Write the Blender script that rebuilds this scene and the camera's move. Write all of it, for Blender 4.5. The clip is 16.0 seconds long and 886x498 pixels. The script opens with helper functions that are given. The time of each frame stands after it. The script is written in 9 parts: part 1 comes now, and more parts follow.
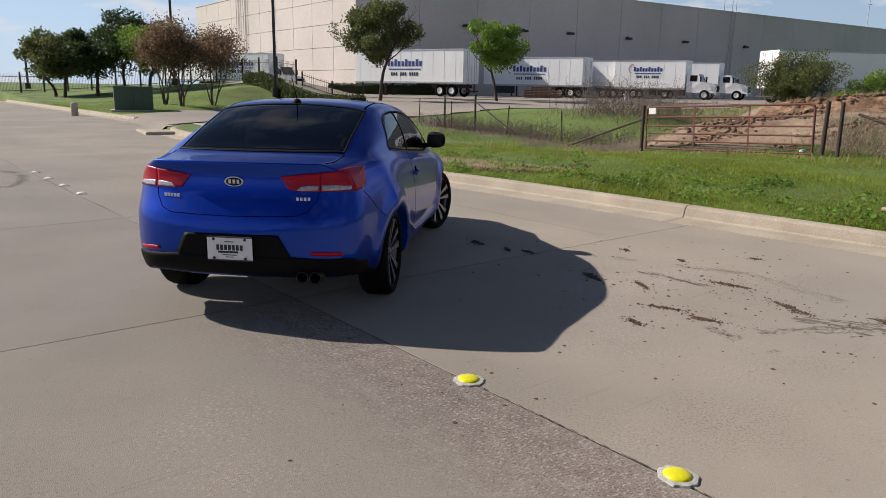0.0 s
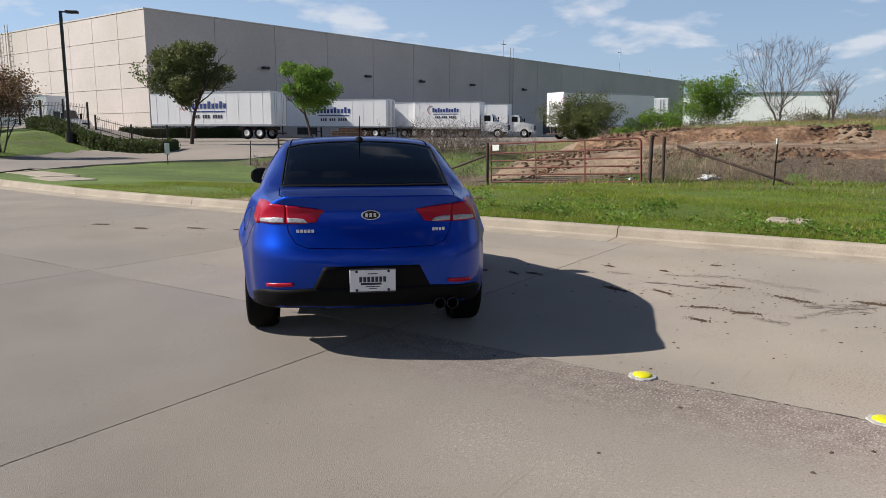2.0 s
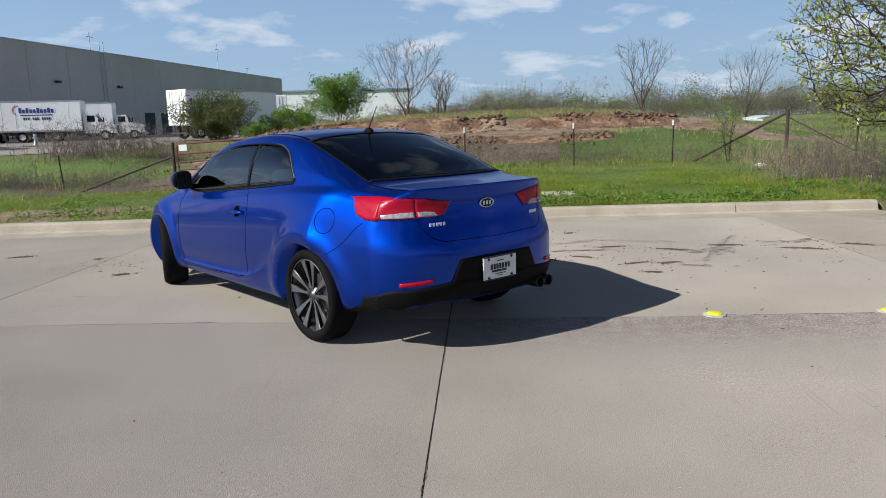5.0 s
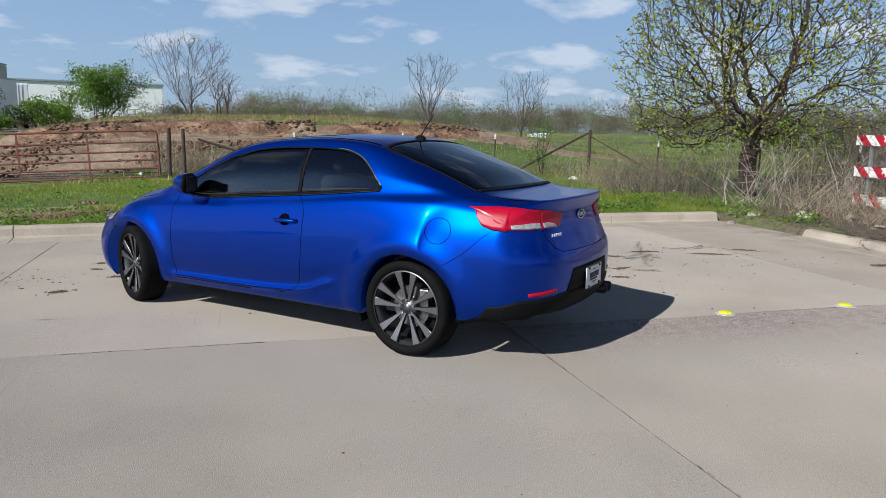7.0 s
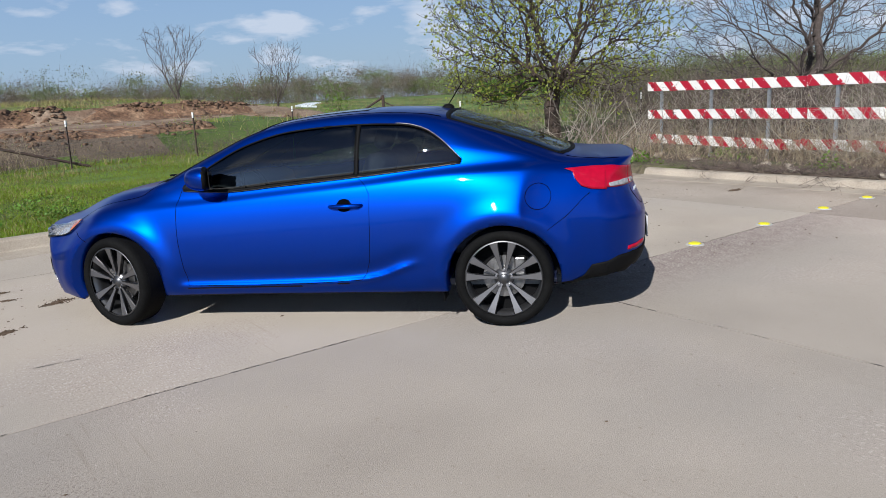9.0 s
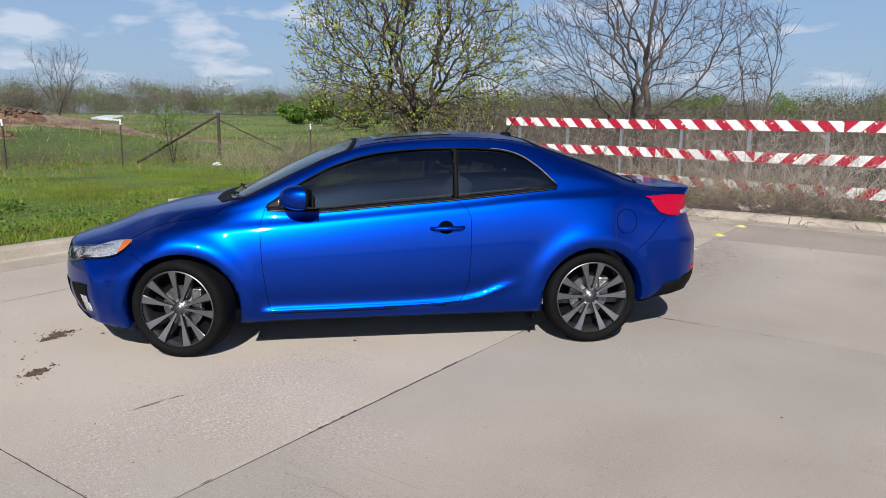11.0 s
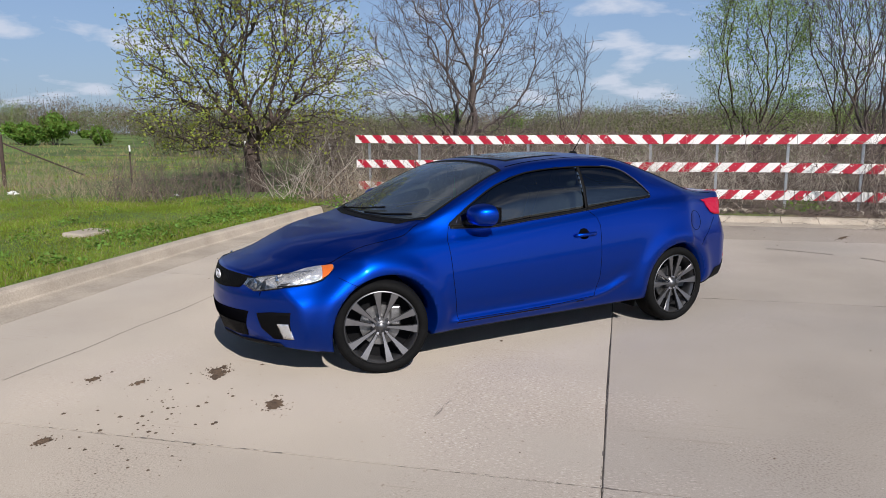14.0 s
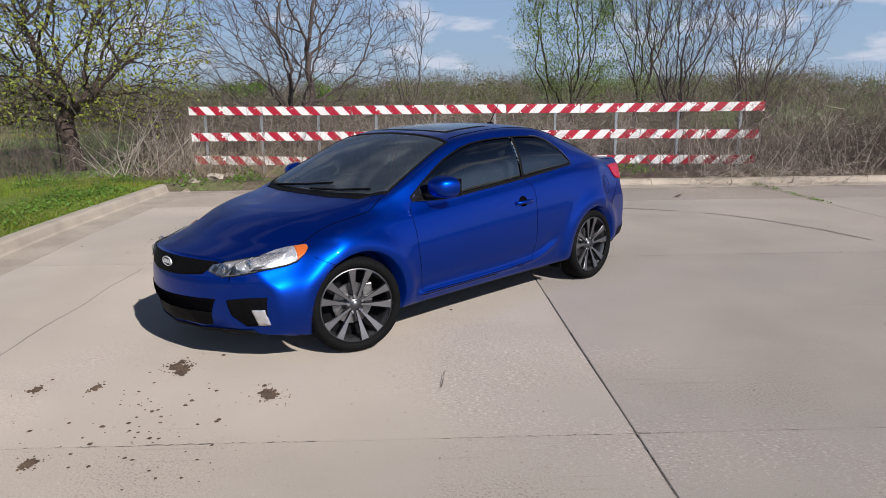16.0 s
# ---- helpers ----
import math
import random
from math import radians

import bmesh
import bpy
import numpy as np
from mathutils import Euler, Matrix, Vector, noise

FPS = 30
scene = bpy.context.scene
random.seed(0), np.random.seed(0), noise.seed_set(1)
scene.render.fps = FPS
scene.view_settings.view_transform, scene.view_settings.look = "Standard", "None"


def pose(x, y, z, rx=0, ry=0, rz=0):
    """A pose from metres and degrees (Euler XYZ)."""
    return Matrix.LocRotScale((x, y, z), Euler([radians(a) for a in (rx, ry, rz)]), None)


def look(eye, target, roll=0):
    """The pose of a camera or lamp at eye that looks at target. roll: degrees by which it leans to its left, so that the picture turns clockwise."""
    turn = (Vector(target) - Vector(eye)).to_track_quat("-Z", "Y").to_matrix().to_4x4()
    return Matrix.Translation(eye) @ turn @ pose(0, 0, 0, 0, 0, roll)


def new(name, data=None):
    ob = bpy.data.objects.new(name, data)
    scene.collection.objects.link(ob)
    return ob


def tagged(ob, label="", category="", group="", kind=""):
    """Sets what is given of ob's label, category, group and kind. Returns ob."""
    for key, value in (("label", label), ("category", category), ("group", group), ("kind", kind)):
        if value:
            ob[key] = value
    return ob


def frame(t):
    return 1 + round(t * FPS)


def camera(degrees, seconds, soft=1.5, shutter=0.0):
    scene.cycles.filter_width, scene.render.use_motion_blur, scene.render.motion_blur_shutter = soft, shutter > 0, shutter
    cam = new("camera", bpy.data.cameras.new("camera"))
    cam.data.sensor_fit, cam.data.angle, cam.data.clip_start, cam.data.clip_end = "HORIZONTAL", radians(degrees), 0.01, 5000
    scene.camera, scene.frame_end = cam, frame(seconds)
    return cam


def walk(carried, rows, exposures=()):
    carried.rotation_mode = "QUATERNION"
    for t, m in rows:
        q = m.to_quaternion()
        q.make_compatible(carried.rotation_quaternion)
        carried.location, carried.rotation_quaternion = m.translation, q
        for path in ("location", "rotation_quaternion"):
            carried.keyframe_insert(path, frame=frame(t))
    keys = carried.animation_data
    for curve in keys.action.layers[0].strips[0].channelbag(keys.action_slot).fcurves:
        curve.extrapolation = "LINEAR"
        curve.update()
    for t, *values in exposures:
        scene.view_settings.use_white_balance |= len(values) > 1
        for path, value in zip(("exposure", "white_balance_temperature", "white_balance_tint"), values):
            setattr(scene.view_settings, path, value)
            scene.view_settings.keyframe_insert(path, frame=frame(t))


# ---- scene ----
cam = camera(63.0, 16.0, soft=0.74)
PATH = [
    (0, (1.82, -6.409, 1.481), (1.585, -4.47, 1.05), 1.0),
    (0.5, (1.317, -6.568, 1.446), (1.22, -4.604, 1.082), -1.2),
    (1, (0.79, -6.73, 1.412), (0.893, -4.767, 1.045), -0.3),
    (1.5, (0.273, -6.76, 1.432), (0.482, -4.8, 1.094), -0.7),
    (2, (-0.298, -6.732, 1.42), (0.027, -4.785, 1.103), 0.1),
    (2.5, (-0.826, -6.726, 1.425), (-0.31, -4.834, 1.035), -0.8),
    (3, (-1.365, -6.478, 1.401), (-0.687, -4.635, 1.022), -0.8),
    (3.5, (-1.884, -6.397, 1.375), (-1.011, -4.641, 0.981), -1.2),
    (4, (-2.32, -6.114, 1.373), (-1.352, -4.398, 1.034), -1.6),
    (4.5, (-2.782, -5.813, 1.368), (-1.646, -4.202, 1.032), -0.4),
    (5, (-3.17, -5.449, 1.395), (-1.893, -3.947, 1.057), -1.7),
    (5.2, (-3.322, -5.272, 1.375), (-1.974, -3.84, 1.013), -1.2),
    (7.3, (-4.742, -3.492, 1.432), (-2.99, -2.585, 1.102), -0.8),
    (7.5, (-4.844, -3.295, 1.375), (-3.06, -2.458, 1.036), -2.0),
    (8, (-4.988, -2.766, 1.411), (-3.121, -2.122, 1.096), 0.0),
    (8.2, (-5.06, -2.542, 1.419), (-3.176, -1.978, 1.054), -1.6),
    (10.3, (-5.317, -0.365, 1.505), (-3.342, -0.422, 1.193), 0.5),
    (10.5, (-5.348, -0.153, 1.478), (-3.377, -0.293, 1.168), 0.7),
    (11, (-5.347, 0.361, 1.502), (-3.401, 0.071, 1.14), 0.5),
    (11.5, (-5.287, 0.902, 1.501), (-3.388, 0.423, 1.094), 1.8),
    (12, (-5.314, 1.448, 1.52), (-3.43, 0.902, 1.129), 0.3),
    (12.5, (-5.274, 1.887, 1.511), (-3.422, 1.22, 1.158), -0.5),
    (13, (-5.277, 2.359, 1.522), (-3.469, 1.579, 1.17), 0.2),
    (13.5, (-5.191, 2.836, 1.568), (-3.433, 1.958, 1.196), -0.5),
    (14, (-4.978, 3.25, 1.566), (-3.263, 2.272, 1.245), -0.3),
    (14.5, (-4.78, 3.643, 1.569), (-3.201, 2.465, 1.222), -0.9),
    (15, (-4.613, 3.847, 1.567), (-3.049, 2.642, 1.244), -1.0),
    (15.5, (-4.457, 3.969, 1.572), (-2.943, 2.712, 1.217), 0.2),
    (16, (-4.342, 4.113, 1.591), (-2.965, 2.72, 1.186), -0.6),
]
walk(cam, [(t, look(eye, target, roll)) for t, eye, target, roll in PATH],
     [(0, 0.28, 6750, 12), (1.5, 0.33, 6600, 11), (3.5, 0.32, 6400, 10), (5, 0.28, 6150, 8), (8, 0.20, 6000, 9), (11, 0.25, 6100, 11), (12.5, 0.25, 6200, 12), (14.5, 0.18, 6200, 13), (16, 0.15, 6180, 14)])

# ---------------------------------------------------------------- light
SUN_TO = Vector((-1.36, 0.26, 0.99)).normalized()
sun_elev = math.asin(SUN_TO.z)
sun_turn = math.atan2(SUN_TO.x, SUN_TO.y)

world = bpy.data.worlds.new("sky")
scene.world = world
world.use_nodes = True
wt = world.node_tree
wt.nodes.clear()


def wn(kind, **vals):
    n = wt.nodes.new(kind)
    for k, v in vals.items():
        n.inputs[k].default_value = v
    return n


sky = wt.nodes.new("ShaderNodeTexSky")
sky.sky_type, sky.sun_disc, sky.sun_elevation, sky.sun_rotation = "NISHITA", False, sun_elev, sun_turn
sky.air_density, sky.dust_density, sky.ozone_density = 1.0, 0.2, 1.3
geo = wt.nodes.new("ShaderNodeTexCoord")
# clouds lie on a level sheet, so they flatten towards the horizon
split = wt.nodes.new("ShaderNodeSeparateXYZ")
wt.links.new(geo.outputs["Generated"], split.inputs[0])
lift = wn("ShaderNodeMath")
lift.operation = "ADD"
lift.inputs[1].default_value = 0.22
wt.links.new(split.outputs["Z"], lift.inputs[0])
stretch = wt.nodes.new("ShaderNodeCombineXYZ")
for axis in ("X", "Y"):
    dv = wn("ShaderNodeMath")
    dv.operation = "DIVIDE"
    wt.links.new(split.outputs[axis], dv.inputs[0])
    wt.links.new(lift.outputs["Value"], dv.inputs[1])
    wt.links.new(dv.outputs["Value"], stretch.inputs[axis])
clouds = wn("ShaderNodeTexNoise", Scale=2.9, Detail=9.0, Roughness=0.52, Distortion=0.15)
ramp = wt.nodes.new("ShaderNodeValToRGB")
ramp.color_ramp.elements[0].position, ramp.color_ramp.elements[1].position = 0.53, 0.65
bg_sky = wn("ShaderNodeBackground", Strength=0.072)
bg_cloud = wn("ShaderNodeBackground", Color=(0.86, 0.91, 1.0, 1), Strength=0.66)
cover = wn("ShaderNodeMath")
cover.operation = "MULTIPLY"
cover.inputs[1].default_value = 0.8
mix = wt.nodes.new("ShaderNodeMixShader")
wout = wt.nodes.new("ShaderNodeOutputWorld")
wt.links.new(stretch.outputs["Vector"], clouds.inputs["Vector"])
wt.links.new(clouds.outputs["Fac"], ramp.inputs["Fac"])
wt.links.new(ramp.outputs["Color"], cover.inputs[0])
tint = wt.nodes.new("ShaderNodeMix")
tint.data_type, tint.blend_type = "RGBA", "MULTIPLY"
tint.inputs["Factor"].default_value = 1.0
tint.inputs[7].default_value = (0.90, 0.97, 1.16, 1)
wt.links.new(sky.outputs["Color"], tint.inputs[6])
# thin bright haze low in the sky
low_sky = wn("ShaderNodeMapRange")
low_sky.inputs["From Min"].default_value, low_sky.inputs["From Max"].default_value = 0.46, -0.05
low_sky.inputs["To Max"].default_value = 0.90
wt.links.new(split.outputs["Z"], low_sky.inputs["Value"])
veil = wt.nodes.new("ShaderNodeMix")
veil.data_type = "RGBA"
# the haze is brighter towards the sun
near_sun = wt.nodes.new("ShaderNodeVectorMath")
near_sun.operation = "DOT_PRODUCT"
near_sun.inputs[1].default_value = SUN_TO
wt.links.new(geo.outputs["Generated"], near_sun.inputs[0])
glow = wn("ShaderNodeMapRange")
glow.inputs["From Min"].default_value, glow.inputs["From Max"].default_value = -0.8, 0.6
glow.inputs["To Min"].default_value, glow.inputs["To Max"].default_value = 0.70, 1.25
wt.links.new(near_sun.outputs["Value"], glow.inputs["Value"])
haze = wt.nodes.new("ShaderNodeVectorMath")
haze.operation = "SCALE"
haze.inputs[0].default_value = (4.5, 6.15, 8.35)
wt.links.new(glow.outputs["Result"], haze.inputs["Scale"])
wt.links.new(haze.outputs["Vector"], veil.inputs[7])
wt.links.new(low_sky.outputs["Result"], veil.inputs["Factor"])
wt.links.new(tint.outputs[2], veil.inputs[6])
wt.links.new(veil.outputs[2], bg_sky.inputs["Color"])
# a clear spring sky: far darker overhead than near the horizon
for bg, power in ((bg_sky, 0.072), (bg_cloud, 0.66)):
    deep = wn("ShaderNodeMapRange")
    deep.inputs["From Min"].default_value, deep.inputs["From Max"].default_value = 0.23, 0.56
    deep.inputs["To Min"].default_value, deep.inputs["To Max"].default_value = power, power * 0.45
    wt.links.new(split.outputs["Z"], deep.inputs["Value"])
    wt.links.new(deep.outputs["Result"], bg.inputs["Strength"])
wt.links.new(cover.outputs["Value"], mix.inputs["Fac"])
wt.links.new(bg_sky.outputs["Background"], mix.inputs[1])
wt.links.new(bg_cloud.outputs["Background"], mix.inputs[2])
wt.links.new(mix.outputs["Shader"], wout.inputs["Surface"])

lamp = bpy.data.lights.new("sun", "SUN")
lamp.energy, lamp.angle, lamp.color = 5.0, radians(0.53), (1.0, 0.94, 0.86)
sun = new("sun", lamp)
sun.matrix_world = look(SUN_TO * 60, (0, 0, 0))
scene.view_settings.exposure = 0.0

# ---------------------------------------------------------------- materials
def material(name, base, rough=0.6, metal=0.0, vary=0.15, scale=3.0, fine=40.0, bump=0.0, bump_scale=60.0,
             coat=0.0, island=0.0, second=None, second_cut=(0.5, 0.65), second_scale=1.0, spec=0.5, coords="Object", diffuse=0.0):
    """Two scales of tone, fine relief, and a second colour in patches."""
    m = bpy.data.materials.new(name)
    m.use_nodes = True
    t = m.node_tree
    b = t.nodes["Principled BSDF"]
    b.inputs["Roughness"].default_value = rough
    b.inputs["Metallic"].default_value = metal
    b.inputs["Diffuse Roughness"].default_value = diffuse
    b.inputs["Coat Weight"].default_value = coat
    b.inputs["Coat Roughness"].default_value = 0.04
    b.inputs["Specular IOR Level"].default_value = spec
    tc = t.nodes.new("ShaderNodeTexCoord")
    colour = None

    def noise_at(s, detail=6.0):
        n = t.nodes.new("ShaderNodeTexNoise")
        n.inputs["Scale"].default_value = s
        n.inputs["Detail"].default_value = detail
        t.links.new(tc.outputs[coords], n.inputs["Vector"])
        return n.outputs["Fac"]

    def mixed(fac, a, c):
        x = t.nodes.new("ShaderNodeMix")
        x.data_type = "RGBA"
        if fac is not None:
            t.links.new(fac, x.inputs["Factor"])
        for sock, v in (("A", a), ("B", c)):
            i = x.inputs[6] if sock == "A" else x.inputs[7]
            if isinstance(v, tuple):
                i.default_value = v
            else:
                t.links.new(v, i)
        return x.outputs[2]

    def shade(c, k):
        return (max(0, min(1, c[0] * k)), max(0, min(1, c[1] * k)), max(0, min(1, c[2] * k)), 1)

    def cut(fac, lo, hi):
        r = t.nodes.new("ShaderNodeMapRange")
        r.inputs["From Min"].default_value, r.inputs["From Max"].default_value = lo, hi
        t.links.new(fac, r.inputs["Value"])
        return r.outputs["Result"]

    colour = mixed(cut(noise_at(scale), 0.3, 0.7), shade(base, 1 - vary), shade(base, 1 + vary))
    if second:
        colour = mixed(cut(noise_at(second_scale, 8.0), *second_cut), colour, (*second, 1))
    if fine:
        f = mixed(cut(noise_at(fine, 3.0), 0.3, 0.7), (1 - vary, 1 - vary, 1 - vary, 1), (1 + vary, 1 + vary, 1 + vary, 1))
        x = t.nodes.new("ShaderNodeMix")
        x.data_type, x.blend_type = "RGBA", "MULTIPLY"
        x.inputs["Factor"].default_value = 1.0
        t.links.new(colour, x.inputs[6])
        t.links.new(f, x.inputs[7])
        colour = x.outputs[2]
    if island:
        g = t.nodes.new("ShaderNodeNewGeometry")
        h = t.nodes.new("ShaderNodeHueSaturation")
        t.links.new(colour, h.inputs["Color"])
        r = t.nodes.new("ShaderNodeMapRange")
        r.inputs["To Min"].default_value, r.inputs["To Max"].default_value = 1 - island, 1 + island
        t.links.new(g.outputs["Random Per Island"], r.inputs["Value"])
        t.links.new(r.outputs["Result"], h.inputs["Value"])
        r2 = t.nodes.new("ShaderNodeMapRange")
        r2.inputs["To Min"].default_value, r2.inputs["To Max"].default_value = 0.5 - island * 0.08, 0.5 + island * 0.06
        t.links.new(g.outputs["Random Per Island"], r2.inputs["Value"])
        t.links.new(r2.outputs["Result"], h.inputs["Hue"])
        colour = h.outputs["Color"]
    t.links.new(colour, b.inputs["Base Color"])
    if bump:
        bp = t.nodes.new("ShaderNodeBump")
        bp.inputs["Strength"].default_value = 1.0
        bp.inputs["Distance"].default_value = bump
        t.links.new(noise_at(bump_scale, 8.0), bp.inputs["Height"])
        t.links.new(bp.outputs["Normal"], b.inputs["Normal"])
    return m


def leaf_material(name, base, island=0.35):
    m = material(name, base, rough=0.55, vary=0.2, scale=0.8, fine=0, island=island, spec=0.3)
    t = m.node_tree
    b = t.nodes["Principled BSDF"]
    col = b.inputs["Base Color"].links[0].from_socket
    tr = t.nodes.new("ShaderNodeBsdfTranslucent")
    t.links.new(col, tr.inputs["Color"])
    mx = t.nodes.new("ShaderNodeMixShader")
    mx.inputs["Fac"].default_value = 0.45
    t.links.new(b.outputs["BSDF"], mx.inputs[1])
    t.links.new(tr.outputs["BSDF"], mx.inputs[2])
    t.links.new(mx.outputs["Shader"], t.nodes["Material Output"].inputs["Surface"])
    return m


def glass_material(name, tint, through_share, rough=0.0, ior=1.5, glare=0.0):
    """A tinted pane: mirror by Fresnel over a dark clear body, with sky glare painted on as a pale film."""
    m = bpy.data.materials.new(name)
    m.use_nodes = True
    t = m.node_tree
    t.nodes.remove(t.nodes["Principled BSDF"])
    clear = t.nodes.new("ShaderNodeBsdfTransparent")
    clear.inputs["Color"].default_value = (*[c * through_share for c in tint], 1)
    gloss = t.nodes.new("ShaderNodeBsdfGlossy")
    gloss.inputs["Roughness"].default_value = rough
    fr = t.nodes.new("ShaderNodeFresnel")
    fr.inputs["IOR"].default_value = ior
    mx = t.nodes.new("ShaderNodeMixShader")
    t.links.new(fr.outputs["Fac"], mx.inputs["Fac"])
    t.links.new(clear.outputs["BSDF"], mx.inputs[1])
    t.links.new(gloss.outputs["BSDF"], mx.inputs[2])
    top = mx.outputs["Shader"]
    # pale bluish diffuse film painted in for the sky's veil on the pane
    if glare:
        film = t.nodes.new("ShaderNodeBsdfDiffuse")
        film.inputs["Color"].default_value = (0.5, 0.6, 0.66, 1)
        patch = t.nodes.new("ShaderNodeTexNoise")
        patch.inputs["Scale"].default_value = 3.0
        share = t.nodes.new("ShaderNodeMapRange")
        share.inputs["From Min"].default_value, share.inputs["From Max"].default_value = 0.3, 0.7
        share.inputs["To Min"].default_value, share.inputs["To Max"].default_value = glare * 0.75, glare * 1.25
        both = t.nodes.new("ShaderNodeMixShader")
        t.links.new(patch.outputs["Fac"], share.inputs["Value"])
        t.links.new(share.outputs["Result"], both.inputs["Fac"])
        t.links.new(top, both.inputs[1])
        t.links.new(film.outputs["BSDF"], both.inputs[2])
        top = both.outputs["Shader"]
    t.links.new(top, t.nodes["Material Output"].inputs["Surface"])
    return m


# ---------------------------------------------------------------- mesh tools
def mesh_ob(name, verts, faces, mat, parent=None, label="", smooth=False, slots=None):
    me = bpy.data.meshes.new(name)
    me.from_pydata([tuple(v) for v in verts], [], faces)
    for k in (mat if isinstance(mat, (list, tuple)) else [mat]):
        me.materials.append(k)
    if slots is not None:
        me.polygons.foreach_set("material_index", slots)
    if smooth:
        me.shade_smooth()
    me.update()
    ob = new(name, me)
    ob.parent = parent
    if label:
        tagged(ob, label)
    return ob


def array_ob(name, verts, quads, mat, parent=None, slots=None, smooth=False):
    """A large mesh from numpy arrays of points and of equal-sided faces."""
    me = bpy.data.meshes.new(name)
    n, k = quads.shape
    me.vertices.add(len(verts))
    me.vertices.foreach_set("co", np.asarray(verts, dtype=np.float32).ravel())
    me.loops.add(n * k)
    me.loops.foreach_set("vertex_index", np.asarray(quads, dtype=np.int32).ravel())
    me.polygons.add(n)
    me.polygons.foreach_set("loop_start", np.arange(0, n * k, k, dtype=np.int32))
    for q in (mat if isinstance(mat, (list, tuple)) else [mat]):
        me.materials.append(q)
    if slots is not None:
        me.polygons.foreach_set("material_index", np.asarray(slots, dtype=np.int32))
    me.update(calc_edges=True)
    me.validate()
    if smooth:
        me.shade_smooth()
    ob = new(name, me)
    ob.parent = parent
    return ob


def part(name, bm, mat, parent, label="", smooth=False):
    me = bpy.data.meshes.new(name)
    bmesh.ops.recalc_face_normals(bm, faces=bm.faces)
    bm.to_mesh(me)
    bm.free()
    for k in (mat if isinstance(mat, (list, tuple)) else [mat]):
        me.materials.append(k)
    if smooth:
        me.shade_smooth()
    ob = new(name, me)
    ob.parent = parent
    if label:
        tagged(ob, label)
    return ob


def empty(name, m, label, category, group=""):
    e = new(name)
    e.empty_display_size = 0.1
    e.matrix_basis = m
    return tagged(e, label, category, group)


def bm_box(bm, centre, size, bevel=0.0, m=None):
    r = bmesh.ops.create_cube(bm, size=1.0)
    vs = r["verts"]
    bmesh.ops.scale(bm, vec=size, verts=vs)
    if bevel:
        es = {e for v in vs for e in v.link_edges}
        out = bmesh.ops.bevel(bm, geom=list(es), offset=bevel, segments=2, affect="EDGES", profile=0.5)
        vs = list({v for f in out["faces"] for v in f.verts} | {v for v in vs if v.is_valid})
    bmesh.ops.translate(bm, vec=centre, verts=vs)
    if m is not None:
        bmesh.ops.transform(bm, matrix=m, verts=vs)
    return vs


def bm_tube(bm, a, b, r0, r1=None, n=8, caps=True):
    a, b = Vector(a), Vector(b)
    r1 = r0 if r1 is None else r1
    q = (b - a).to_track_quat("Z", "Y")
    rings = []
    for p, r in ((a, r0), (b, r1)):
        rings.append([bm.verts.new(p + q @ Vector((r * math.cos(2 * math.pi * i / n), r * math.sin(2 * math.pi * i / n), 0))) for i in range(n)])
    for i in range(n):
        j = (i + 1) % n
        bm.faces.new((rings[0][i], rings[0][j], rings[1][j], rings[1][i]))
    if caps:
        bm.faces.new(rings[0][::-1])
        bm.faces.new(rings[1])


def bm_path(bm, pts, r, n=8):
    """A bent tube through points."""
    pts = [Vector(p) for p in pts]
    rings = []
    for i, p in enumerate(pts):
        d = (pts[min(i + 1, len(pts) - 1)] - pts[max(i - 1, 0)]).normalized()
        q = d.to_track_quat("Z", "Y")
        rings.append([bm.verts.new(p + q @ Vector((r * math.cos(2 * math.pi * k / n), r * math.sin(2 * math.pi * k / n), 0))) for k in range(n)])
    for a, b in zip(rings, rings[1:]):
        best = min(range(n), key=lambda s: (a[0].co - b[s].co).length)
        for k in range(n):
            bm.faces.new((a[k], a[(k + 1) % n], b[(k + 1 + best) % n], b[(k + best) % n]))
    bm.faces.new(rings[0][::-1])
    bm.faces.new(rings[-1])


def bm_lathe(bm, profile, n=48, axis="X", closed=False):
    """Turn (radius, along) pairs round an axis."""
    rings = []
    for k in range(n):
        a = 2 * math.pi * k / n
        ring = []
        for r, h in profile:
            c, s = r * math.cos(a), r * math.sin(a)
            ring.append(bm.verts.new({"X": (h, c, s), "Y": (c, h, s), "Z": (c, s, h)}[axis]))
        rings.append(ring)
    m = len(profile)
    for k in range(n):
        a, b = rings[k], rings[(k + 1) % n]
        for i in range(m if closed else m - 1):
            j = (i + 1) % m
            bm.faces.new((a[i], a[j], b[j], b[i]))


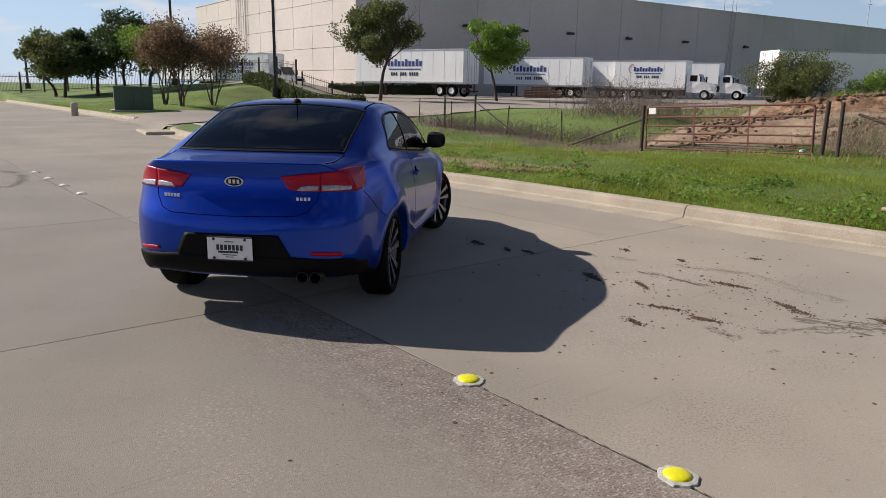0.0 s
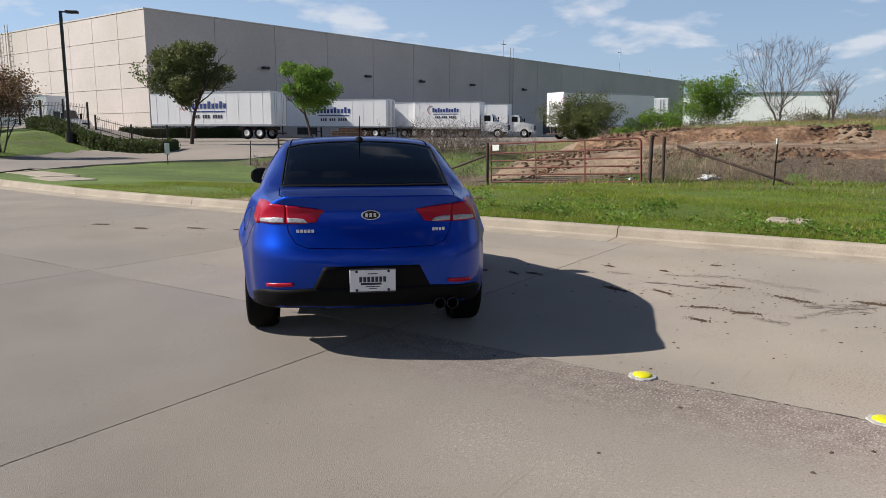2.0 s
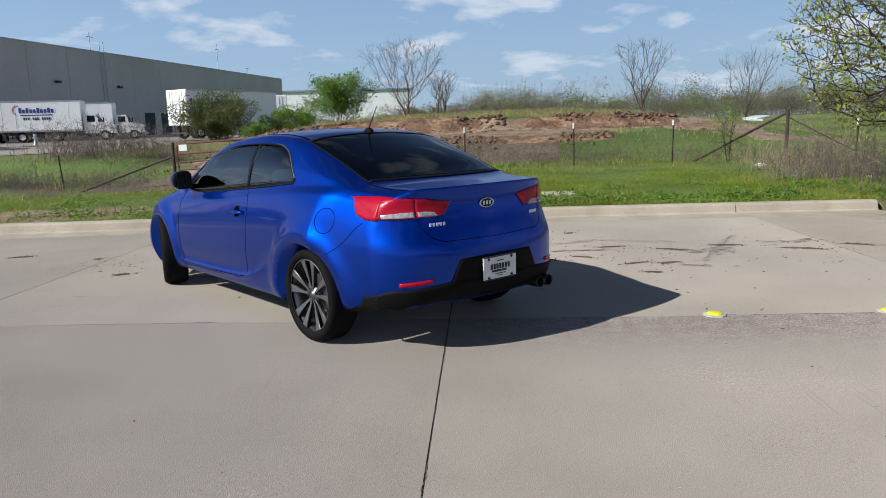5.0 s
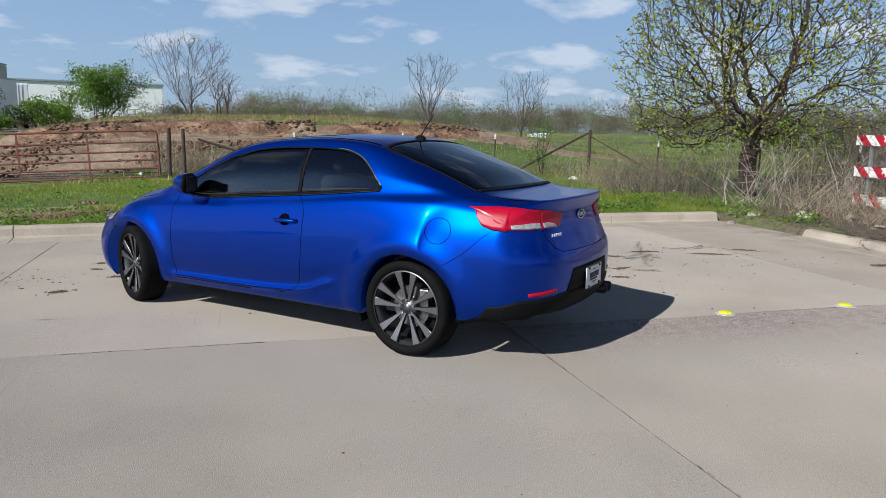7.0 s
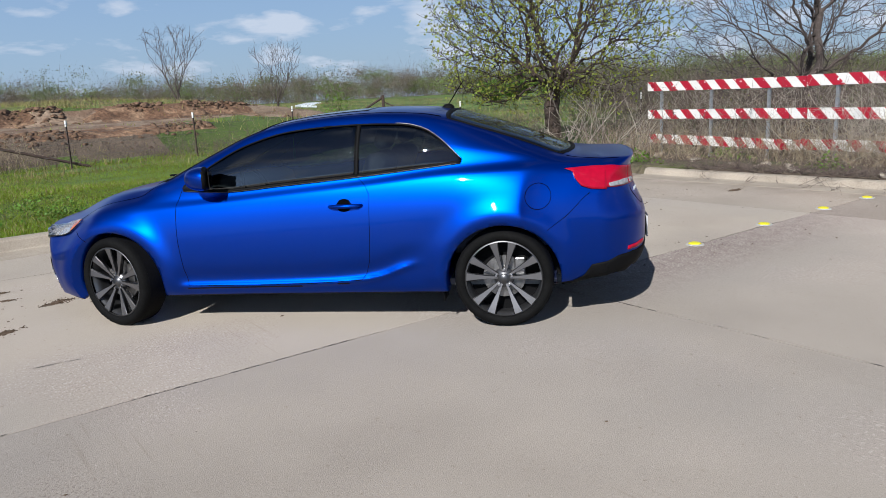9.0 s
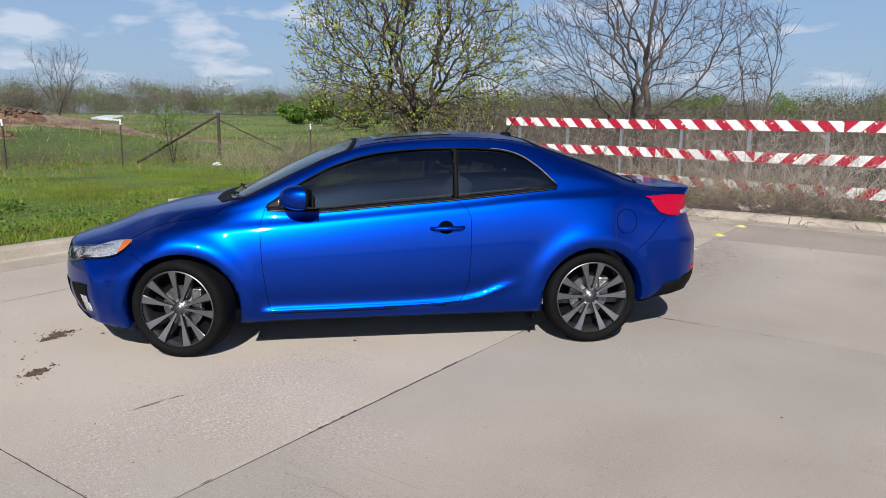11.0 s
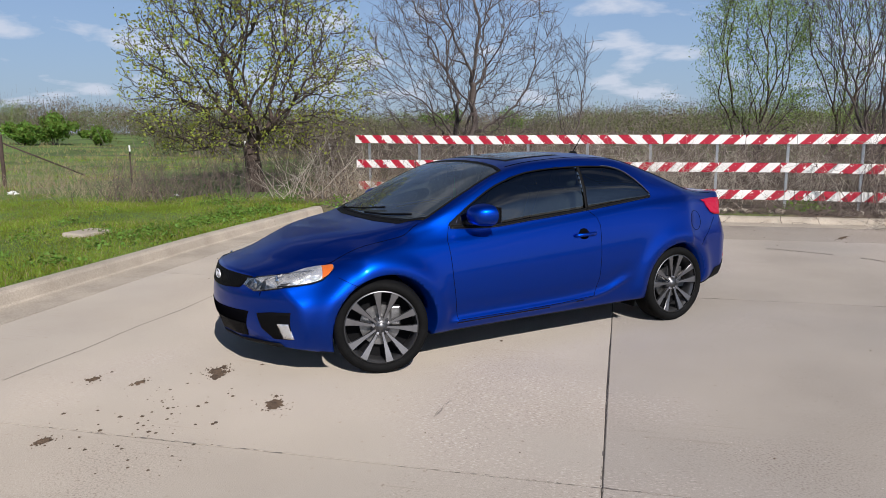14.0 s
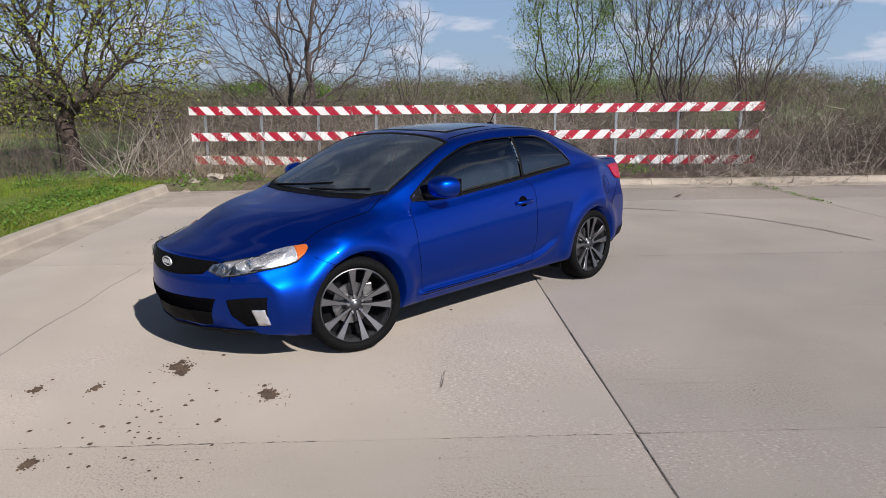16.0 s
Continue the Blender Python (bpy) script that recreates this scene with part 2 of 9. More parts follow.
def curve(pts):
    """A smooth function through (x, y) pairs, without overshoot."""
    xs, ys = np.array([p[0] for p in pts], float), np.array([p[1] for p in pts], float)
    o = np.argsort(xs)
    xs, ys = xs[o], ys[o]
    d = np.diff(ys) / np.diff(xs)
    t = np.zeros(len(xs))
    t[0], t[-1] = d[0], d[-1]
    for i in range(1, len(xs) - 1):
        if d[i - 1] * d[i] > 0:
            w1, w2 = 2 * (xs[i + 1] - xs[i]) + xs[i] - xs[i - 1], xs[i + 1] - xs[i] + 2 * (xs[i] - xs[i - 1])
            t[i] = (w1 + w2) / (w1 / d[i - 1] + w2 / d[i])

    xs, ys, t = [float(q) for q in xs], [float(q) for q in ys], [float(q) for q in t]
    last_i = len(xs) - 2

    def f(x):
        x = min(max(x, xs[0]), xs[-1])
        i = 0
        while i < last_i and x > xs[i + 1]:
            i += 1
        h = xs[i + 1] - xs[i]
        s = (x - xs[i]) / h
        return ((2 * s**3 - 3 * s**2 + 1) * ys[i] + (s**3 - 2 * s**2 + s) * h * t[i] + (-2 * s**3 + 3 * s**2) * ys[i + 1] + (s**3 - s**2) * h * t[i + 1])

    return f


def smooth01(x):
    x = min(max(x, 0.0), 1.0)
    return x * x * (3 - 2 * x)

# ---------------------------------------------------------------- surfaces


def slab_concrete():
    """Broomed street concrete: warm and cool tones, speckle, pitted areas, and scaling beside the long joint."""
    m = material("concrete", (0.366, 0.321, 0.266), rough=0.85, vary=0.15, scale=0.55, fine=170, bump=0.0022, bump_scale=200,
                 second=(0.321, 0.288, 0.248), second_cut=(0.45, 0.72), second_scale=0.33, diffuse=0.45)
    t = m.node_tree
    b = t.nodes["Principled BSDF"]
    colour = b.inputs["Base Color"].links[0].from_socket
    tc = t.nodes.new("ShaderNodeTexCoord")

    def calc(op, a, c):
        n = t.nodes.new("ShaderNodeMath")
        n.operation, n.use_clamp = op, op in ("MULTIPLY", "MINIMUM", "MAXIMUM")
        for i, v in enumerate((a, c)):
            if isinstance(v, (int, float)):
                n.inputs[i].default_value = v
            else:
                t.links.new(v, n.inputs[i])
        return n.outputs[0]

    def calc_free(op, a, c):
        n = t.nodes.new("ShaderNodeMath")
        n.operation = op
        t.links.new(a, n.inputs[0])
        n.inputs[1].default_value = c
        return n.outputs[0]

    def along(axis):
        n = t.nodes.new("ShaderNodeVectorMath")
        n.operation = "DOT_PRODUCT"
        n.inputs[1].default_value = axis
        t.links.new(tc.outputs["Object"], n.inputs[0])
        return n.outputs["Value"]

    def cut(v, lo, hi):
        r = t.nodes.new("ShaderNodeMapRange")
        r.inputs["From Min"].default_value, r.inputs["From Max"].default_value = lo, hi
        t.links.new(v, r.inputs["Value"])
        return r.outputs["Result"]

    def grain(s, detail=4.0, vec=None):
        n = t.nodes.new("ShaderNodeTexNoise")
        n.inputs["Scale"].default_value, n.inputs["Detail"].default_value = s, detail
        t.links.new(vec or tc.outputs["Object"], n.inputs["Vector"])
        return n.outputs["Fac"]

    def lay(c, fac, tone):
        x = t.nodes.new("ShaderNodeMix")
        x.data_type, x.blend_type = "RGBA", "MULTIPLY"
        t.links.new(fac, x.inputs["Factor"])
        t.links.new(c, x.inputs[6])
        x.inputs[7].default_value = (*tone, 1)
        return x.outputs[2]

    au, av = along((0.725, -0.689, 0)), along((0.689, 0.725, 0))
    edge = calc("ADD", av, calc("MULTIPLY", grain(2.2, 5.0), 0.35))
    joint = calc("MULTIPLY", calc("MULTIPLY", cut(edge, -1.75, -1.15), cut(av, -1.045, -1.05)), calc("MULTIPLY", cut(au, 0.7, 1.5), cut(au, 6.4, 4.6)))
    wide = calc("MULTIPLY", calc("MULTIPLY", cut(av, -3.4, -1.5), cut(av, -1.045, -1.05)), calc("MULTIPLY", cut(au, 0.0, 1.5), cut(au, 7.0, 5.0)))
    area = calc("MAXIMUM", calc("MULTIPLY", cut(grain(0.8, 6.0), 0.48, 0.66), 0.75), calc("MAXIMUM", joint, calc("MULTIPLY", wide, 0.55)))
    pits = calc("MULTIPLY", cut(grain(85, 3.0), 0.53, 0.62), area)
    colour = lay(colour, calc("MULTIPLY", joint, cut(grain(9, 5.0), 0.30, 0.6)), (0.76, 0.71, 0.73))
    colour = lay(colour, pits, (0.58, 0.52, 0.52))
    comb = t.nodes.new("ShaderNodeCombineXYZ")
    t.links.new(calc_free("MULTIPLY", au, 46.0), comb.inputs["X"])
    t.links.new(av, comb.inputs["Y"])
    lines = calc("MULTIPLY", cut(grain(1.0, 3.0, comb.outputs[0]), 0.60, 0.68), cut(grain(0.9, 3.0), 0.52, 0.62))
    colour = lay(colour, lines, (0.88, 0.86, 0.84))
    colour = lay(colour, cut(grain(0.16, 4.0), 0.42, 0.66), (0.90, 0.91, 0.925))
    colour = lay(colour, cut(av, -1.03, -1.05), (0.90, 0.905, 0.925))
    dirty = calc("MULTIPLY", cut(au, 5.235, 5.245), cut(grain(0.5, 5.0), 0.1, 0.6))
    colour = lay(colour, dirty, (0.84, 0.82, 0.80))
    foot = calc("MULTIPLY", cut(au, 6.2, 7.2), cut(grain(3.0, 6.0), 0.40, 0.6))
    colour = lay(colour, foot, (0.66, 0.62, 0.58))
    spots = calc("MULTIPLY", cut(grain(31, 5.0), 0.655, 0.73), 0.8)
    colour = lay(colour, spots, (0.66, 0.60, 0.55))
    # exposed pale stone in the scaled patches, drawn out along the brooming
    drawn = t.nodes.new("ShaderNodeCombineXYZ")
    t.links.new(calc_free("MULTIPLY", au, 2.4), drawn.inputs["X"])
    t.links.new(av, drawn.inputs["Y"])
    worn = calc("MAXIMUM", calc("MULTIPLY", cut(grain(0.55, 5.0), 0.50, 0.62), 0.9), joint)
    chips = calc("MULTIPLY", cut(grain(38, 3.0, drawn.outputs[0]), 0.57, 0.62), worn)
    hollows = calc("MULTIPLY", cut(grain(46, 3.0, drawn.outputs[0]), 0.60, 0.66), worn)
    colour = lay(colour, calc("MULTIPLY", worn, 0.5), (0.93, 0.90, 0.92))
    colour = lay(colour, hollows, (0.62, 0.58, 0.60))
    pale = calc("MAXIMUM", cut(grain(70, 2.0), 0.69, 0.73), calc("MULTIPLY", chips, 0.9))
    x = t.nodes.new("ShaderNodeMix")
    x.data_type = "RGBA"
    t.links.new(calc("MULTIPLY", pale, 0.5), x.inputs["Factor"])
    t.links.new(colour, x.inputs[6])
    x.inputs[7].default_value = (0.56, 0.52, 0.47, 1)
    info = t.nodes.new("ShaderNodeObjectInfo")
    tone = t.nodes.new("ShaderNodeHueSaturation")
    r = t.nodes.new("ShaderNodeMapRange")
    r.inputs["To Min"].default_value, r.inputs["To Max"].default_value = 0.96, 1.04
    t.links.new(info.outputs["Random"], r.inputs["Value"])
    t.links.new(r.outputs["Result"], tone.inputs["Value"])
    t.links.new(x.outputs[2], tone.inputs["Color"])
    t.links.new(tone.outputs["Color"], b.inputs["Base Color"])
    return m


M_CONCRETE = slab_concrete()
M_KERB = material("kerb_concrete", (0.385, 0.333, 0.268), rough=0.9, vary=0.13, scale=2.0, fine=60, bump=0.004, bump_scale=80,
                  second=(0.29, 0.245, 0.19), second_cut=(0.52, 0.8), second_scale=2.5)
M_JOINT = material("joint_filler", (0.055, 0.047, 0.04), rough=0.95, vary=0.3, scale=8)
M_SOIL = material("soil_and_grass", (0.10, 0.155, 0.03), rough=0.95, vary=0.45, scale=0.25, fine=14, bump=0.03, bump_scale=25,
                  second=(0.20, 0.165, 0.085), second_cut=(0.60, 0.84), second_scale=0.16)
M_DIRT = material("red_dirt", (0.27, 0.20, 0.14), rough=0.95, vary=0.22, scale=0.5, fine=6, bump=0.06, bump_scale=7,
                  second=(0.165, 0.105, 0.068), second_cut=(0.47, 0.62), second_scale=0.9)
M_FIELD = material("dull_field", (0.145, 0.175, 0.045), rough=0.95, vary=0.25, scale=0.3, fine=9, bump=0.05, bump_scale=12,
                   second=(0.23, 0.185, 0.115), second_cut=(0.46, 0.66), second_scale=0.14)
M_LITTER = material("dead_plant_litter", (0.125, 0.095, 0.068), rough=0.95, vary=0.3, scale=0.8, fine=14, bump=0.05, bump_scale=16,
                    second=(0.11, 0.13, 0.04), second_cut=(0.52, 0.66), second_scale=0.35)
M_CUT = material("dark_cut_earth", (0.155, 0.085, 0.048), rough=0.95, vary=0.35, scale=1.6, fine=9, bump=0.12, bump_scale=5,
                 second=(0.30, 0.19, 0.115), second_cut=(0.50, 0.62), second_scale=1.3)
M_ASPHALT = material("yard_paving", (0.28, 0.245, 0.215), rough=0.9, vary=0.1, scale=0.15, fine=20, second=(0.2, 0.18, 0.16), second_cut=(0.5, 0.7), second_scale=0.1)
M_MUD = material("dried_mud", (0.09, 0.06, 0.038), rough=0.95, vary=0.3, scale=20, fine=80, bump=0.006, bump_scale=60)
M_FAINT = material("thin_dirt", (0.215, 0.185, 0.155), rough=0.9, vary=0.25, scale=12, fine=60)
M_STAIN = material("tyre_mark", (0.16, 0.14, 0.125), rough=0.9, vary=0.25, scale=12, fine=60)

# road axes: U along the street towards its closed end, V across it towards the verge
U, V = Vector((0.725, -0.689, 0)), Vector((0.689, 0.725, 0))


def uv(x, y):
    return x * U.x + y * U.y, x * V.x + y * V.y


def xy(u, v):
    return u * U.x + v * V.x, u * U.y + v * V.y


# face line of the long kerb as v over u, and of the kerb that closes the street
kerb_v = curve([(-60, 6.6), (-26, 5.9), (-16.5, 4.35), (-9.0, 3.85), (-4.7, 4.0), (-2.0, 4.25), (1.5, 4.42), (3.1, 4.50), (6.6, 4.52), (30, 4.52)])
END_U = 7.25
fence_z = curve([(-25, 0.05), (-19.5, -0.08), (-14, -0.30), (-11.6, -0.38), (-8.7, -0.36), (-6, -0.18), (-3.1, 0.02), (4.2, 0.16), (9, 0.1), (20, 0.3)])


LEFT_EDGE = curve([(14, -19.5), (20, -17.5), (26, -16.2), (34, -15.4), (45, -13.5), (63, -11.5)])
RIGHT_EDGE = curve([(13, -8.6), (15, -9.8), (19, -10.3), (22.5, -9.9), (25, -9.0), (28, -7.3), (30, -5.0), (31.5, -1.0), (33, 4.0), (36, 10.0), (45, 16.0), (63, 24.0)])


def drive_side(x, y):
    """How far a point lies inside the side drive (positive inside)."""
    left = LEFT_EDGE(y)
    right = RIGHT_EDGE(y)
    return min(x - left, right - x)


BANK = curve([(0, 0.0), (11.5, 0.0), (13.2, 0.35), (14.8, 0.80), (18.4, 0.98), (19.0, 1.15), (19.7, 1.52), (21, 1.58), (34, 1.88), (60, 1.9), (400, 1.9)])
HILL = curve([(-60, 1.2), (-16, 1.7), (-9, 2.0), (-4.4, 2.1), (3.8, 2.0), (12.7, 1.8), (20.8, 1.5), (60, 1.5)])


def height(x, y):
    u, v = uv(x, y)
    n = noise.noise(Vector((x * 0.12, y * 0.12, 0.0))) * 0.12 + noise.noise(Vector((x * 0.5, y * 0.5, 3.0))) * 0.035
    dk = v - kerb_v(u)
    # beyond the fence the field climbs to about eye level
    a = smooth01(dk / 11.0)
    z = 0.145 * (1 - a) + fence_z(u) * a
    # a track, a ragged cut above it, then a grassy slope
    side = smooth01((u - 7.0) / 12.0)
    rag = 1.1 * noise.noise(Vector((u * 0.45, 3.0, 7.0))) + 0.5 * noise.noise(Vector((u * 1.3, 1.0, 4.0)))
    bank = BANK(dk + rag * smooth01((dk - 15) / 2) * (1 - smooth01((dk - 22) / 4)))
    bank += (HILL(u) - 1.9) * smooth01((dk - 33) / 12.0) + 0.10 * noise.noise(Vector((x * 0.9, y * 0.9, 2.0))) * smooth01((dk - 14) / 3) * (1 - smooth01((dk - 24) / 5))
    top = 1.15 + 0.3 * smooth01((dk - 45) / 60)
    slope = z + (top - z) * smooth01((dk - 11.5) / 40.0)
    near_gate = smooth01((u + 11.5) / 4.0)
    z = z + (bank - BANK(11.5)) * (1 - side) * smooth01((dk - 11.5) / 2.5) * near_gate + (slope - z) * side
    if dk > 15 and u > -8:
        z = max(z, 0.3)
    # lorry yard on a level, reached by a grassy rise past the fence
    yard = max(smooth01((y - 34) / 16.0) * smooth01((19 + 0.35 * (y - 40) - x) / 8.0), smooth01((dk - 12.5) / 6.5) * smooth01((-8.5 - u) / 4.0))
    z = z * (1 - yard) + (0.58 + 0.22 * smooth01((y - 30) / 30)) * yard
    # lawn mound past the side drive
    m = smooth01((-13.5 - x) / 6.0) * smooth01(dk / 3.0) * (1 - smooth01((y - 57) / 7.0))
    z = z * (1 - m) + (0.15 + 1.85 * smooth01(dk / 21.0)) * m
    n *= smooth01(dk / 5.0) * (1 - yard)
    # beyond the closed end
    e = u - END_U
    if e > 0 and dk < 4:
        z2 = 0.13 * (1 - smooth01(e / 3)) - 0.05 * smooth01(e / 3) + 1.2 * smooth01((e - 8) / 90)
        w = smooth01((dk + 1.0) / 5.0)
        z = z2 * (1 - w) + z * w
        n = 0.05 * smooth01(e / 2)
    # other side of the street, behind the walk
    back = -14.5 - v
    if back > 0 and e < 0:
        z = 0.14 + 0.5 * smooth01(back / 40)
        n = 0
    road = (dk < 0.10 and e < 0.10 and back < 0.1)
    if road:
        return -0.09
    return z + n


def surface(x, y):
    """Height of the finished ground: paving where there is paving."""
    h = height(x, y)
    return 0.0 if h == -0.09 else h


# ground: one sheet, fine near the street and coarse to the horizon
def axis_steps(lo, hi, fine, far):
    s = list(np.arange(lo, hi + 1e-6, fine))
    step, a, b = fine, lo, hi
    while a > -far:
        step *= 1.22
        a -= step
        b += step
        s.insert(0, a)
        s.append(b)
    return np.array(s)


us = np.sort(np.append(axis_steps(-34, 30, 0.5, 1500), [END_U + 0.03, END_U + 0.17]))
vs_ = np.sort(np.append(axis_steps(-22, 56, 0.5, 1500), [0.03, 0.17]))
# keep a crisp step at the kerbs
gv, gf, gs = [], [], []
for a in us:
    for b in vs_:
        x, y = xy(a, kerb_v(a) + b)
        z = height(x, y)
        if z != -0.09 and drive_side(x, y) > 0.25 and y < 64 and a < -8:
            z -= 0.06
        gv.append((x, y, z))
nv = len(vs_)


def is_dirt(x, y):
    u, v = uv(x, y)
    dk = v - kerb_v(u)
    w = noise.noise(Vector((x * 0.16, y * 0.16, 9.0))) * 5
    track = abs(dk - 17.3 + w * 0.25) < 2.9 and -9 + w < u < 10 + 2 * w
    gate = abs((u + 5.6) + 0.1 * (dk - 13)) < 2.7 + w * 0.25 and 12.6 + w * 0.1 < dk < 19
    worn = abs(dk - 1.4 + w * 0.2) < 0.9 + w * 0.12 and -7.5 < u < -2.8
    return track or gate or worn


for i in range(len(us) - 1):
    for j in range(nv - 1):
        gf.append((i * nv + j, (i + 1) * nv + j, (i + 1) * nv + j + 1, i * nv + j + 1))
        p = gv[i * nv + j]
        cu, cv_ = uv(p[0], p[1])
        ck = cv_ - kerb_v(cu) + 1.1 * noise.noise(Vector((cu * 0.45, 3.0, 7.0))) + 0.5 * noise.noise(Vector((cu * 1.3, 1.0, 4.0)))
        cutting = 18.2 < ck < 20.3 and -8.5 < cu < 9.5 and noise.noise(Vector((p[0] * 0.3, p[1] * 0.3, 5.0))) > -0.25
        spill = 13.6 < ck < 15.2 and -3 < cu < 6 and noise.noise(Vector((p[0] * 0.35, p[1] * 0.35, 8.0))) > 0.02
        litter_ = (cu > END_U and ck < 1.5 + 1.5 * noise.noise(Vector((p[0] * 0.3, p[1] * 0.3, 6.0))) and cu < END_U + 16) or (12.2 < ck < 15.0 and -9 < cu < 4) or (11.4 < ck < 13.4 and -24 < cu < -8.5 and p[1] < 36)
        gs.append(2 if cutting or spill else 1 if is_dirt(p[0], p[1]) else 4 if litter_ else 3 if ck > 20 and cu < 11 + 4 * noise.noise(Vector((p[0] * 0.1, p[1] * 0.1, 1.0))) and p[1] < 60 else 0)
ground = array_ob("ground", np.array(gv), np.array(gf), [M_SOIL, M_DIRT, M_CUT, M_FIELD, M_LITTER], slots=gs, smooth=True)
tagged(ground, "rough grass and bare red earth rising past the fence", "ground", kind="structure")

# the same sheet as tables, for planting on it quickly
KV_U = np.linspace(-150, 100, 2501)
KV_V = np.array([kerb_v(a) for a in KV_U])
G_Z = np.array([p[2] for p in gv]).reshape(len(us), nv)
G_DIRT = np.array(gs).reshape(len(us) - 1, nv - 1)


def planted(x, y):
    """For arrays of places: u, distance past the kerb, height of the sheet, and whether it is bare earth."""
    x, y = np.asarray(x, float), np.asarray(y, float)
    u, v = x * U.x + y * U.y, x * V.x + y * V.y
    dk = v - np.interp(u, KV_U, KV_V)
    i = np.clip(np.searchsorted(us, u) - 1, 0, len(us) - 2)
    j = np.clip(np.searchsorted(vs_, dk) - 1, 0, nv - 2)
    a = np.clip((u - us[i]) / (us[i + 1] - us[i]), 0, 1)
    b = np.clip((dk - vs_[j]) / (vs_[j + 1] - vs_[j]), 0, 1)
    z = (G_Z[i, j] * (1 - a) + G_Z[i + 1, j] * a) * (1 - b) + (G_Z[i, j + 1] * (1 - a) + G_Z[i + 1, j + 1] * a) * b
    return u, dk, z, (G_DIRT[i, j] > 0) & (G_DIRT[i, j] != 3)


# street: a joint bed and concrete slabs
SLAB_U = [END_U + 0.05, 5.24, 1.205, -2.77, -6.8, -10.8, -14.8, -18.8, -22.8, -26.8, -30.8, -36, -44, -60, -90]
SLAB_V = [7.0, -1.035, -6.15, -11.9, -14.6]
bed = bmesh.new()
bm_box(bed, (-41.3, -3.8, -0.024), (97.2, 21.6, 0.04))
bmesh.ops.transform(bed, matrix=Matrix(((U.x, V.x, 0, 0), (U.y, V.y, 0, 0), (0, 0, 1, 0), (0, 0, 0, 1))), verts=bed.verts)
road = part("road", bed, M_JOINT, None)
tagged(road, "pale concrete street in large jointed slabs", "road", kind="structure")


def slab_mesh(u0, u1, v0, v1, g=0.0044):
    """A slab with eased edges; its far edges follow the verge kerb where they meet it."""
    bm = bmesh.new()
    n = max(2, int(abs(u1 - u0) / 1.0))
    top, low = [], []
    for k in range(n + 1):
        a = u0 + g + (u1 - u0 - 2 * g) * k / n
        hi = min(v1 - g, kerb_v(a) + 0.06)
        wob = 0.004 * math.sin(a * 3.1)
        top.append([bm.verts.new((*xy(a, b), z)) for b, z in ((v0 + g + wob, -0.03), (v0 + g + wob, -0.003), (v0 + g + 0.004 + wob, 0.0), (hi - 0.004, 0.0), (hi, -0.003), (hi, -0.03))])
    for p, q in zip(top, top[1:]):
        for k in range(5):
            bm.faces.new((p[k], q[k], q[k + 1], p[k + 1]))
    bm.faces.new(top[0])
    bm.faces.new(top[-1][::-1])
    return bm


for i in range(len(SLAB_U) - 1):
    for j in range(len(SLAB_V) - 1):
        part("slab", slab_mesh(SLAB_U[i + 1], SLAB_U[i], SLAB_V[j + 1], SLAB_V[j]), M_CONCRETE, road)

# side drive and yard paving
def paving(name, x0, x1, y0, y1, step, inside, lift, label):
    vv, ff, ix = [], [], {}
    xs, ys = np.arange(x0, x1, step), np.arange(y0, y1, step)
    for a, x in enumerate(xs):
        for b, y in enumerate(ys):
            if inside(x, y):
                z = -0.012 if height(x, y) == -0.09 else surface(x, y) + lift
                ix[a, b] = len(vv)
                vv.append((x, y, z))
    for (a, b) in ix:
        k = [(a, b), (a + 1, b), (a + 1, b + 1), (a, b + 1)]
        if all(q in ix for q in k):
            ff.append(tuple(ix[q] for q in k))
    ob = mesh_ob(name, vv, ff, M_ASPHALT, smooth=True)
    return tagged(ob, label, "road", kind="structure")


paving("side_drive", -22, 30, 12.5, 52, 0.5, lambda x, y: drive_side(x, y) > -0.2 and uv(x, y)[1] > kerb_v(uv(x, y)[0]) - 2.2, 0.02, "concrete drive from the street up to the lorry yard")
paving("yard", -45, 62, 50, 150, 2.0, lambda x, y: -24 - 0.5 * (y - 50) < x < 28 + 0.3 * (y - 40), 0.06, "wide pale paved lorry yard before the warehouse")


# kerbs, cast in lengths
def kerb_piece(parent, pts, side, follow=False):
    """pts: face line; side: +1 when the verge lies to the left of the way along it."""
    bm = bmesh.new()
    rows = []
    for i, p in enumerate(pts):
        a, b = Vector(pts[max(i - 1, 0)]), Vector(pts[min(i + 1, len(pts) - 1)])
        d = (b - a).normalized()
        nrm = Vector((-d.y, d.x)) * side
        up = max(0.0, surface(p[0] + nrm.x * 0.5, p[1] + nrm.y * 0.5) - 0.19) if follow else 0.0
        low = 0.72 if side > 0 else 1.0
        prof = [(-0.42, -0.01), (-0.42, 0.004), (-0.02, 0.012), (0.0, 0.03), (0.025, 0.12), (0.05, 0.143), (0.08, 0.15), (0.17, 0.15), (0.19, 0.14), (0.19, -0.05)]
        rows.append([bm.verts.new((p[0] + nrm.x * o, p[1] + nrm.y * o, z * (0.55 if follow and z > 0 and i > 3 else low) + up)) for o, z in prof])
    for r, s in zip(rows, rows[1:]):
        for k in range(len(r) - 1):
            bm.faces.new((r[k], r[k + 1], s[k + 1], s[k]))
    bm.faces.new(rows[0])
    bm.faces.new(rows[-1][::-1])
    return part("kerb_length", bm, M_KERB, parent)


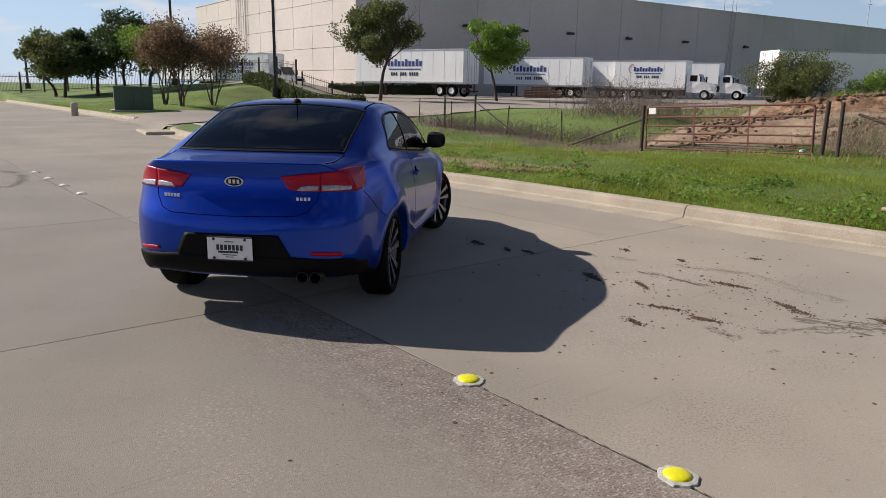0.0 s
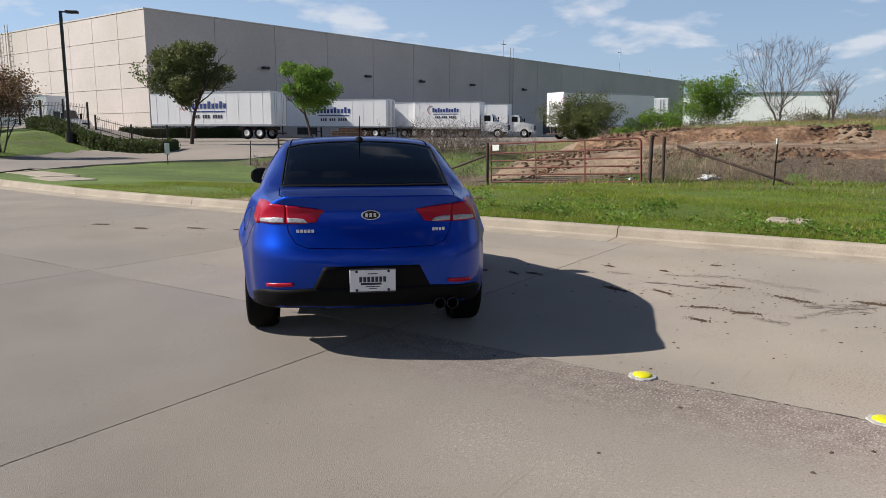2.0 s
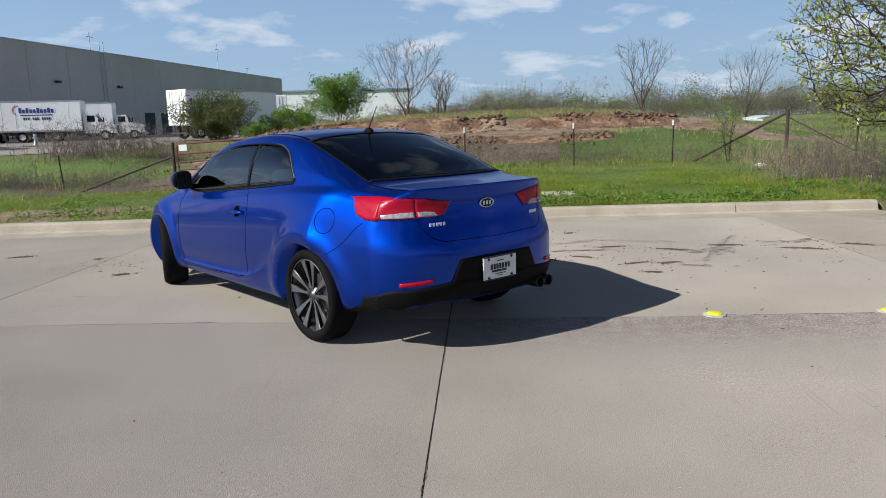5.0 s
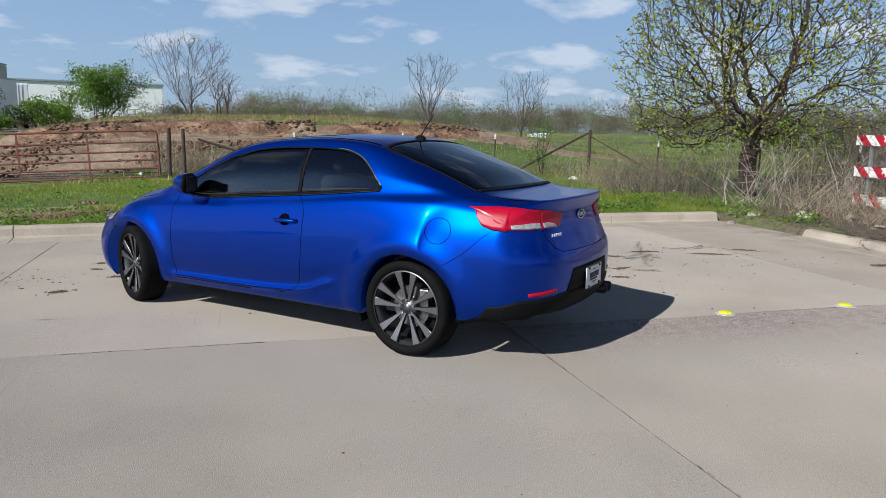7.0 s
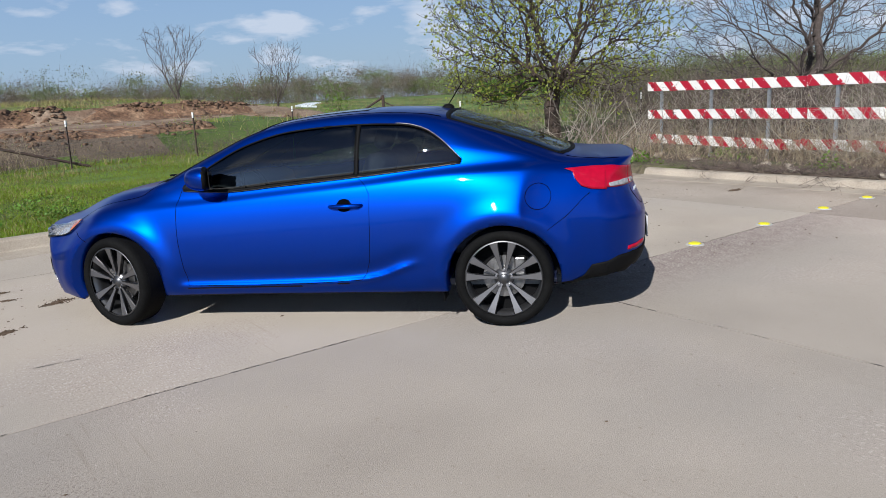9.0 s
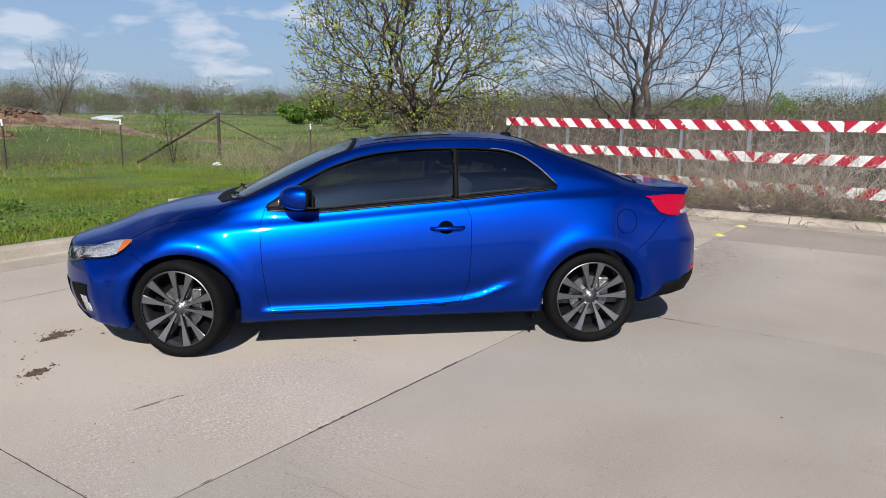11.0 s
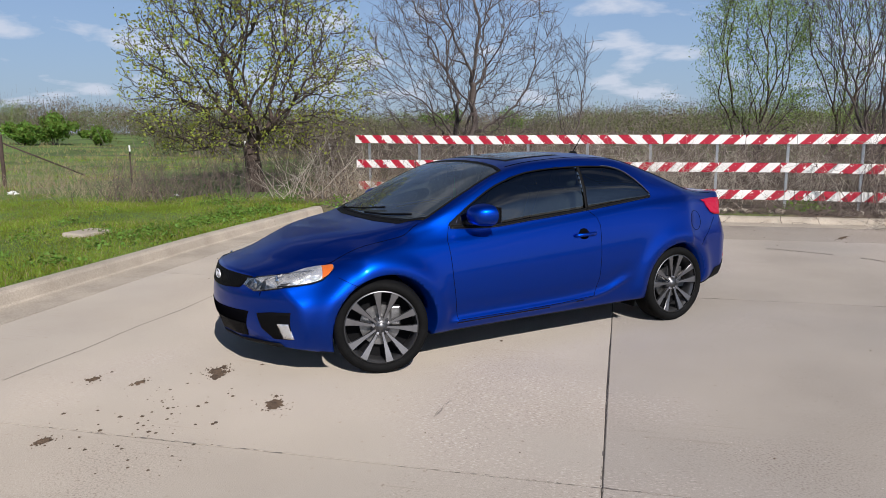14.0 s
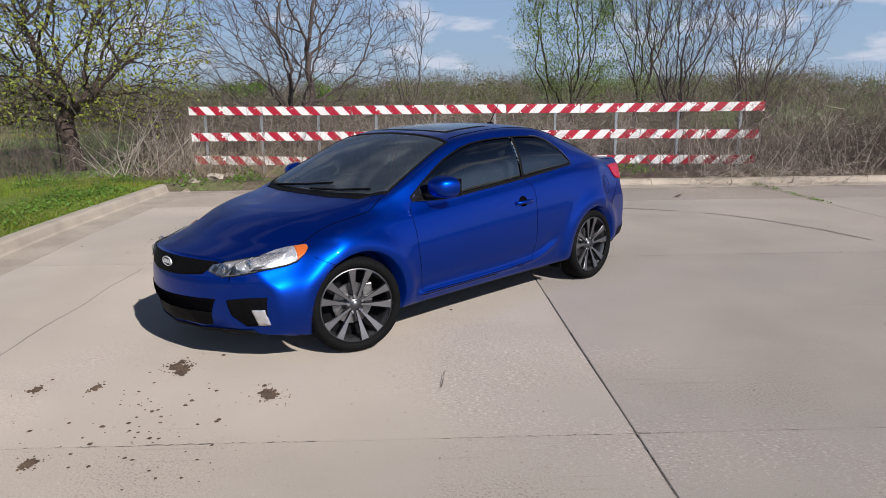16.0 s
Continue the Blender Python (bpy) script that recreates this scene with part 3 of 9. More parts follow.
def kerb_run(line, side, label, first=0.0, length=4.03, follow=False):
    parent = empty("kerb", Matrix.Identity(4), label, "kerb")
    parent["kind"] = "structure"
    acc, cur = first, [line[0]]
    for a, b in zip(line, line[1:]):
        cur.append(b)
        acc += (Vector(b) - Vector(a)).length
        if acc >= length:
            kerb_piece(parent, cur, side, follow)
            d = (Vector(cur[-1]) - Vector(cur[-2])).normalized()
            cur = [tuple(Vector(cur[-1]) + d * 0.012)]
            acc = 0.0
    if len(cur) > 1:
        kerb_piece(parent, cur, side, follow)
    return parent


long_line = [xy(u, kerb_v(u)) for u in np.arange(7.15, -15.9, -0.25)]
last = long_line[-1]
kerb_run([last, (-9.25, 14.9), (-9.8, 15.8), (-10.15, 17.0), (-10.25, 18.6), (-10.15, 20.4), (-9.95, 22.2), (-9.55, 23.8), (-9.0, 25.2), (-8.2, 26.8), (-7.2, 28.3), (-5.6, 29.8), (-3.4, 31.0)], -1, "concrete kerb curving into the side drive", follow=True)
kerb_run(long_line, -1, "pale concrete kerb along the grass verge", first=2.1)
kerb_run([xy(END_U, v) for v in np.arange(2.7, -14.5, -0.25)], 1, "low concrete kerb closing the end of the street")
kerb_run([xy(u, kerb_v(u)) for u in np.arange(-25.5, -60, -0.5)], -1, "concrete kerb along the lawn mound")
kerb_run([xy(u, -14.4) for u in np.arange(-60, END_U, 0.5)], -1, "concrete kerb on the far side of the street")

# ---------------------------------------------------------------- car
from mathutils.bvhtree import BVHTree



def car_paint():
    """Basecoat that scatters some light broadly, with a metal flake lobe, under one clear coat."""
    m = material("blue_metallic_paint", (0.0, 0.005, 0.06), rough=0.5, metal=0.0, vary=0.03, scale=2.0, fine=0, coat=0.6, spec=0.0)
    t = m.node_tree
    a = t.nodes["Principled BSDF"]
    b = t.nodes.new("ShaderNodeBsdfPrincipled")
    b.inputs["Base Color"].default_value = (0.0002, 0.050, 0.45, 1)
    b.inputs["Roughness"].default_value, b.inputs["Metallic"].default_value = 0.37, 0.97
    b.inputs["Coat Weight"].default_value, b.inputs["Coat Roughness"].default_value = 0.45, 0.02
    a.inputs["Coat Roughness"].default_value = 0.02
    mx = t.nodes.new("ShaderNodeMixShader")
    mx.inputs["Fac"].default_value = 0.80
    t.links.new(a.outputs["BSDF"], mx.inputs[1])
    t.links.new(b.outputs["BSDF"], mx.inputs[2])
    t.links.new(mx.outputs["Shader"], t.nodes["Material Output"].inputs["Surface"])
    return m


M_PAINT = car_paint()
M_TRIM = material("black_trim", (0.006, 0.006, 0.0065), rough=0.6, vary=0.2, scale=8, fine=120, spec=0.08)
M_GAP = material("dark_gap", (0.003, 0.003, 0.004), rough=1.0, vary=0.1, scale=8, fine=0, spec=0.0)
M_GLOSSBLACK = material("gloss_black", (0.01, 0.01, 0.011), rough=0.12, vary=0.1, scale=4, fine=0, coat=0.15, spec=0.3)
M_RUBBER = material("tyre_rubber", (0.006, 0.006, 0.006), spec=0.08, rough=0.75, vary=0.2, scale=10, fine=80, bump=0.001, bump_scale=90)
M_CHROME = material("chrome", (0.72, 0.75, 0.80), rough=0.10, metal=1.0, vary=0.04, scale=5, fine=0)
M_SILVER = material("silver_plastic", (0.66, 0.69, 0.74), rough=0.3, metal=0.3, vary=0.05, scale=10, fine=0)
M_RIM = material("grey_rim", (0.15, 0.15, 0.155), rough=0.4, metal=0.9, vary=0.08, scale=10, fine=0)
M_ALLOY = material("machined_alloy", (0.29, 0.285, 0.29), rough=0.42, metal=1.0, vary=0.06, scale=10, fine=0)
M_DARKALLOY = material("gunmetal_alloy", (0.06, 0.06, 0.063), rough=0.38, metal=0.9, vary=0.1, scale=10, fine=0)
M_STEEL = material("brake_steel", (0.35, 0.34, 0.33), rough=0.4, metal=1.0, vary=0.2, scale=20)
M_REDLENS = material("red_lens", (0.36, 0.002, 0.022), rough=0.3, vary=0.1, scale=30, fine=0, coat=0.25, spec=0.15)
M_REFLECTOR = material("silver_reflector", (0.92, 0.93, 0.95), rough=0.16, metal=0.75, vary=0.3, scale=30, fine=0, bump=0.03, bump_scale=16)
M_MESH = material("black_mesh_plastic", (0.004, 0.004, 0.0045), rough=0.5, vary=0.4, scale=60, fine=220, bump=0.012, bump_scale=130, spec=0.05)
M_CLEARLAMP = material("clear_lamp_lens", (0.42, 0.41, 0.42), rough=0.25, metal=0.3, vary=0.3, scale=40, fine=0, bump=0.004, bump_scale=60)
M_AMBER = material("amber_lens", (0.55, 0.12, 0.02), rough=0.12, vary=0.1, scale=30, fine=0, coat=1.0)
M_WHITE = material("white_plate", (0.75, 0.76, 0.78), rough=0.5, vary=0.03, scale=10, fine=0)
M_INK = material("dark_ink", (0.03, 0.03, 0.05), rough=0.6, vary=0.1, scale=10, fine=0)
M_DASH = material("grey_dash_plastic", (0.22, 0.23, 0.235), rough=0.7, vary=0.1, scale=8, fine=90)
M_SEAT = material("dark_cloth", (0.19, 0.195, 0.20), rough=0.9, vary=0.15, scale=20, fine=150)
M_SIDEGLASS = glass_material("tinted_side_glass", (0.75, 0.85, 0.85), 0.34, ior=2.3)
M_REARGLASS = glass_material("tinted_rear_glass", (0.75, 0.8, 0.85), 0.10, ior=1.6)
M_SCREEN = glass_material("windscreen_glass", (0.85, 0.95, 0.92), 0.88, ior=3.0, glare=0.05)
M_LENS = glass_material("clear_lens", (1, 1, 1), 0.9)

Z_TOP = curve([(2.25, 0.665), (2.16, 0.70), (2.06, 0.735), (1.92, 0.785), (1.79, 0.828), (1.53, 0.888), (1.22, 0.935), (1.08, 0.96), (0.95, 1.022), (0.6, 1.19), (0.35, 1.292), (0.2, 1.336), (-0.08, 1.374),
               (-0.5, 1.392), (-0.8, 1.378), (-0.95, 1.352), (-1.2, 1.278), (-1.5, 1.176), (-1.75, 1.083), (-1.88, 1.048), (-2.05, 1.033), (-2.26, 1.026)])
Z_BELT = curve([(2.25, 0.60), (2.1, 0.66), (1.87, 0.735), (1.6, 0.775), (1.2, 0.822), (0.8, 0.862), (0.5, 0.885), (0.13, 0.915), (-0.43, 0.962), (-1.07, 1.02), (-1.5, 1.03), (-1.9, 1.005), (-2.26, 0.975)])
X_BELT = curve([(2.25, 0.61), (2.05, 0.685), (1.9, 0.73), (1.6, 0.77), (1.2, 0.785), (0.8, 0.782), (0, 0.782), (-1.0, 0.768), (-1.5, 0.735), (-1.9, 0.685), (-2.1, 0.65), (-2.26, 0.62)])
X_RAIL = curve([(2.25, 0.40), (2.0, 0.48), (1.5, 0.57), (1.2, 0.63), (1.0, 0.695), (0.8, 0.70), (0.6, 0.685), (0.35, 0.65), (0.2, 0.63), (0.0, 0.61), (-0.5, 0.60), (-0.85, 0.597), (-1.2, 0.602), (-1.5, 0.607), (-1.75, 0.605), (-2.0, 0.565), (-2.26, 0.53)])
Z_RAIL = curve([(2.25, 0.655), (2.05, 0.722), (1.92, 0.765), (1.6, 0.842), (1.3, 0.892), (1.1, 0.925), (0.95, 0.965), (0.8, 1.025), (0.6, 1.115), (0.35, 1.228), (0.2, 1.275), (0.0, 1.310), (-0.45, 1.338), (-0.78, 1.322), (-0.95, 1.29), (-1.2, 1.213), (-1.5, 1.12), (-1.75, 1.054), (-1.9, 1.033), (-2.26, 1.020)])
X_MAX = curve([(2.25, 0.735), (2.1, 0.80), (1.95, 0.84), (1.7, 0.865), (1.3, 0.873), (0.9, 0.868), (0, 0.862), (-0.9, 0.868), (-1.3, 0.878), (-1.7, 0.868), (-1.95, 0.84), (-2.1, 0.81), (-2.26, 0.75)])
Z_LOW = curve([(2.25, 0.20), (2.1, 0.16), (1.75, 0.17), (0.9, 0.20), (-0.9, 0.215), (-1.6, 0.24), (-2.0, 0.25), (-2.26, 0.30)])
NOSE = curve([(0.15, 2.10), (0.22, 2.145), (0.30, 2.175), (0.42, 2.20), (0.52, 2.195), (0.62, 2.17), (0.68, 2.145), (0.74, 2.10)])
TAIL = curve([(0.24, -2.10), (0.32, -2.20), (0.42, -2.243), (0.55, -2.252), (0.64, -2.250), (0.69, -2.238), (0.74, -2.212), (0.82, -2.178), (0.92, -2.150), (0.98, -2.152), (1.01, -2.168), (1.04, -2.175)])


def car_section(t):
    """Half section at a station: points from the middle of the floor to the middle of the roof, with samples per span."""
    zl, xm, xb, zb = Z_LOW(t), X_MAX(t), X_BELT(t), Z_BELT(t)
    xr, zr, zt = X_RAIL(t), Z_RAIL(t), Z_TOP(t)
    zm = zl + (zb - zl) * 0.47
    k = smooth01((0.95 - t) / 0.5) * smooth01((t + 2.0) / 0.7)
    pts = [(0, zl + 0.02, 2), (xm - 0.16, zl + 0.02, 3), (xm - 0.05, zl + 0.012, 3), (xm - 0.022, zl + 0.055, 10), (xm - 0.006, zl + (zm - zl) * 0.55, 8), (xm, zm, 7),
           (xm - 0.012, zm + (zb - zm) * 0.45, 6), (xb + (xm - xb) * 0.42, zb - 0.055, 5), (xb, zb, 10)]
    # the cabin side leans in from the belt to the roof rail
    pts.append((xb + (xr - xb) * 0.47 + 0.022 * k, zb + (zr - zb) * 0.52, 10))
    pts.append((xr, zr, 5))
    pts.append((xr * 0.86, zr + (zt - zr) * 0.50, 4))
    pts.append((xr * 0.5, zr + (zt - zr) * 0.86, 4))
    pts.append((0, zt, 0))
    return pts


def spline(pts):
    """Points with sample counts to a dense line (centripetal-like cubic)."""
    out = []
    p = [Vector(q[:2]) for q in pts]
    n = len(p)
    for i in range(n - 1):
        p0 = p[i - 1] if i else Vector((-p[1].x, p[1].y))
        p3 = p[i + 2] if i + 2 < n else Vector((-p[n - 2].x, p[n - 2].y))
        p1, p2 = p[i], p[i + 1]
        d1, d0, d2 = (p2 - p1).length, (p1 - p0).length, (p3 - p2).length
        m1 = (p2 - p0) / (d0 + d1) * d1
        m2 = (p3 - p1) / (d1 + d2) * d1
        for k in range(pts[i][2]):
            s = k / pts[i][2]
            out.append((2 * s**3 - 3 * s**2 + 1) * p1 + (s**3 - 2 * s**2 + s) * m1 + (-2 * s**3 + 3 * s**2) * p2 + (s**3 - s**2) * m2)
    out.append(p[-1])
    return out


def end_y(x, z, front):
    ax = abs(x)
    if front:
        return NOSE(z) - 0.40 * (ax / 0.8) ** 2.1
    return TAIL(z) + 0.05 * (ax / 0.6) ** 2 + 0.20 * (ax / 0.75) ** 6.5


CREASE = curve([(0.85, 0.285), (0.0, 0.298), (-0.37, 0.315), (-0.55, 0.345), (-0.68, 0.395), (-0.82, 0.44)])


def car_point(t, x, z):
    y = t
    if t > 1.25:
        y = t + smooth01((t - 1.25) / 0.98) * (end_y(x, z, True) - 2.23)
    if t < -1.3:
        y = t + smooth01((-1.3 - t) / 0.94) * (end_y(x, z, False) + 2.24)
    s = 1 if x >= 0 else -1
    ax = abs(x)
    if ax > 0.6 and z < 0.9:
        for yw in (1.325, -1.325):
            r = math.hypot(y - yw, z - 0.31)
            ax += 0.026 * math.exp(-(((r - 0.405) / 0.07) ** 2)) * smooth01((z - 0.15) / 0.2)
        if -0.85 < y < 0.86 and z < 0.55:
            d = z - CREASE(y)
            ax += 0.019 * math.exp(-((d / 0.017) ** 2)) * smooth01((y + 0.85) / 0.2) * smooth01((0.86 - y) / 0.1)
            if d > 0:
                ax -= 0.010 * math.exp(-(((d - 0.06) / 0.05) ** 2)) * smooth01((y + 0.85) / 0.2)
    return Vector((s * ax, y, z))


def car_shell():
    ts = list(np.concatenate([np.linspace(2.23, 1.3, 44)[:-1], np.linspace(1.3, -1.35, 100)[:-1], np.linspace(-1.35, -2.24, 44)]))
    rows = []
    for t in ts:
        half = spline(car_section(t))
        ring = [car_point(t, p.x, p.y) for p in half] + [car_point(t, -p.x, p.y) for p in half[-2:0:-1]]
        rows.append(ring)
    n = len(rows[0])
    verts = [p for r in rows for p in r]
    faces = []
    for i in range(len(rows) - 1):
        for k in range(n):
            faces.append((i * n + k, i * n + (k + 1) % n, (i + 1) * n + (k + 1) % n, (i + 1) * n + k))
    for first, front in ((0, True), ((len(rows) - 1) * n, False)):
        ring_ids = list(range(first, first + n))
        src = [verts[q] for q in ring_ids]
        zc = 0.5
        for s in (0.97, 0.9, 0.8, 0.68, 0.55, 0.4, 0.25, 0.1):
            ids = []
            for p in src:
                x, z = p.x * s, zc + (p.z - zc) * s
                ids.append(len(verts))
                verts.append(Vector((x, end_y(x, z, front), z)))
            for k in range(n):
                q = (ring_ids[k], ids[k], ids[(k + 1) % n], ring_ids[(k + 1) % n])
                faces.append(q if front else q[::-1])
            ring_ids = ids
        mid = len(verts)
        verts.append(Vector((0, end_y(0, zc, front), zc)))
        for k in range(n):
            q = (ring_ids[k], mid, ring_ids[(k + 1) % n])
            faces.append(q if front else q[::-1])
    return verts, faces


car = empty("car", Matrix.Identity(4), "glossy metallic blue two-door coupe parked across the street slabs", "car")
shell_v, shell_f = car_shell()
BODY = BVHTree.FromPolygons([tuple(v) for v in shell_v], shell_f)


def cast(view, a, b, lift):
    """A point of the body seen along an axis. view: side (y, z), other (y, z), front or rear (x, z), top (x, y)."""
    o, d = {"left": ((-2, a, b), (1, 0, 0)), "right": ((2, a, b), (-1, 0, 0)), "front": ((a, 4, b), (0, -1, 0)), "rear": ((a, -4, b), (0, 1, 0)), "top": ((a, b, 3), (0, 0, -1))}[view]
    hit, nrm, _, _ = BODY.ray_cast(Vector(o), Vector(d))
    if hit is None:
        return None
    if nrm.dot(Vector(d)) > 0:
        nrm = -nrm
    return hit + nrm * lift


def panel(name, view, lower, upper, mat, lift=0.004, nu=24, nv=8, parent=None, label="", thick=0.012, smooth=True):
    """A skin laid on the body between two lines of the same number of points."""
    def along(line, s):
        k = s * (len(line) - 1)
        i = min(int(k), len(line) - 2)
        f = k - i
        return [line[i][c] + (line[i + 1][c] - line[i][c]) * f for c in (0, 1)]

    vv, ff = [], []
    d = {"left": (1, 0, 0), "right": (-1, 0, 0), "front": (0, -1, 0), "rear": (0, 1, 0), "top": (0, 0, -1)}[view]
    for i in range(nu + 1):
        lo, up = along(lower, i / nu), along(upper, i / nu)
        for j in range(nv + 1):
            s = j / nv
            p = cast(view, lo[0] + (up[0] - lo[0]) * s, lo[1] + (up[1] - lo[1]) * s, lift)
            vv.append(p if p is not None else (vv[-1] if vv else Vector((0, 0, 0.3))))
    w = nv + 1
    for i in range(nu):
        for j in range(nv):
            ff.append((i * w + j, (i + 1) * w + j, (i + 1) * w + j + 1, i * w + j + 1))
    edge = [i * w for i in range(nu + 1)] + [nu * w + j for j in range(1, w)] + [i * w + nv for i in range(nu - 1, -1, -1)] + [j for j in range(nv - 1, 0, -1)]
    base = len(vv)
    for e in edge:
        vv.append(Vector(vv[e]) + Vector(d) * thick)
    m = len(edge)
    for k in range(m):
        ff.append((edge[k], edge[(k + 1) % m], base + (k + 1) % m, base + k))
    bm = bmesh.new()
    bvs = [bm.verts.new(v) for v in vv]
    for f in ff:
        try:
            bm.faces.new([bvs[q] for q in f])
        except ValueError:
            pass
    bmesh.ops.remove_doubles(bm, verts=bm.verts, dist=0.0002)
    return part(name, bm, mat, parent or car, label, smooth)


def seam(name, view, line, width=0.005, lift=0.0012, mat=None, parent=None, n=40):
    """A narrow dark gap drawn along a line on the body."""
    lo, up = [], []
    for i, p in enumerate(line):
        a, b = line[max(i - 1, 0)], line[min(i + 1, len(line) - 1)]
        dx, dy = b[0] - a[0], b[1] - a[1]
        h = math.hypot(dx, dy) or 1
        lo.append((p[0] + dy / h * width / 2, p[1] - dx / h * width / 2))
        up.append((p[0] - dy / h * width / 2, p[1] + dx / h * width / 2))
    return panel(name, view, lo, up, mat or M_GAP, lift, nu=n, nv=1, parent=parent, thick=0.004)


def mirror_line(line):
    return [(-x, z) for x, z in line]


def inset(lower, upper, k):
    """Both lines drawn in towards the middle of the area by k metres."""
    pts = lower + upper
    cx, cy = sum(p[0] for p in pts) / len(pts), sum(p[1] for p in pts) / len(pts)
    w, h = max(p[0] for p in pts) - min(p[0] for p in pts), max(p[1] for p in pts) - min(p[1] for p in pts)
    fx, fy = 1 - 2 * k / w, 1 - 2 * k / h
    return [[(cx + (x - cx) * fx, cy + (y - cy) * fy) for x, y in line] for line in (lower, upper)]


def lines_at(pts_low, pts_up, n=25):
    """Resample both lines at even steps of their first coordinate."""
    fl, fu = curve(pts_low), curve(pts_up)
    a0, a1 = pts_low[0][0], pts_low[-1][0]
    b0, b1 = pts_up[0][0], pts_up[-1][0]
    return [(a0 + (a1 - a0) * i / n, fl(a0 + (a1 - a0) * i / n)) for i in range(n + 1)], [(b0 + (b1 - b0) * i / n, fu(b0 + (b1 - b0) * i / n)) for i in range(n + 1)]


# cabin glass outlines
DLO_LOW = [(0.79, 0.925), (0.485, 0.912), (0.13, 0.938), (-0.43, 0.983), (-1.075, 1.046)]
DLO_UP = [(0.79, 0.945), (0.592, 1.072), (0.338, 1.196), (0.05, 1.268), (-0.20, 1.288), (-0.45, 1.294), (-0.70, 1.283), (-0.83, 1.252), (-0.95, 1.178), (-1.075, 1.062)]
side_low, side_up = lines_at(DLO_LOW, DLO_UP, 44)
screen_low = [(-0.675, 0.94), (-0.59, 1.025), (-0.3, 1.085), (0, 1.10), (0.3, 1.085), (0.59, 1.025), (0.675, 0.94)]
screen_up = [(-0.59, 0.275), (-0.49, 0.25), (-0.26, 0.23), (0, 0.222), (0.26, 0.23), (0.49, 0.25), (0.59, 0.275)]
back_low = [(-0.572, -1.69), (-0.45, -1.735), (-0.25, -1.765), (0, -1.775), (0.25, -1.765), (0.45, -1.735), (0.572, -1.69)]
back_up = [(-0.552, -0.985), (-0.45, -0.965), (-0.25, -0.955), (0, -0.95), (0.25, -0.955), (0.45, -0.965), (0.552, -0.985)]


def inside(poly, x, y):
    hit = False
    for (x0, y0), (x1, y1) in zip(poly, poly[1:] + poly[:1]):
        if (y0 > y) != (y1 > y) and x < (x1 - x0) * (y - y0) / (y1 - y0) + x0:
            hit = not hit
    return hit


side_poly, screen_poly, back_poly = side_low + side_up[::-1], screen_low + screen_up[::-1], back_low + back_up[::-1]


def build_body():
    me = bpy.data.meshes.new("body")
    me.from_pydata([tuple(v) for v in shell_v], [], shell_f)
    ob = new("body", me)
    cutter = bmesh.new()
    for y in (1.315, -1.325):
        for s in (-1, 1):
            m = Matrix.Translation((s * 0.80, y, 0.305)) @ Matrix.Rotation(radians(90), 4, "Y")
            bmesh.ops.create_cone(cutter, cap_ends=True, segments=64, radius1=0.358, radius2=0.358, depth=0.56, matrix=m)
    cme = bpy.data.meshes.new("cutter")
    cutter.to_mesh(cme)
    cutter.free()
    cut_ob = new("cutter", cme)
    mod = ob.modifiers.new("arches", "BOOLEAN")
    mod.operation, mod.solver, mod.object = "DIFFERENCE", "EXACT", cut_ob
    dg = bpy.context.evaluated_depsgraph_get()
    dg.update()
    done = bpy.data.meshes.new_from_object(ob.evaluated_get(dg))
    bpy.data.objects.remove(ob)
    bpy.data.objects.remove(cut_ob)
    bm = bmesh.new()
    bm.from_mesh(done)
    kill = []
    for f in bm.faces:
        c = f.calc_center_median()
        if c.z > 0.88:
            n = f.normal
            if abs(c.x) > 0.5 and inside(side_poly, c.y, c.z) and abs(n.x) > 0.25:
                kill.append(f)
            elif n.z > 0.15 and (inside(screen_poly, c.x, c.y) or inside(back_poly, c.x, c.y)):
                kill.append(f)
    bmesh.ops.delete(bm, geom=kill, context="FACES")
    for f in bm.faces:
        c = f.calc_center_median()
        f.material_index = 0
        f.smooth = True
        for y in (1.315, -1.325):
            r = math.hypot(c.y - y, c.z - 0.305)
            if r < 0.352 + 0.003 and 0.5 < abs(c.x) < 0.92 and (abs(f.normal.x) < 0.35 or abs(c.x) < 0.56):
                f.material_index = 1
                f.smooth = False
        if f.normal.z < -0.7 and c.z < 0.33:
            f.material_index = 1
    me = bpy.data.meshes.new("body")
    bm.to_mesh(me)
    bm.free()
    for k in (M_PAINT, M_TRIM):
        me.materials.append(k)
    body = new("body", me)
    body.parent = car
    return body


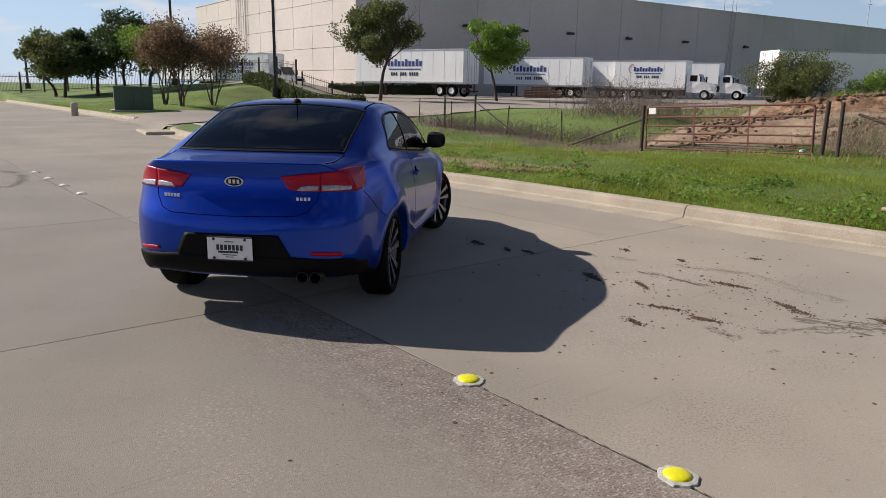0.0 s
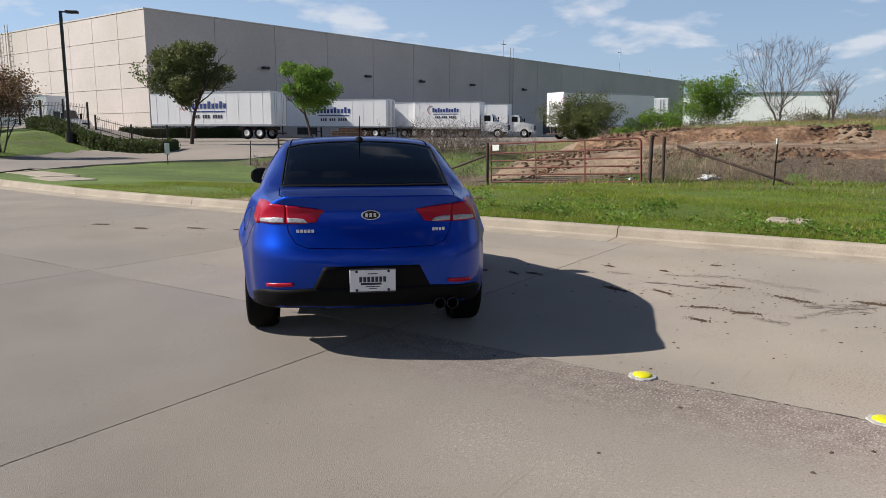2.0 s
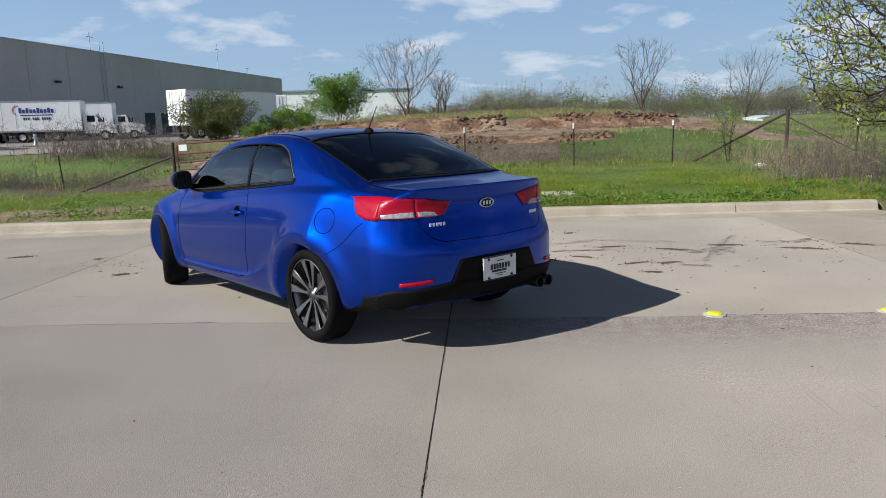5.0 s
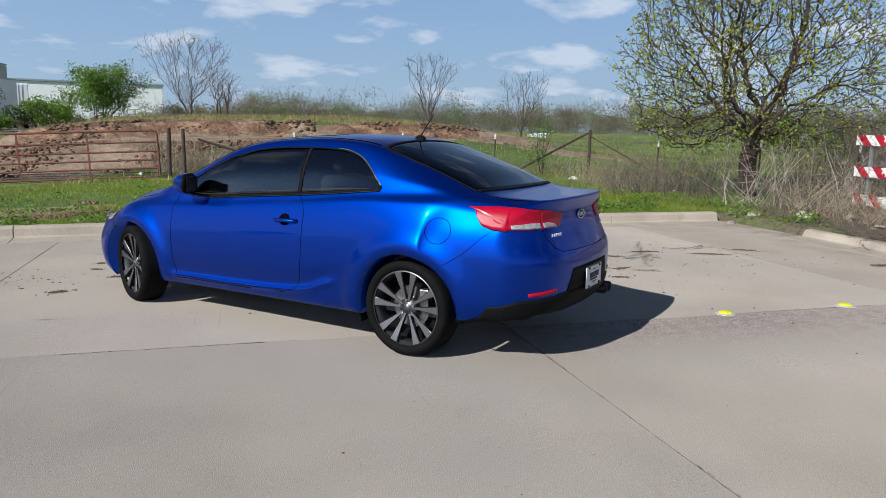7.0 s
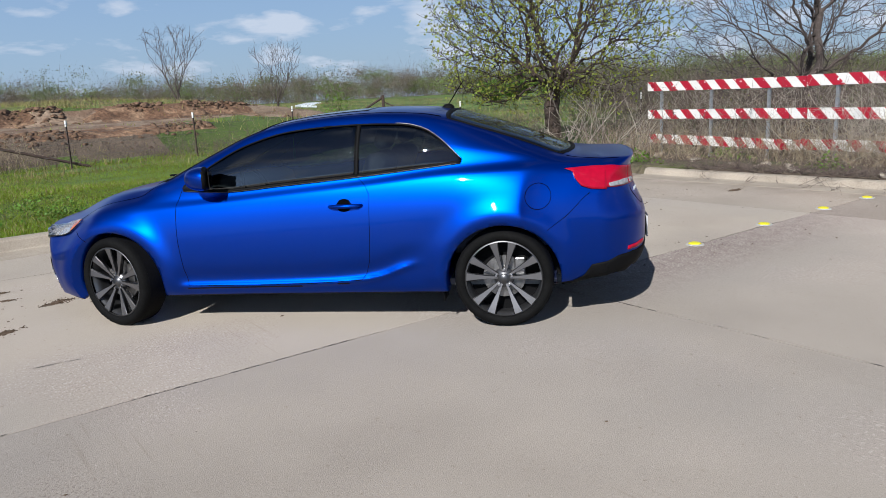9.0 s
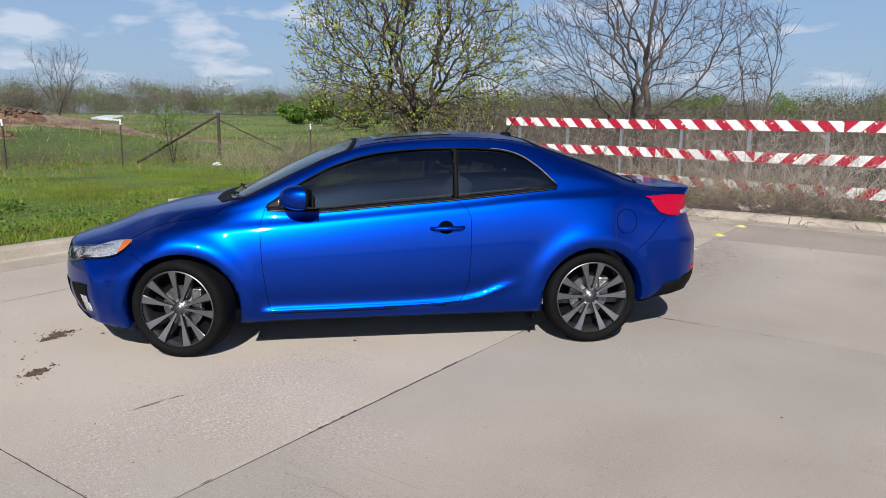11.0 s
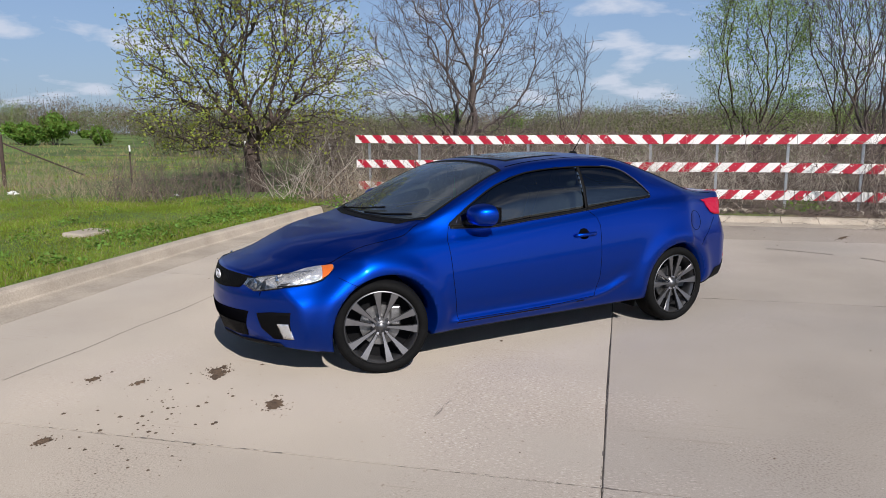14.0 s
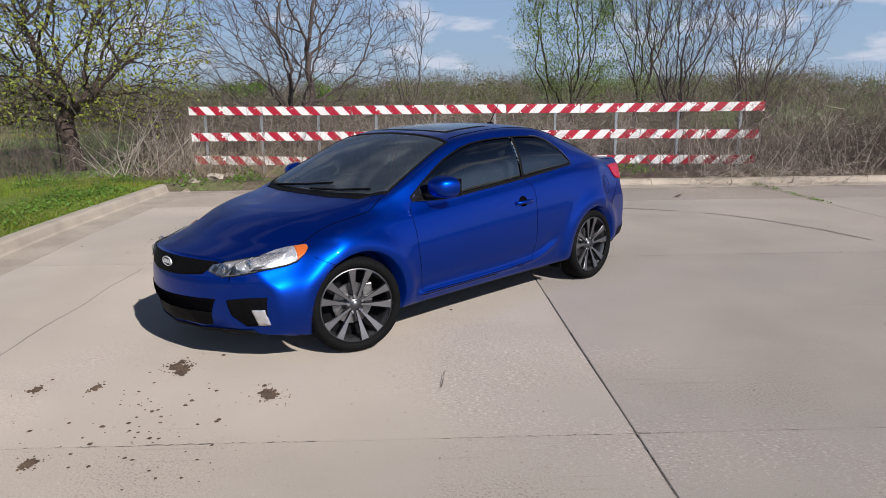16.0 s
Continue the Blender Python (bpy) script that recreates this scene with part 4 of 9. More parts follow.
body = build_body()
for view in ("left", "right"):
    fl, fu = curve(DLO_LOW), curve(DLO_UP)
    for nm, y0, y1 in (("door_glass", 0.79, -0.398), ("quarter_glass", -0.412, -1.075)):
        lo = [(y0 + (y1 - y0) * k / 24, fl(y0 + (y1 - y0) * k / 24)) for k in range(25)]
        up = [(y0 + (y1 - y0) * k / 24, fu(y0 + (y1 - y0) * k / 24)) for k in range(25)]
        panel(nm, view, lo, up, M_SIDEGLASS, 0.002, nu=36, nv=10, label="dark tinted glass", thick=0.003)
    # black surround of the side glass, with a bright strip below
    in_lo = [(y, z + 0.006) for y, z in side_low]
    panel("window_strip", view, [(y, z - 0.008) for y, z in side_low], in_lo, M_TRIM, 0.006, nu=60, nv=2)
    panel("window_chrome", view, [(y, z - 0.013) for y, z in side_low], [(y, z - 0.008) for y, z in side_low], M_DARKALLOY, 0.008, nu=60, nv=1)
    seam("window_rubber", view, [(y, z - 0.002) for y, z in side_up], 0.009, 0.006, M_TRIM, n=80)
    seam("window_chrome", view, [(y, z + 0.005) for y, z in side_up if y < -0.62], 0.004, 0.007, M_ALLOY, n=40)
    seam("pillar_trim", view, [(-0.405, fl(-0.405)), (-0.412, fu(-0.412))], 0.026, 0.006, M_TRIM, n=24)
panel("windscreen", "top", screen_low, screen_up, M_SCREEN, 0.003, nu=36, nv=20, label="clear windscreen with a dark border", thick=0.004)
panel("rear_window", "top", back_low, back_up, M_REARGLASS, 0.003, nu=36, nv=20, label="black tinted rear window", thick=0.004)
for nm, lo, up in (("screen_border", screen_low, screen_up), ("back_border", back_low, back_up)):
    w = 0.03
    seam(nm, "top", lo, w * 0.9, 0.005, M_TRIM, n=40)
    seam(nm, "top", up, w, 0.005, M_TRIM, n=40)
    seam(nm, "top", [lo[0], up[0]], w * 0.36, 0.005, M_TRIM, n=30)
    seam(nm, "top", [lo[-1], up[-1]], w * 0.36, 0.005, M_TRIM, n=30)

# panel gaps
DOOR_F = [(0.80, 0.925), (0.832, 0.83), (0.822, 0.60), (0.80, 0.40), (0.78, 0.292)]
DOOR_R = [(-0.405, 0.975), (-0.47, 0.92), (-0.495, 0.86), (-0.49, 0.62), (-0.478, 0.45), (-0.45, 0.36), (-0.42, 0.322)]
DOOR_B = [(0.78, 0.292), (0.3, 0.295), (-0.1, 0.302), (-0.42, 0.322)]
for view in ("left", "right"):
    for ln in (DOOR_F, DOOR_R, DOOR_B):
        seam("door_gap", view, ln, 0.0032, n=50)
    seam("bumper_gap", view, [(-1.60, 0.62), (-1.72, 0.70), (-1.82, 0.80), (-1.86, 0.83)], 0.0032, n=16)
    seam("bumper_gap", view, [(1.61, 0.66), (1.55, 0.625), (1.50, 0.60)], 0.0032, n=12)
    cx, cz, r = -1.548, 0.825, 0.078
    seam("fuel_flap_gap", view, [(cx + r * math.cos(q * math.pi / 16), cz + r * math.sin(q * math.pi / 16)) for q in range(33)], 0.0035, n=64) if view == "left" else None
for s in (-1, 1):
    seam("hood_gap", "top", [(s * 0.50, 2.04), (s * 0.60, 1.86), (s * 0.665, 1.6), (s * 0.705, 1.3), (s * 0.715, 1.12), (s * 0.69, 1.0)], 0.0035, n=40)
    seam("boot_gap", "rear", [(s * 0.524, 0.848), (s * 0.515, 0.80), (s * 0.47, 0.735), (s * 0.40, 0.708), (0, 0.70)], 0.0035, n=50)
    seam("boot_gap", "top", [(s * 0.585, -1.72), (s * 0.575, -1.95), (s * 0.55, -2.05)], 0.006, n=20)
    seam("roof_gap", "top", [(s * 0.548, 0.20), (s * 0.53, -0.3), (s * 0.535, -0.93)], 0.012, 0.0015, n=30)
panel("sunroof", "top", [(-0.42, 0.10), (0, 0.12), (0.42, 0.10)], [(-0.42, -0.42), (0, -0.42), (0.42, -0.42)], M_GLOSSBLACK, 0.0015, nu=14, nv=12, label="dark glass sunroof panel")

# tail lamps, reflectors, plate and badge on the tail
for s in (-1, 1):
    inner_lo, inner_up = [(s * 0.315, 0.905), (s * 0.345, 0.862), (s * 0.43, 0.852), (s * 0.5255, 0.852)], [(s * 0.288, 0.938), (s * 0.37, 0.952), (s * 0.45, 0.961), (s * 0.5255, 0.968)]
    outer_lo, outer_up = [(s * 0.5285, 0.852), (s * 0.60, 0.848), (s * 0.66, 0.848), (s * 0.715, 0.853)], [(s * 0.5285, 0.968), (s * 0.60, 0.975), (s * 0.66, 0.98), (s * 0.715, 0.975)]
    panel("tail_lamp", "rear", inner_lo, inner_up, M_REDLENS, 0.008, nu=16, nv=8, label="red lens tail lamp")
    panel("tail_lamp", "rear", outer_lo, outer_up, M_REDLENS, 0.008, nu=20, nv=8, label="red lens tail lamp")
    panel("reversing_lamp", "rear", [(s * 0.39, 0.856), (s * 0.45, 0.857), (s * 0.515, 0.857)], [(s * 0.415, 0.880), (s * 0.46, 0.886), (s * 0.515, 0.888)], M_CLEARLAMP, 0.011, nu=12, nv=4, label="clear lamp lens")
    panel("indicator_lamp", "rear", [(s * 0.537, 0.857), (s * 0.60, 0.854), (s * 0.69, 0.855)], [(s * 0.537, 0.888), (s * 0.60, 0.888), (s * 0.69, 0.878)], M_CLEARLAMP, 0.011, nu=14, nv=4, label="clear lamp lens")
    view = "left" if s < 0 else "right"
    panel("tail_lamp", view, [(-1.768, 0.918), (-1.81, 0.868), (-1.87, 0.849), (-1.96, 0.842)], [(-1.755, 0.956), (-1.80, 0.961), (-1.87, 0.966), (-1.96, 0.97)], M_REDLENS, 0.008, nu=16, nv=6, label="red lens tail lamp")
    panel("reflector", "rear", [(s * 0.49, 0.470), (s * 0.57, 0.458), (s * 0.66, 0.452)], [(s * 0.49, 0.492), (s * 0.57, 0.486), (s * 0.66, 0.476)], M_REDLENS, 0.006, nu=10, nv=2, label="red reflector strip")
panel("rear_valance", "rear", [(-0.765, 0.305), (-0.70, 0.292), (-0.35, 0.275), (0, 0.272), (0.35, 0.275), (0.70, 0.292), (0.765, 0.305)], [(-0.765, 0.385), (-0.70, 0.430), (-0.38, 0.458), (0, 0.458), (0.38, 0.458), (0.70, 0.430), (0.765, 0.385)], M_TRIM, 0.006, nu=40, nv=6, label="black lower bumper")
panel("plate_recess", "rear", [(-0.38, 0.44), (0, 0.44), (0.38, 0.44)], [(-0.30, 0.592), (0, 0.595), (0.30, 0.592)], M_TRIM, 0.005, nu=20, nv=6, label="black plate recess")
for s, view in ((-1, "left"), (1, "right")):
    panel("rear_valance", view, [(-1.69, 0.258), (-1.82, 0.265), (-1.97, 0.285)], [(-1.69, 0.262), (-1.82, 0.318), (-1.97, 0.385)], M_TRIM, 0.005, nu=12, nv=6)
bm = bmesh.new()
bm_box(bm, (0, -2.268, 0.504), (0.288, 0.008, 0.140), 0.003)
plate = part("number_plate", bm, M_WHITE, car, "white paper plate with dark print")
bm = bmesh.new()
for x0, w, z, h in ((-0.0, 0.175, 0.512, 0.034), (-0.01, 0.13, 0.484, 0.013), (0, 0.06, 0.548, 0.005), (0, 0.09, 0.466, 0.005), (0, 0.05, 0.453, 0.004)):
    if h > 0.03:
        for k in range(7):
            bm_box(bm, (x0 - w / 2 + w * (k + 0.5) / 7, -2.2735, z), (w / 7 * 0.72, 0.002, h))
    else:
        bm_box(bm, (x0, -2.2735, z), (w, 0.002, h))
part("print", bm, M_INK, plate)
bm = bmesh.new()
for z in (0.576, 0.432):
    bm_box(bm, (0, -2.270, z), (0.284, 0.010, 0.008), 0.002)
for x in (-0.10, 0.10):
    for z in (0.563, 0.445):
        bm_tube(bm, (x, -2.270, z), (x, -2.278, z), 0.009, n=8)
part("plate_frame", bm, M_INK, plate)


def badge(name, view, z, y, w, h, parent):
    bm = bmesh.new()
    sgn = -1 if view == "rear" else 1
    ring = []
    for k in range(32):
        q = 2 * math.pi * k / 32
        ring.append([bm.verts.new((w * f * math.cos(q), y + sgn * d, z + h * f * math.sin(q))) for f, d in ((1.0, 0.0), (0.97, 0.007), (0.84, 0.007), (0.82, 0.004))])
    for k in range(32):
        for i in range(3):
            bm.faces.new((ring[k][i], ring[(k + 1) % 32][i], ring[(k + 1) % 32][i + 1], ring[k][i + 1]))
    b = part(name, bm, M_SILVER, parent, "oval chrome badge")
    bm = bmesh.new()
    vs = [bm.verts.new((w * 0.83 * math.cos(2 * math.pi * k / 32), y + sgn * 0.0045, z + h * 0.83 * math.sin(2 * math.pi * k / 32))) for k in range(32)]
    bm.faces.new(vs)
    part("badge_field", bm, M_GLOSSBLACK, b)
    bm = bmesh.new()
    for x in (-0.5, 0.0, 0.5):
        bm_box(bm, (x * w * 0.85, y + sgn * 0.0055, z), (w * 0.26, 0.003, h * 0.8), 0.001)
    part("badge_mark", bm, M_SILVER, b)


badge("rear_badge", "rear", 0.905, -2.158, 0.062, 0.031, car)
for x0, w in ((-0.41, 0.115), (0.435, 0.09)):
    bm = bmesh.new()
    for k in range(5 if x0 < 0 else 4):
        n = 5 if x0 < 0 else 4
        px = x0 - w / 2 + w * (k + 0.5) / n
        p = cast("rear", px, 0.808, 0.003)
        bm_box(bm, tuple(p), (w / n * 0.7, 0.005, 0.02), 0.001)
    part("model_mark", bm, M_SILVER, car)
bm = bmesh.new()
for x in (0.437, 0.520):
    prof = [(0.0, -2.05), (0.033, -2.05), (0.033, -2.212), (0.036, -2.222), (0.039, -2.212), (0.039, -1.9)]
    ring = []
    for k in range(24):
        q = 2 * math.pi * k / 24
        ring.append([bm.verts.new((x + r * math.cos(q), y, 0.328 + r * math.sin(q))) for r, y in prof[1:]])
    for k in range(24):
        for i in range(len(prof) - 2):
            bm.faces.new((ring[k][i], ring[(k + 1) % 24][i], ring[(k + 1) % 24][i + 1], ring[k][i + 1]))
part("exhaust", bm, M_DARKALLOY, car, "twin round exhaust tips", True)

# nose: grille, intakes, lamps
panel("grille", "front", [(-0.33, 0.575), (-0.15, 0.558), (0, 0.555), (0.15, 0.558), (0.33, 0.575)], [(-0.42, 0.655), (-0.2, 0.66), (0, 0.662), (0.2, 0.66), (0.42, 0.655)], M_MESH, 0.004, nu=30, nv=6, label="black honeycomb grille")
badge("front_badge", "front", 0.618, 2.178, 0.062, 0.031, car)
panel("lower_intake", "front", [(-0.34, 0.255), (0, 0.245), (0.34, 0.255)], [(-0.38, 0.345), (0, 0.338), (0.38, 0.345)], M_MESH, 0.004, nu=30, nv=8, label="black mesh lower intake")
panel("intake_shadow", "front", [(-0.38, 0.345), (0, 0.338), (0.38, 0.345)], [(-0.42, 0.432), (0, 0.425), (0.42, 0.432)], M_GAP, 0.004, nu=30, nv=6)
panel("chin", "front", [(-0.60, 0.215), (0, 0.20), (0.60, 0.215)], [(-0.58, 0.238), (0, 0.228), (0.58, 0.238)], M_TRIM, 0.008, nu=30, nv=2)
for s in (-1, 1):
    hl_lo = [(s * 0.372, 0.597), (s * 0.415, 0.584), (s * 0.462, 0.567), (s * 0.52, 0.574), (s * 0.59, 0.591), (s * 0.655, 0.608)]
    hl_up = [(s * 0.398, 0.641), (s * 0.44, 0.649), (s * 0.485, 0.657), (s * 0.54, 0.669), (s * 0.60, 0.682), (s * 0.655, 0.692)]
    lamp_ = panel("headlamp", "front", hl_lo, hl_up, M_REFLECTOR, 0.0055, nu=30, nv=10, label="clear headlamp with chrome inside")
    for a_, b_, w_ in ((1, 1, 0.004), (2, 3, 0.006), (4, 5, 0.004)):
        seam("lamp_divider", "front", [hl_lo[a_], hl_up[b_]], w_, 0.006, M_ALLOY, lamp_, n=10)
    seam("lamp_edge", "front", hl_lo, 0.005, 0.006, M_GLOSSBLACK, lamp_, n=40)
    seam("lamp_edge", "front", hl_up, 0.004, 0.006, M_GLOSSBLACK, lamp_, n=40)
    for bx, bz, br in ((0.455, 0.615, 0.030), (0.572, 0.634, 0.034)):
        c_ = cast("front", s * bx, bz, 0.008)
        bm = bmesh.new()
        bm_lathe(bm, [(br, -0.004), (br * 0.92, 0.006), (br * 0.7, -0.002), (br * 0.35, -0.004), (br * 0.3, 0.004), (0.0, 0.007)], 20, "Y")
        bmesh.ops.translate(bm, vec=c_, verts=bm.verts)
        part("lamp_bowl", bm, M_CHROME, lamp_, smooth=True)
    for lo_, up_ in (([(0.392, 0.602), (0.418, 0.590)], [(0.408, 0.632), (0.428, 0.622)]), ([(0.500, 0.580), (0.530, 0.583)], [(0.512, 0.640), (0.534, 0.622)]), ([(0.605, 0.600), (0.640, 0.610)], [(0.612, 0.622), (0.636, 0.626)])):
        panel("lamp_shroud", "front", [(s * x_, z_) for x_, z_ in lo_], [(s * x_, z_) for x_, z_ in up_], M_RIM, 0.0075, nu=4, nv=4, parent=lamp_, label="dark grey lamp shroud")
    panel("lamp_lens", "front", hl_lo, hl_up, M_LENS, 0.014, nu=30, nv=10, parent=lamp_, thick=0.012)
    view = "left" if s < 0 else "right"
    panel("headlamp_wing", view, [(1.94, 0.608), (1.85, 0.613), (1.76, 0.626), (1.70, 0.645), (1.615, 0.712)], [(1.94, 0.645), (1.85, 0.676), (1.76, 0.702), (1.70, 0.715), (1.612, 0.728)], M_REFLECTOR, 0.0065, nu=26, nv=8, parent=lamp_)
    seam("lamp_edge", view, [(1.95, 0.606), (1.85, 0.611), (1.76, 0.624), (1.70, 0.643), (1.615, 0.711)], 0.006, 0.0095, M_GLOSSBLACK, lamp_, n=30)
    panel("indicator", view, [(1.695, 0.651), (1.655, 0.675), (1.62, 0.708)], [(1.672, 0.716), (1.64, 0.722), (1.614, 0.726)], M_AMBER, 0.011, nu=12, nv=6, label="amber lens")
    panel("fog_lamp_recess", "front", [(s * 0.50, 0.33), (s * 0.56, 0.265), (s * 0.67, 0.27)], [(s * 0.485, 0.43), (s * 0.58, 0.445), (s * 0.69, 0.452)], M_MESH, 0.004, nu=14, nv=8, label="black fog lamp recess")
    panel("fog_lamp", "front", [(s * 0.625, 0.275), (s * 0.675, 0.278)], [(s * 0.612, 0.375), (s * 0.672, 0.378)], M_REFLECTOR, 0.009, nu=6, nv=8, label="clear fog lamp")


# door handles, mirrors, wipers, aerial
def door_handle(s):
    x = -0.855 if s < 0 else 0.855
    base = cast("left" if s < 0 else "right", -0.34, 0.80, 0.0)
    bm = bmesh.new()
    bm_path(bm, [(base.x - s * 0.01, -0.235, 0.795), (base.x + s * 0.018, -0.262, 0.798), (base.x + s * 0.026, -0.34, 0.80), (base.x + s * 0.020, -0.42, 0.80), (base.x - s * 0.005, -0.445, 0.80)], 0.014, 8)
    part("door_handle", bm, M_PAINT, car, smooth=True)
    panel("handle_cup", "left" if s < 0 else "right", [(-0.275, 0.795), (-0.30, 0.768), (-0.33, 0.762), (-0.36, 0.768), (-0.385, 0.795)], [(-0.275, 0.805), (-0.30, 0.838), (-0.33, 0.845), (-0.36, 0.838), (-0.385, 0.805)], M_GAP, 0.0015, nu=12, nv=4)


def door_mirror(s):
    bm = bmesh.new()
    bmesh.ops.create_uvsphere(bm, u_segments=24, v_segments=16, radius=1.0)
    for v in bm.verts:
        q = v.co
        sq = [math.copysign(abs(c) ** 0.72, c) for c in (q.x, q.z)]
        deep = 0.125 if q.y > 0 else 0.045
        v.co = Vector((s * 0.888 + sq[0] * 0.094, 0.575 + q.y * deep - 0.035 * s * q.x, 1.005 + sq[1] * 0.076 * (1 - 0.12 * s * q.x)))
    for f in bm.faces:
        f.material_index = 1 if f.calc_center_median().y < 0.572 - 0.35 * (abs(f.calc_center_median().x) - 0.888) else 0
    mirror = part("door_mirror", bm, [M_PAINT, M_TRIM], car, "blue door mirror with a black rim", True)
    bm = bmesh.new()
    bm_path(bm, [(s * 0.745, 0.68, 0.940), (s * 0.79, 0.65, 0.948), (s * 0.85, 0.60, 0.962)], 0.024, 8)
    part("mirror_arm", bm, M_GLOSSBLACK, mirror, smooth=True)
    bm = bmesh.new()
    bm_box(bm, (0, 0, 0), (0.15, 0.006, 0.11), 0.003, Matrix.Translation((s * 0.888, 0.527, 1.005)) @ Matrix.Rotation(s * -0.34, 4, "Z"))
    part("mirror_glass", bm, M_GLOSSBLACK, mirror)
    panel("mirror_sail", "left" if s < 0 else "right", [(0.80, 0.93), (0.70, 0.925)], [(0.785, 0.945), (0.70, 1.005)], M_GLOSSBLACK, 0.009, nu=6, nv=4)


for s in (-1, 1):
    door_handle(s)
    door_mirror(s)
bm = bmesh.new()
for pts in ([(0.42, 1.075), (0.1, 1.035), (-0.16, 0.985)], [(-0.02, 1.09), (-0.3, 1.05), (-0.56, 0.975)]):
    bm_path(bm, [cast("top", x, y, 0.018) for x, y in pts], 0.008, 6)
part("wiper", bm, M_TRIM, car, "black wiper blades")
panel("cowl", "top", [(-0.60, 1.03), (-0.3, 1.10), (0, 1.115), (0.3, 1.10), (0.60, 1.03)], [(-0.56, 1.09), (-0.3, 1.155), (0, 1.17), (0.3, 1.155), (0.56, 1.09)], M_TRIM, 0.003, nu=24, nv=3, label="black plastic cowl")
base = cast("top", 0, -0.90, 0.0)
bm = bmesh.new()
bm_lathe(bm, [(0.0, 0.03), (0.02, 0.027), (0.034, 0.012), (0.038, -0.01)], 16, "Z")
bmesh.ops.scale(bm, vec=(0.85, 1.25, 1), verts=bm.verts)
bmesh.ops.translate(bm, vec=base, verts=bm.verts)
bm_tube(bm, base + Vector((0, 0, 0.02)), base + Vector((0, -0.115, 0.185)), 0.0045, 0.003, 6)
part("aerial", bm, M_TRIM, car, "short black roof aerial")
for s in (-1, 1):
    bm = bmesh.new()
    bm_box(bm, (s * 0.70, -0.935, 0.195), (0.16, 0.012, 0.08), 0.003)
    part("mud_flap", bm, M_TRIM, car)


# wheels
def car_wheel(s, y, steer, spin):
    w = new("wheel")
    w.parent = car
    w.matrix_basis = Matrix.Translation((s * 0.765, y, 0.312)) @ Matrix.Rotation(radians(steer), 4, "Z") @ Matrix.Rotation(radians(180 if s > 0 else 0), 4, "Z")
    # local: outer face looks along -x
    bm = bmesh.new()
    prof = [(0.242, -0.058), (0.249, -0.076), (0.268, -0.086), (0.290, -0.083), (0.303, -0.070), (0.310, -0.05), (0.3125, -0.02), (0.3125, 0.06), (0.308, 0.10), (0.29, 0.125), (0.25, 0.12), (0.242, 0.10)]
    bm_lathe(bm, prof, 72, "X", True)
    part("tyre", bm, M_RUBBER, w, "black tyre with open tread", True)
    bm = bmesh.new()
    for k in range(72):
        q = 2 * math.pi * k / 72
        m = Matrix.Rotation(q, 4, "X")
        for x0, dx in ((-0.026, 0.5), (0.014, -0.5), (0.054, 0.5), (0.080, -0.4)):
            bm_box(bm, (x0, 0.0, 0.3090), (0.030, 0.013, 0.006), 0, m @ Matrix.Rotation(dx * 0.5, 4, "Z"))
    part("tread", bm, M_RUBBER, w)
    bm = bmesh.new()
    bm_lathe(bm, [(0.236, -0.071), (0.246, -0.069), (0.246, -0.055), (0.232, -0.045), (0.226, 0.0), (0.226, 0.10)], 72, "X")
    part("rim", bm, M_RIM, w, "grey alloy rim edge", True)
    for k in range(10):
        bm = bmesh.new()
        q = 2 * math.pi * (k + 0.5 + (0.10 if k % 2 else -0.10)) / 10 + radians(spin)
        m = Matrix.Rotation(q, 4, "X")
        vs = []
        for r, hw, x in ((0.040, 0.008, -0.044), (0.10, 0.011, -0.050), (0.15, 0.017, -0.057), (0.205, 0.0245, -0.065), (0.238, 0.031, -0.069)):
            vs.append([bm.verts.new(m @ Vector((x + o, c * hw, r))) for c, o in ((-1, 0.004), (-0.8, 0.0), (0.8, 0.0), (1, 0.004), (0.75, 0.03), (-0.75, 0.03))])
        for a, b in zip(vs, vs[1:]):
            for i in range(6):
                f = bm.faces.new((a[i], a[(i + 1) % 6], b[(i + 1) % 6], b[i]))
                f.material_index = 0 if i == 1 else 1
        part("spoke", bm, [M_ALLOY, M_DARKALLOY], w)
    bm = bmesh.new()
    bm_lathe(bm, [(0.0, -0.054), (0.022, -0.053), (0.027, -0.047), (0.030, -0.044), (0.060, -0.036), (0.066, -0.015), (0.06, 0.02)], 32, "X")
    part("hub_cap", bm, M_RIM, w, smooth=True)
    for k in range(5):
        bm = bmesh.new()
        q = 2 * math.pi * k / 5 + radians(spin)
        bm_tube(bm, (-0.034, 0.052 * math.sin(q), 0.052 * math.cos(q)), (-0.056, 0.052 * math.sin(q), 0.052 * math.cos(q)), 0.0095, 0.008, 6)
        part("wheel_nut", bm, M_CHROME, w)
    bm = bmesh.new()
    bm_lathe(bm, [(0.05, 0.012), (0.135, 0.012), (0.135, 0.028), (0.05, 0.028)], 40, "X")
    part("brake_disc", bm, M_STEEL, w)
    bm = bmesh.new()
    bm_box(bm, (0.02, -0.10, 0.06), (0.06, 0.07, 0.13), 0.01)
    part("brake_caliper", bm, M_STEEL, w)
    bm = bmesh.new()
    bm_lathe(bm, [(0.0, 0.05), (0.225, 0.055), (0.225, 0.06), (0.0, 0.06)], 32, "X")
    part("wheel_back", bm, M_TRIM, w)


for s in (-1, 1):
    car_wheel(s, 1.325, -18.0, 9 if s < 0 else 0)
    car_wheel(s, -1.325, 0.0, 0)

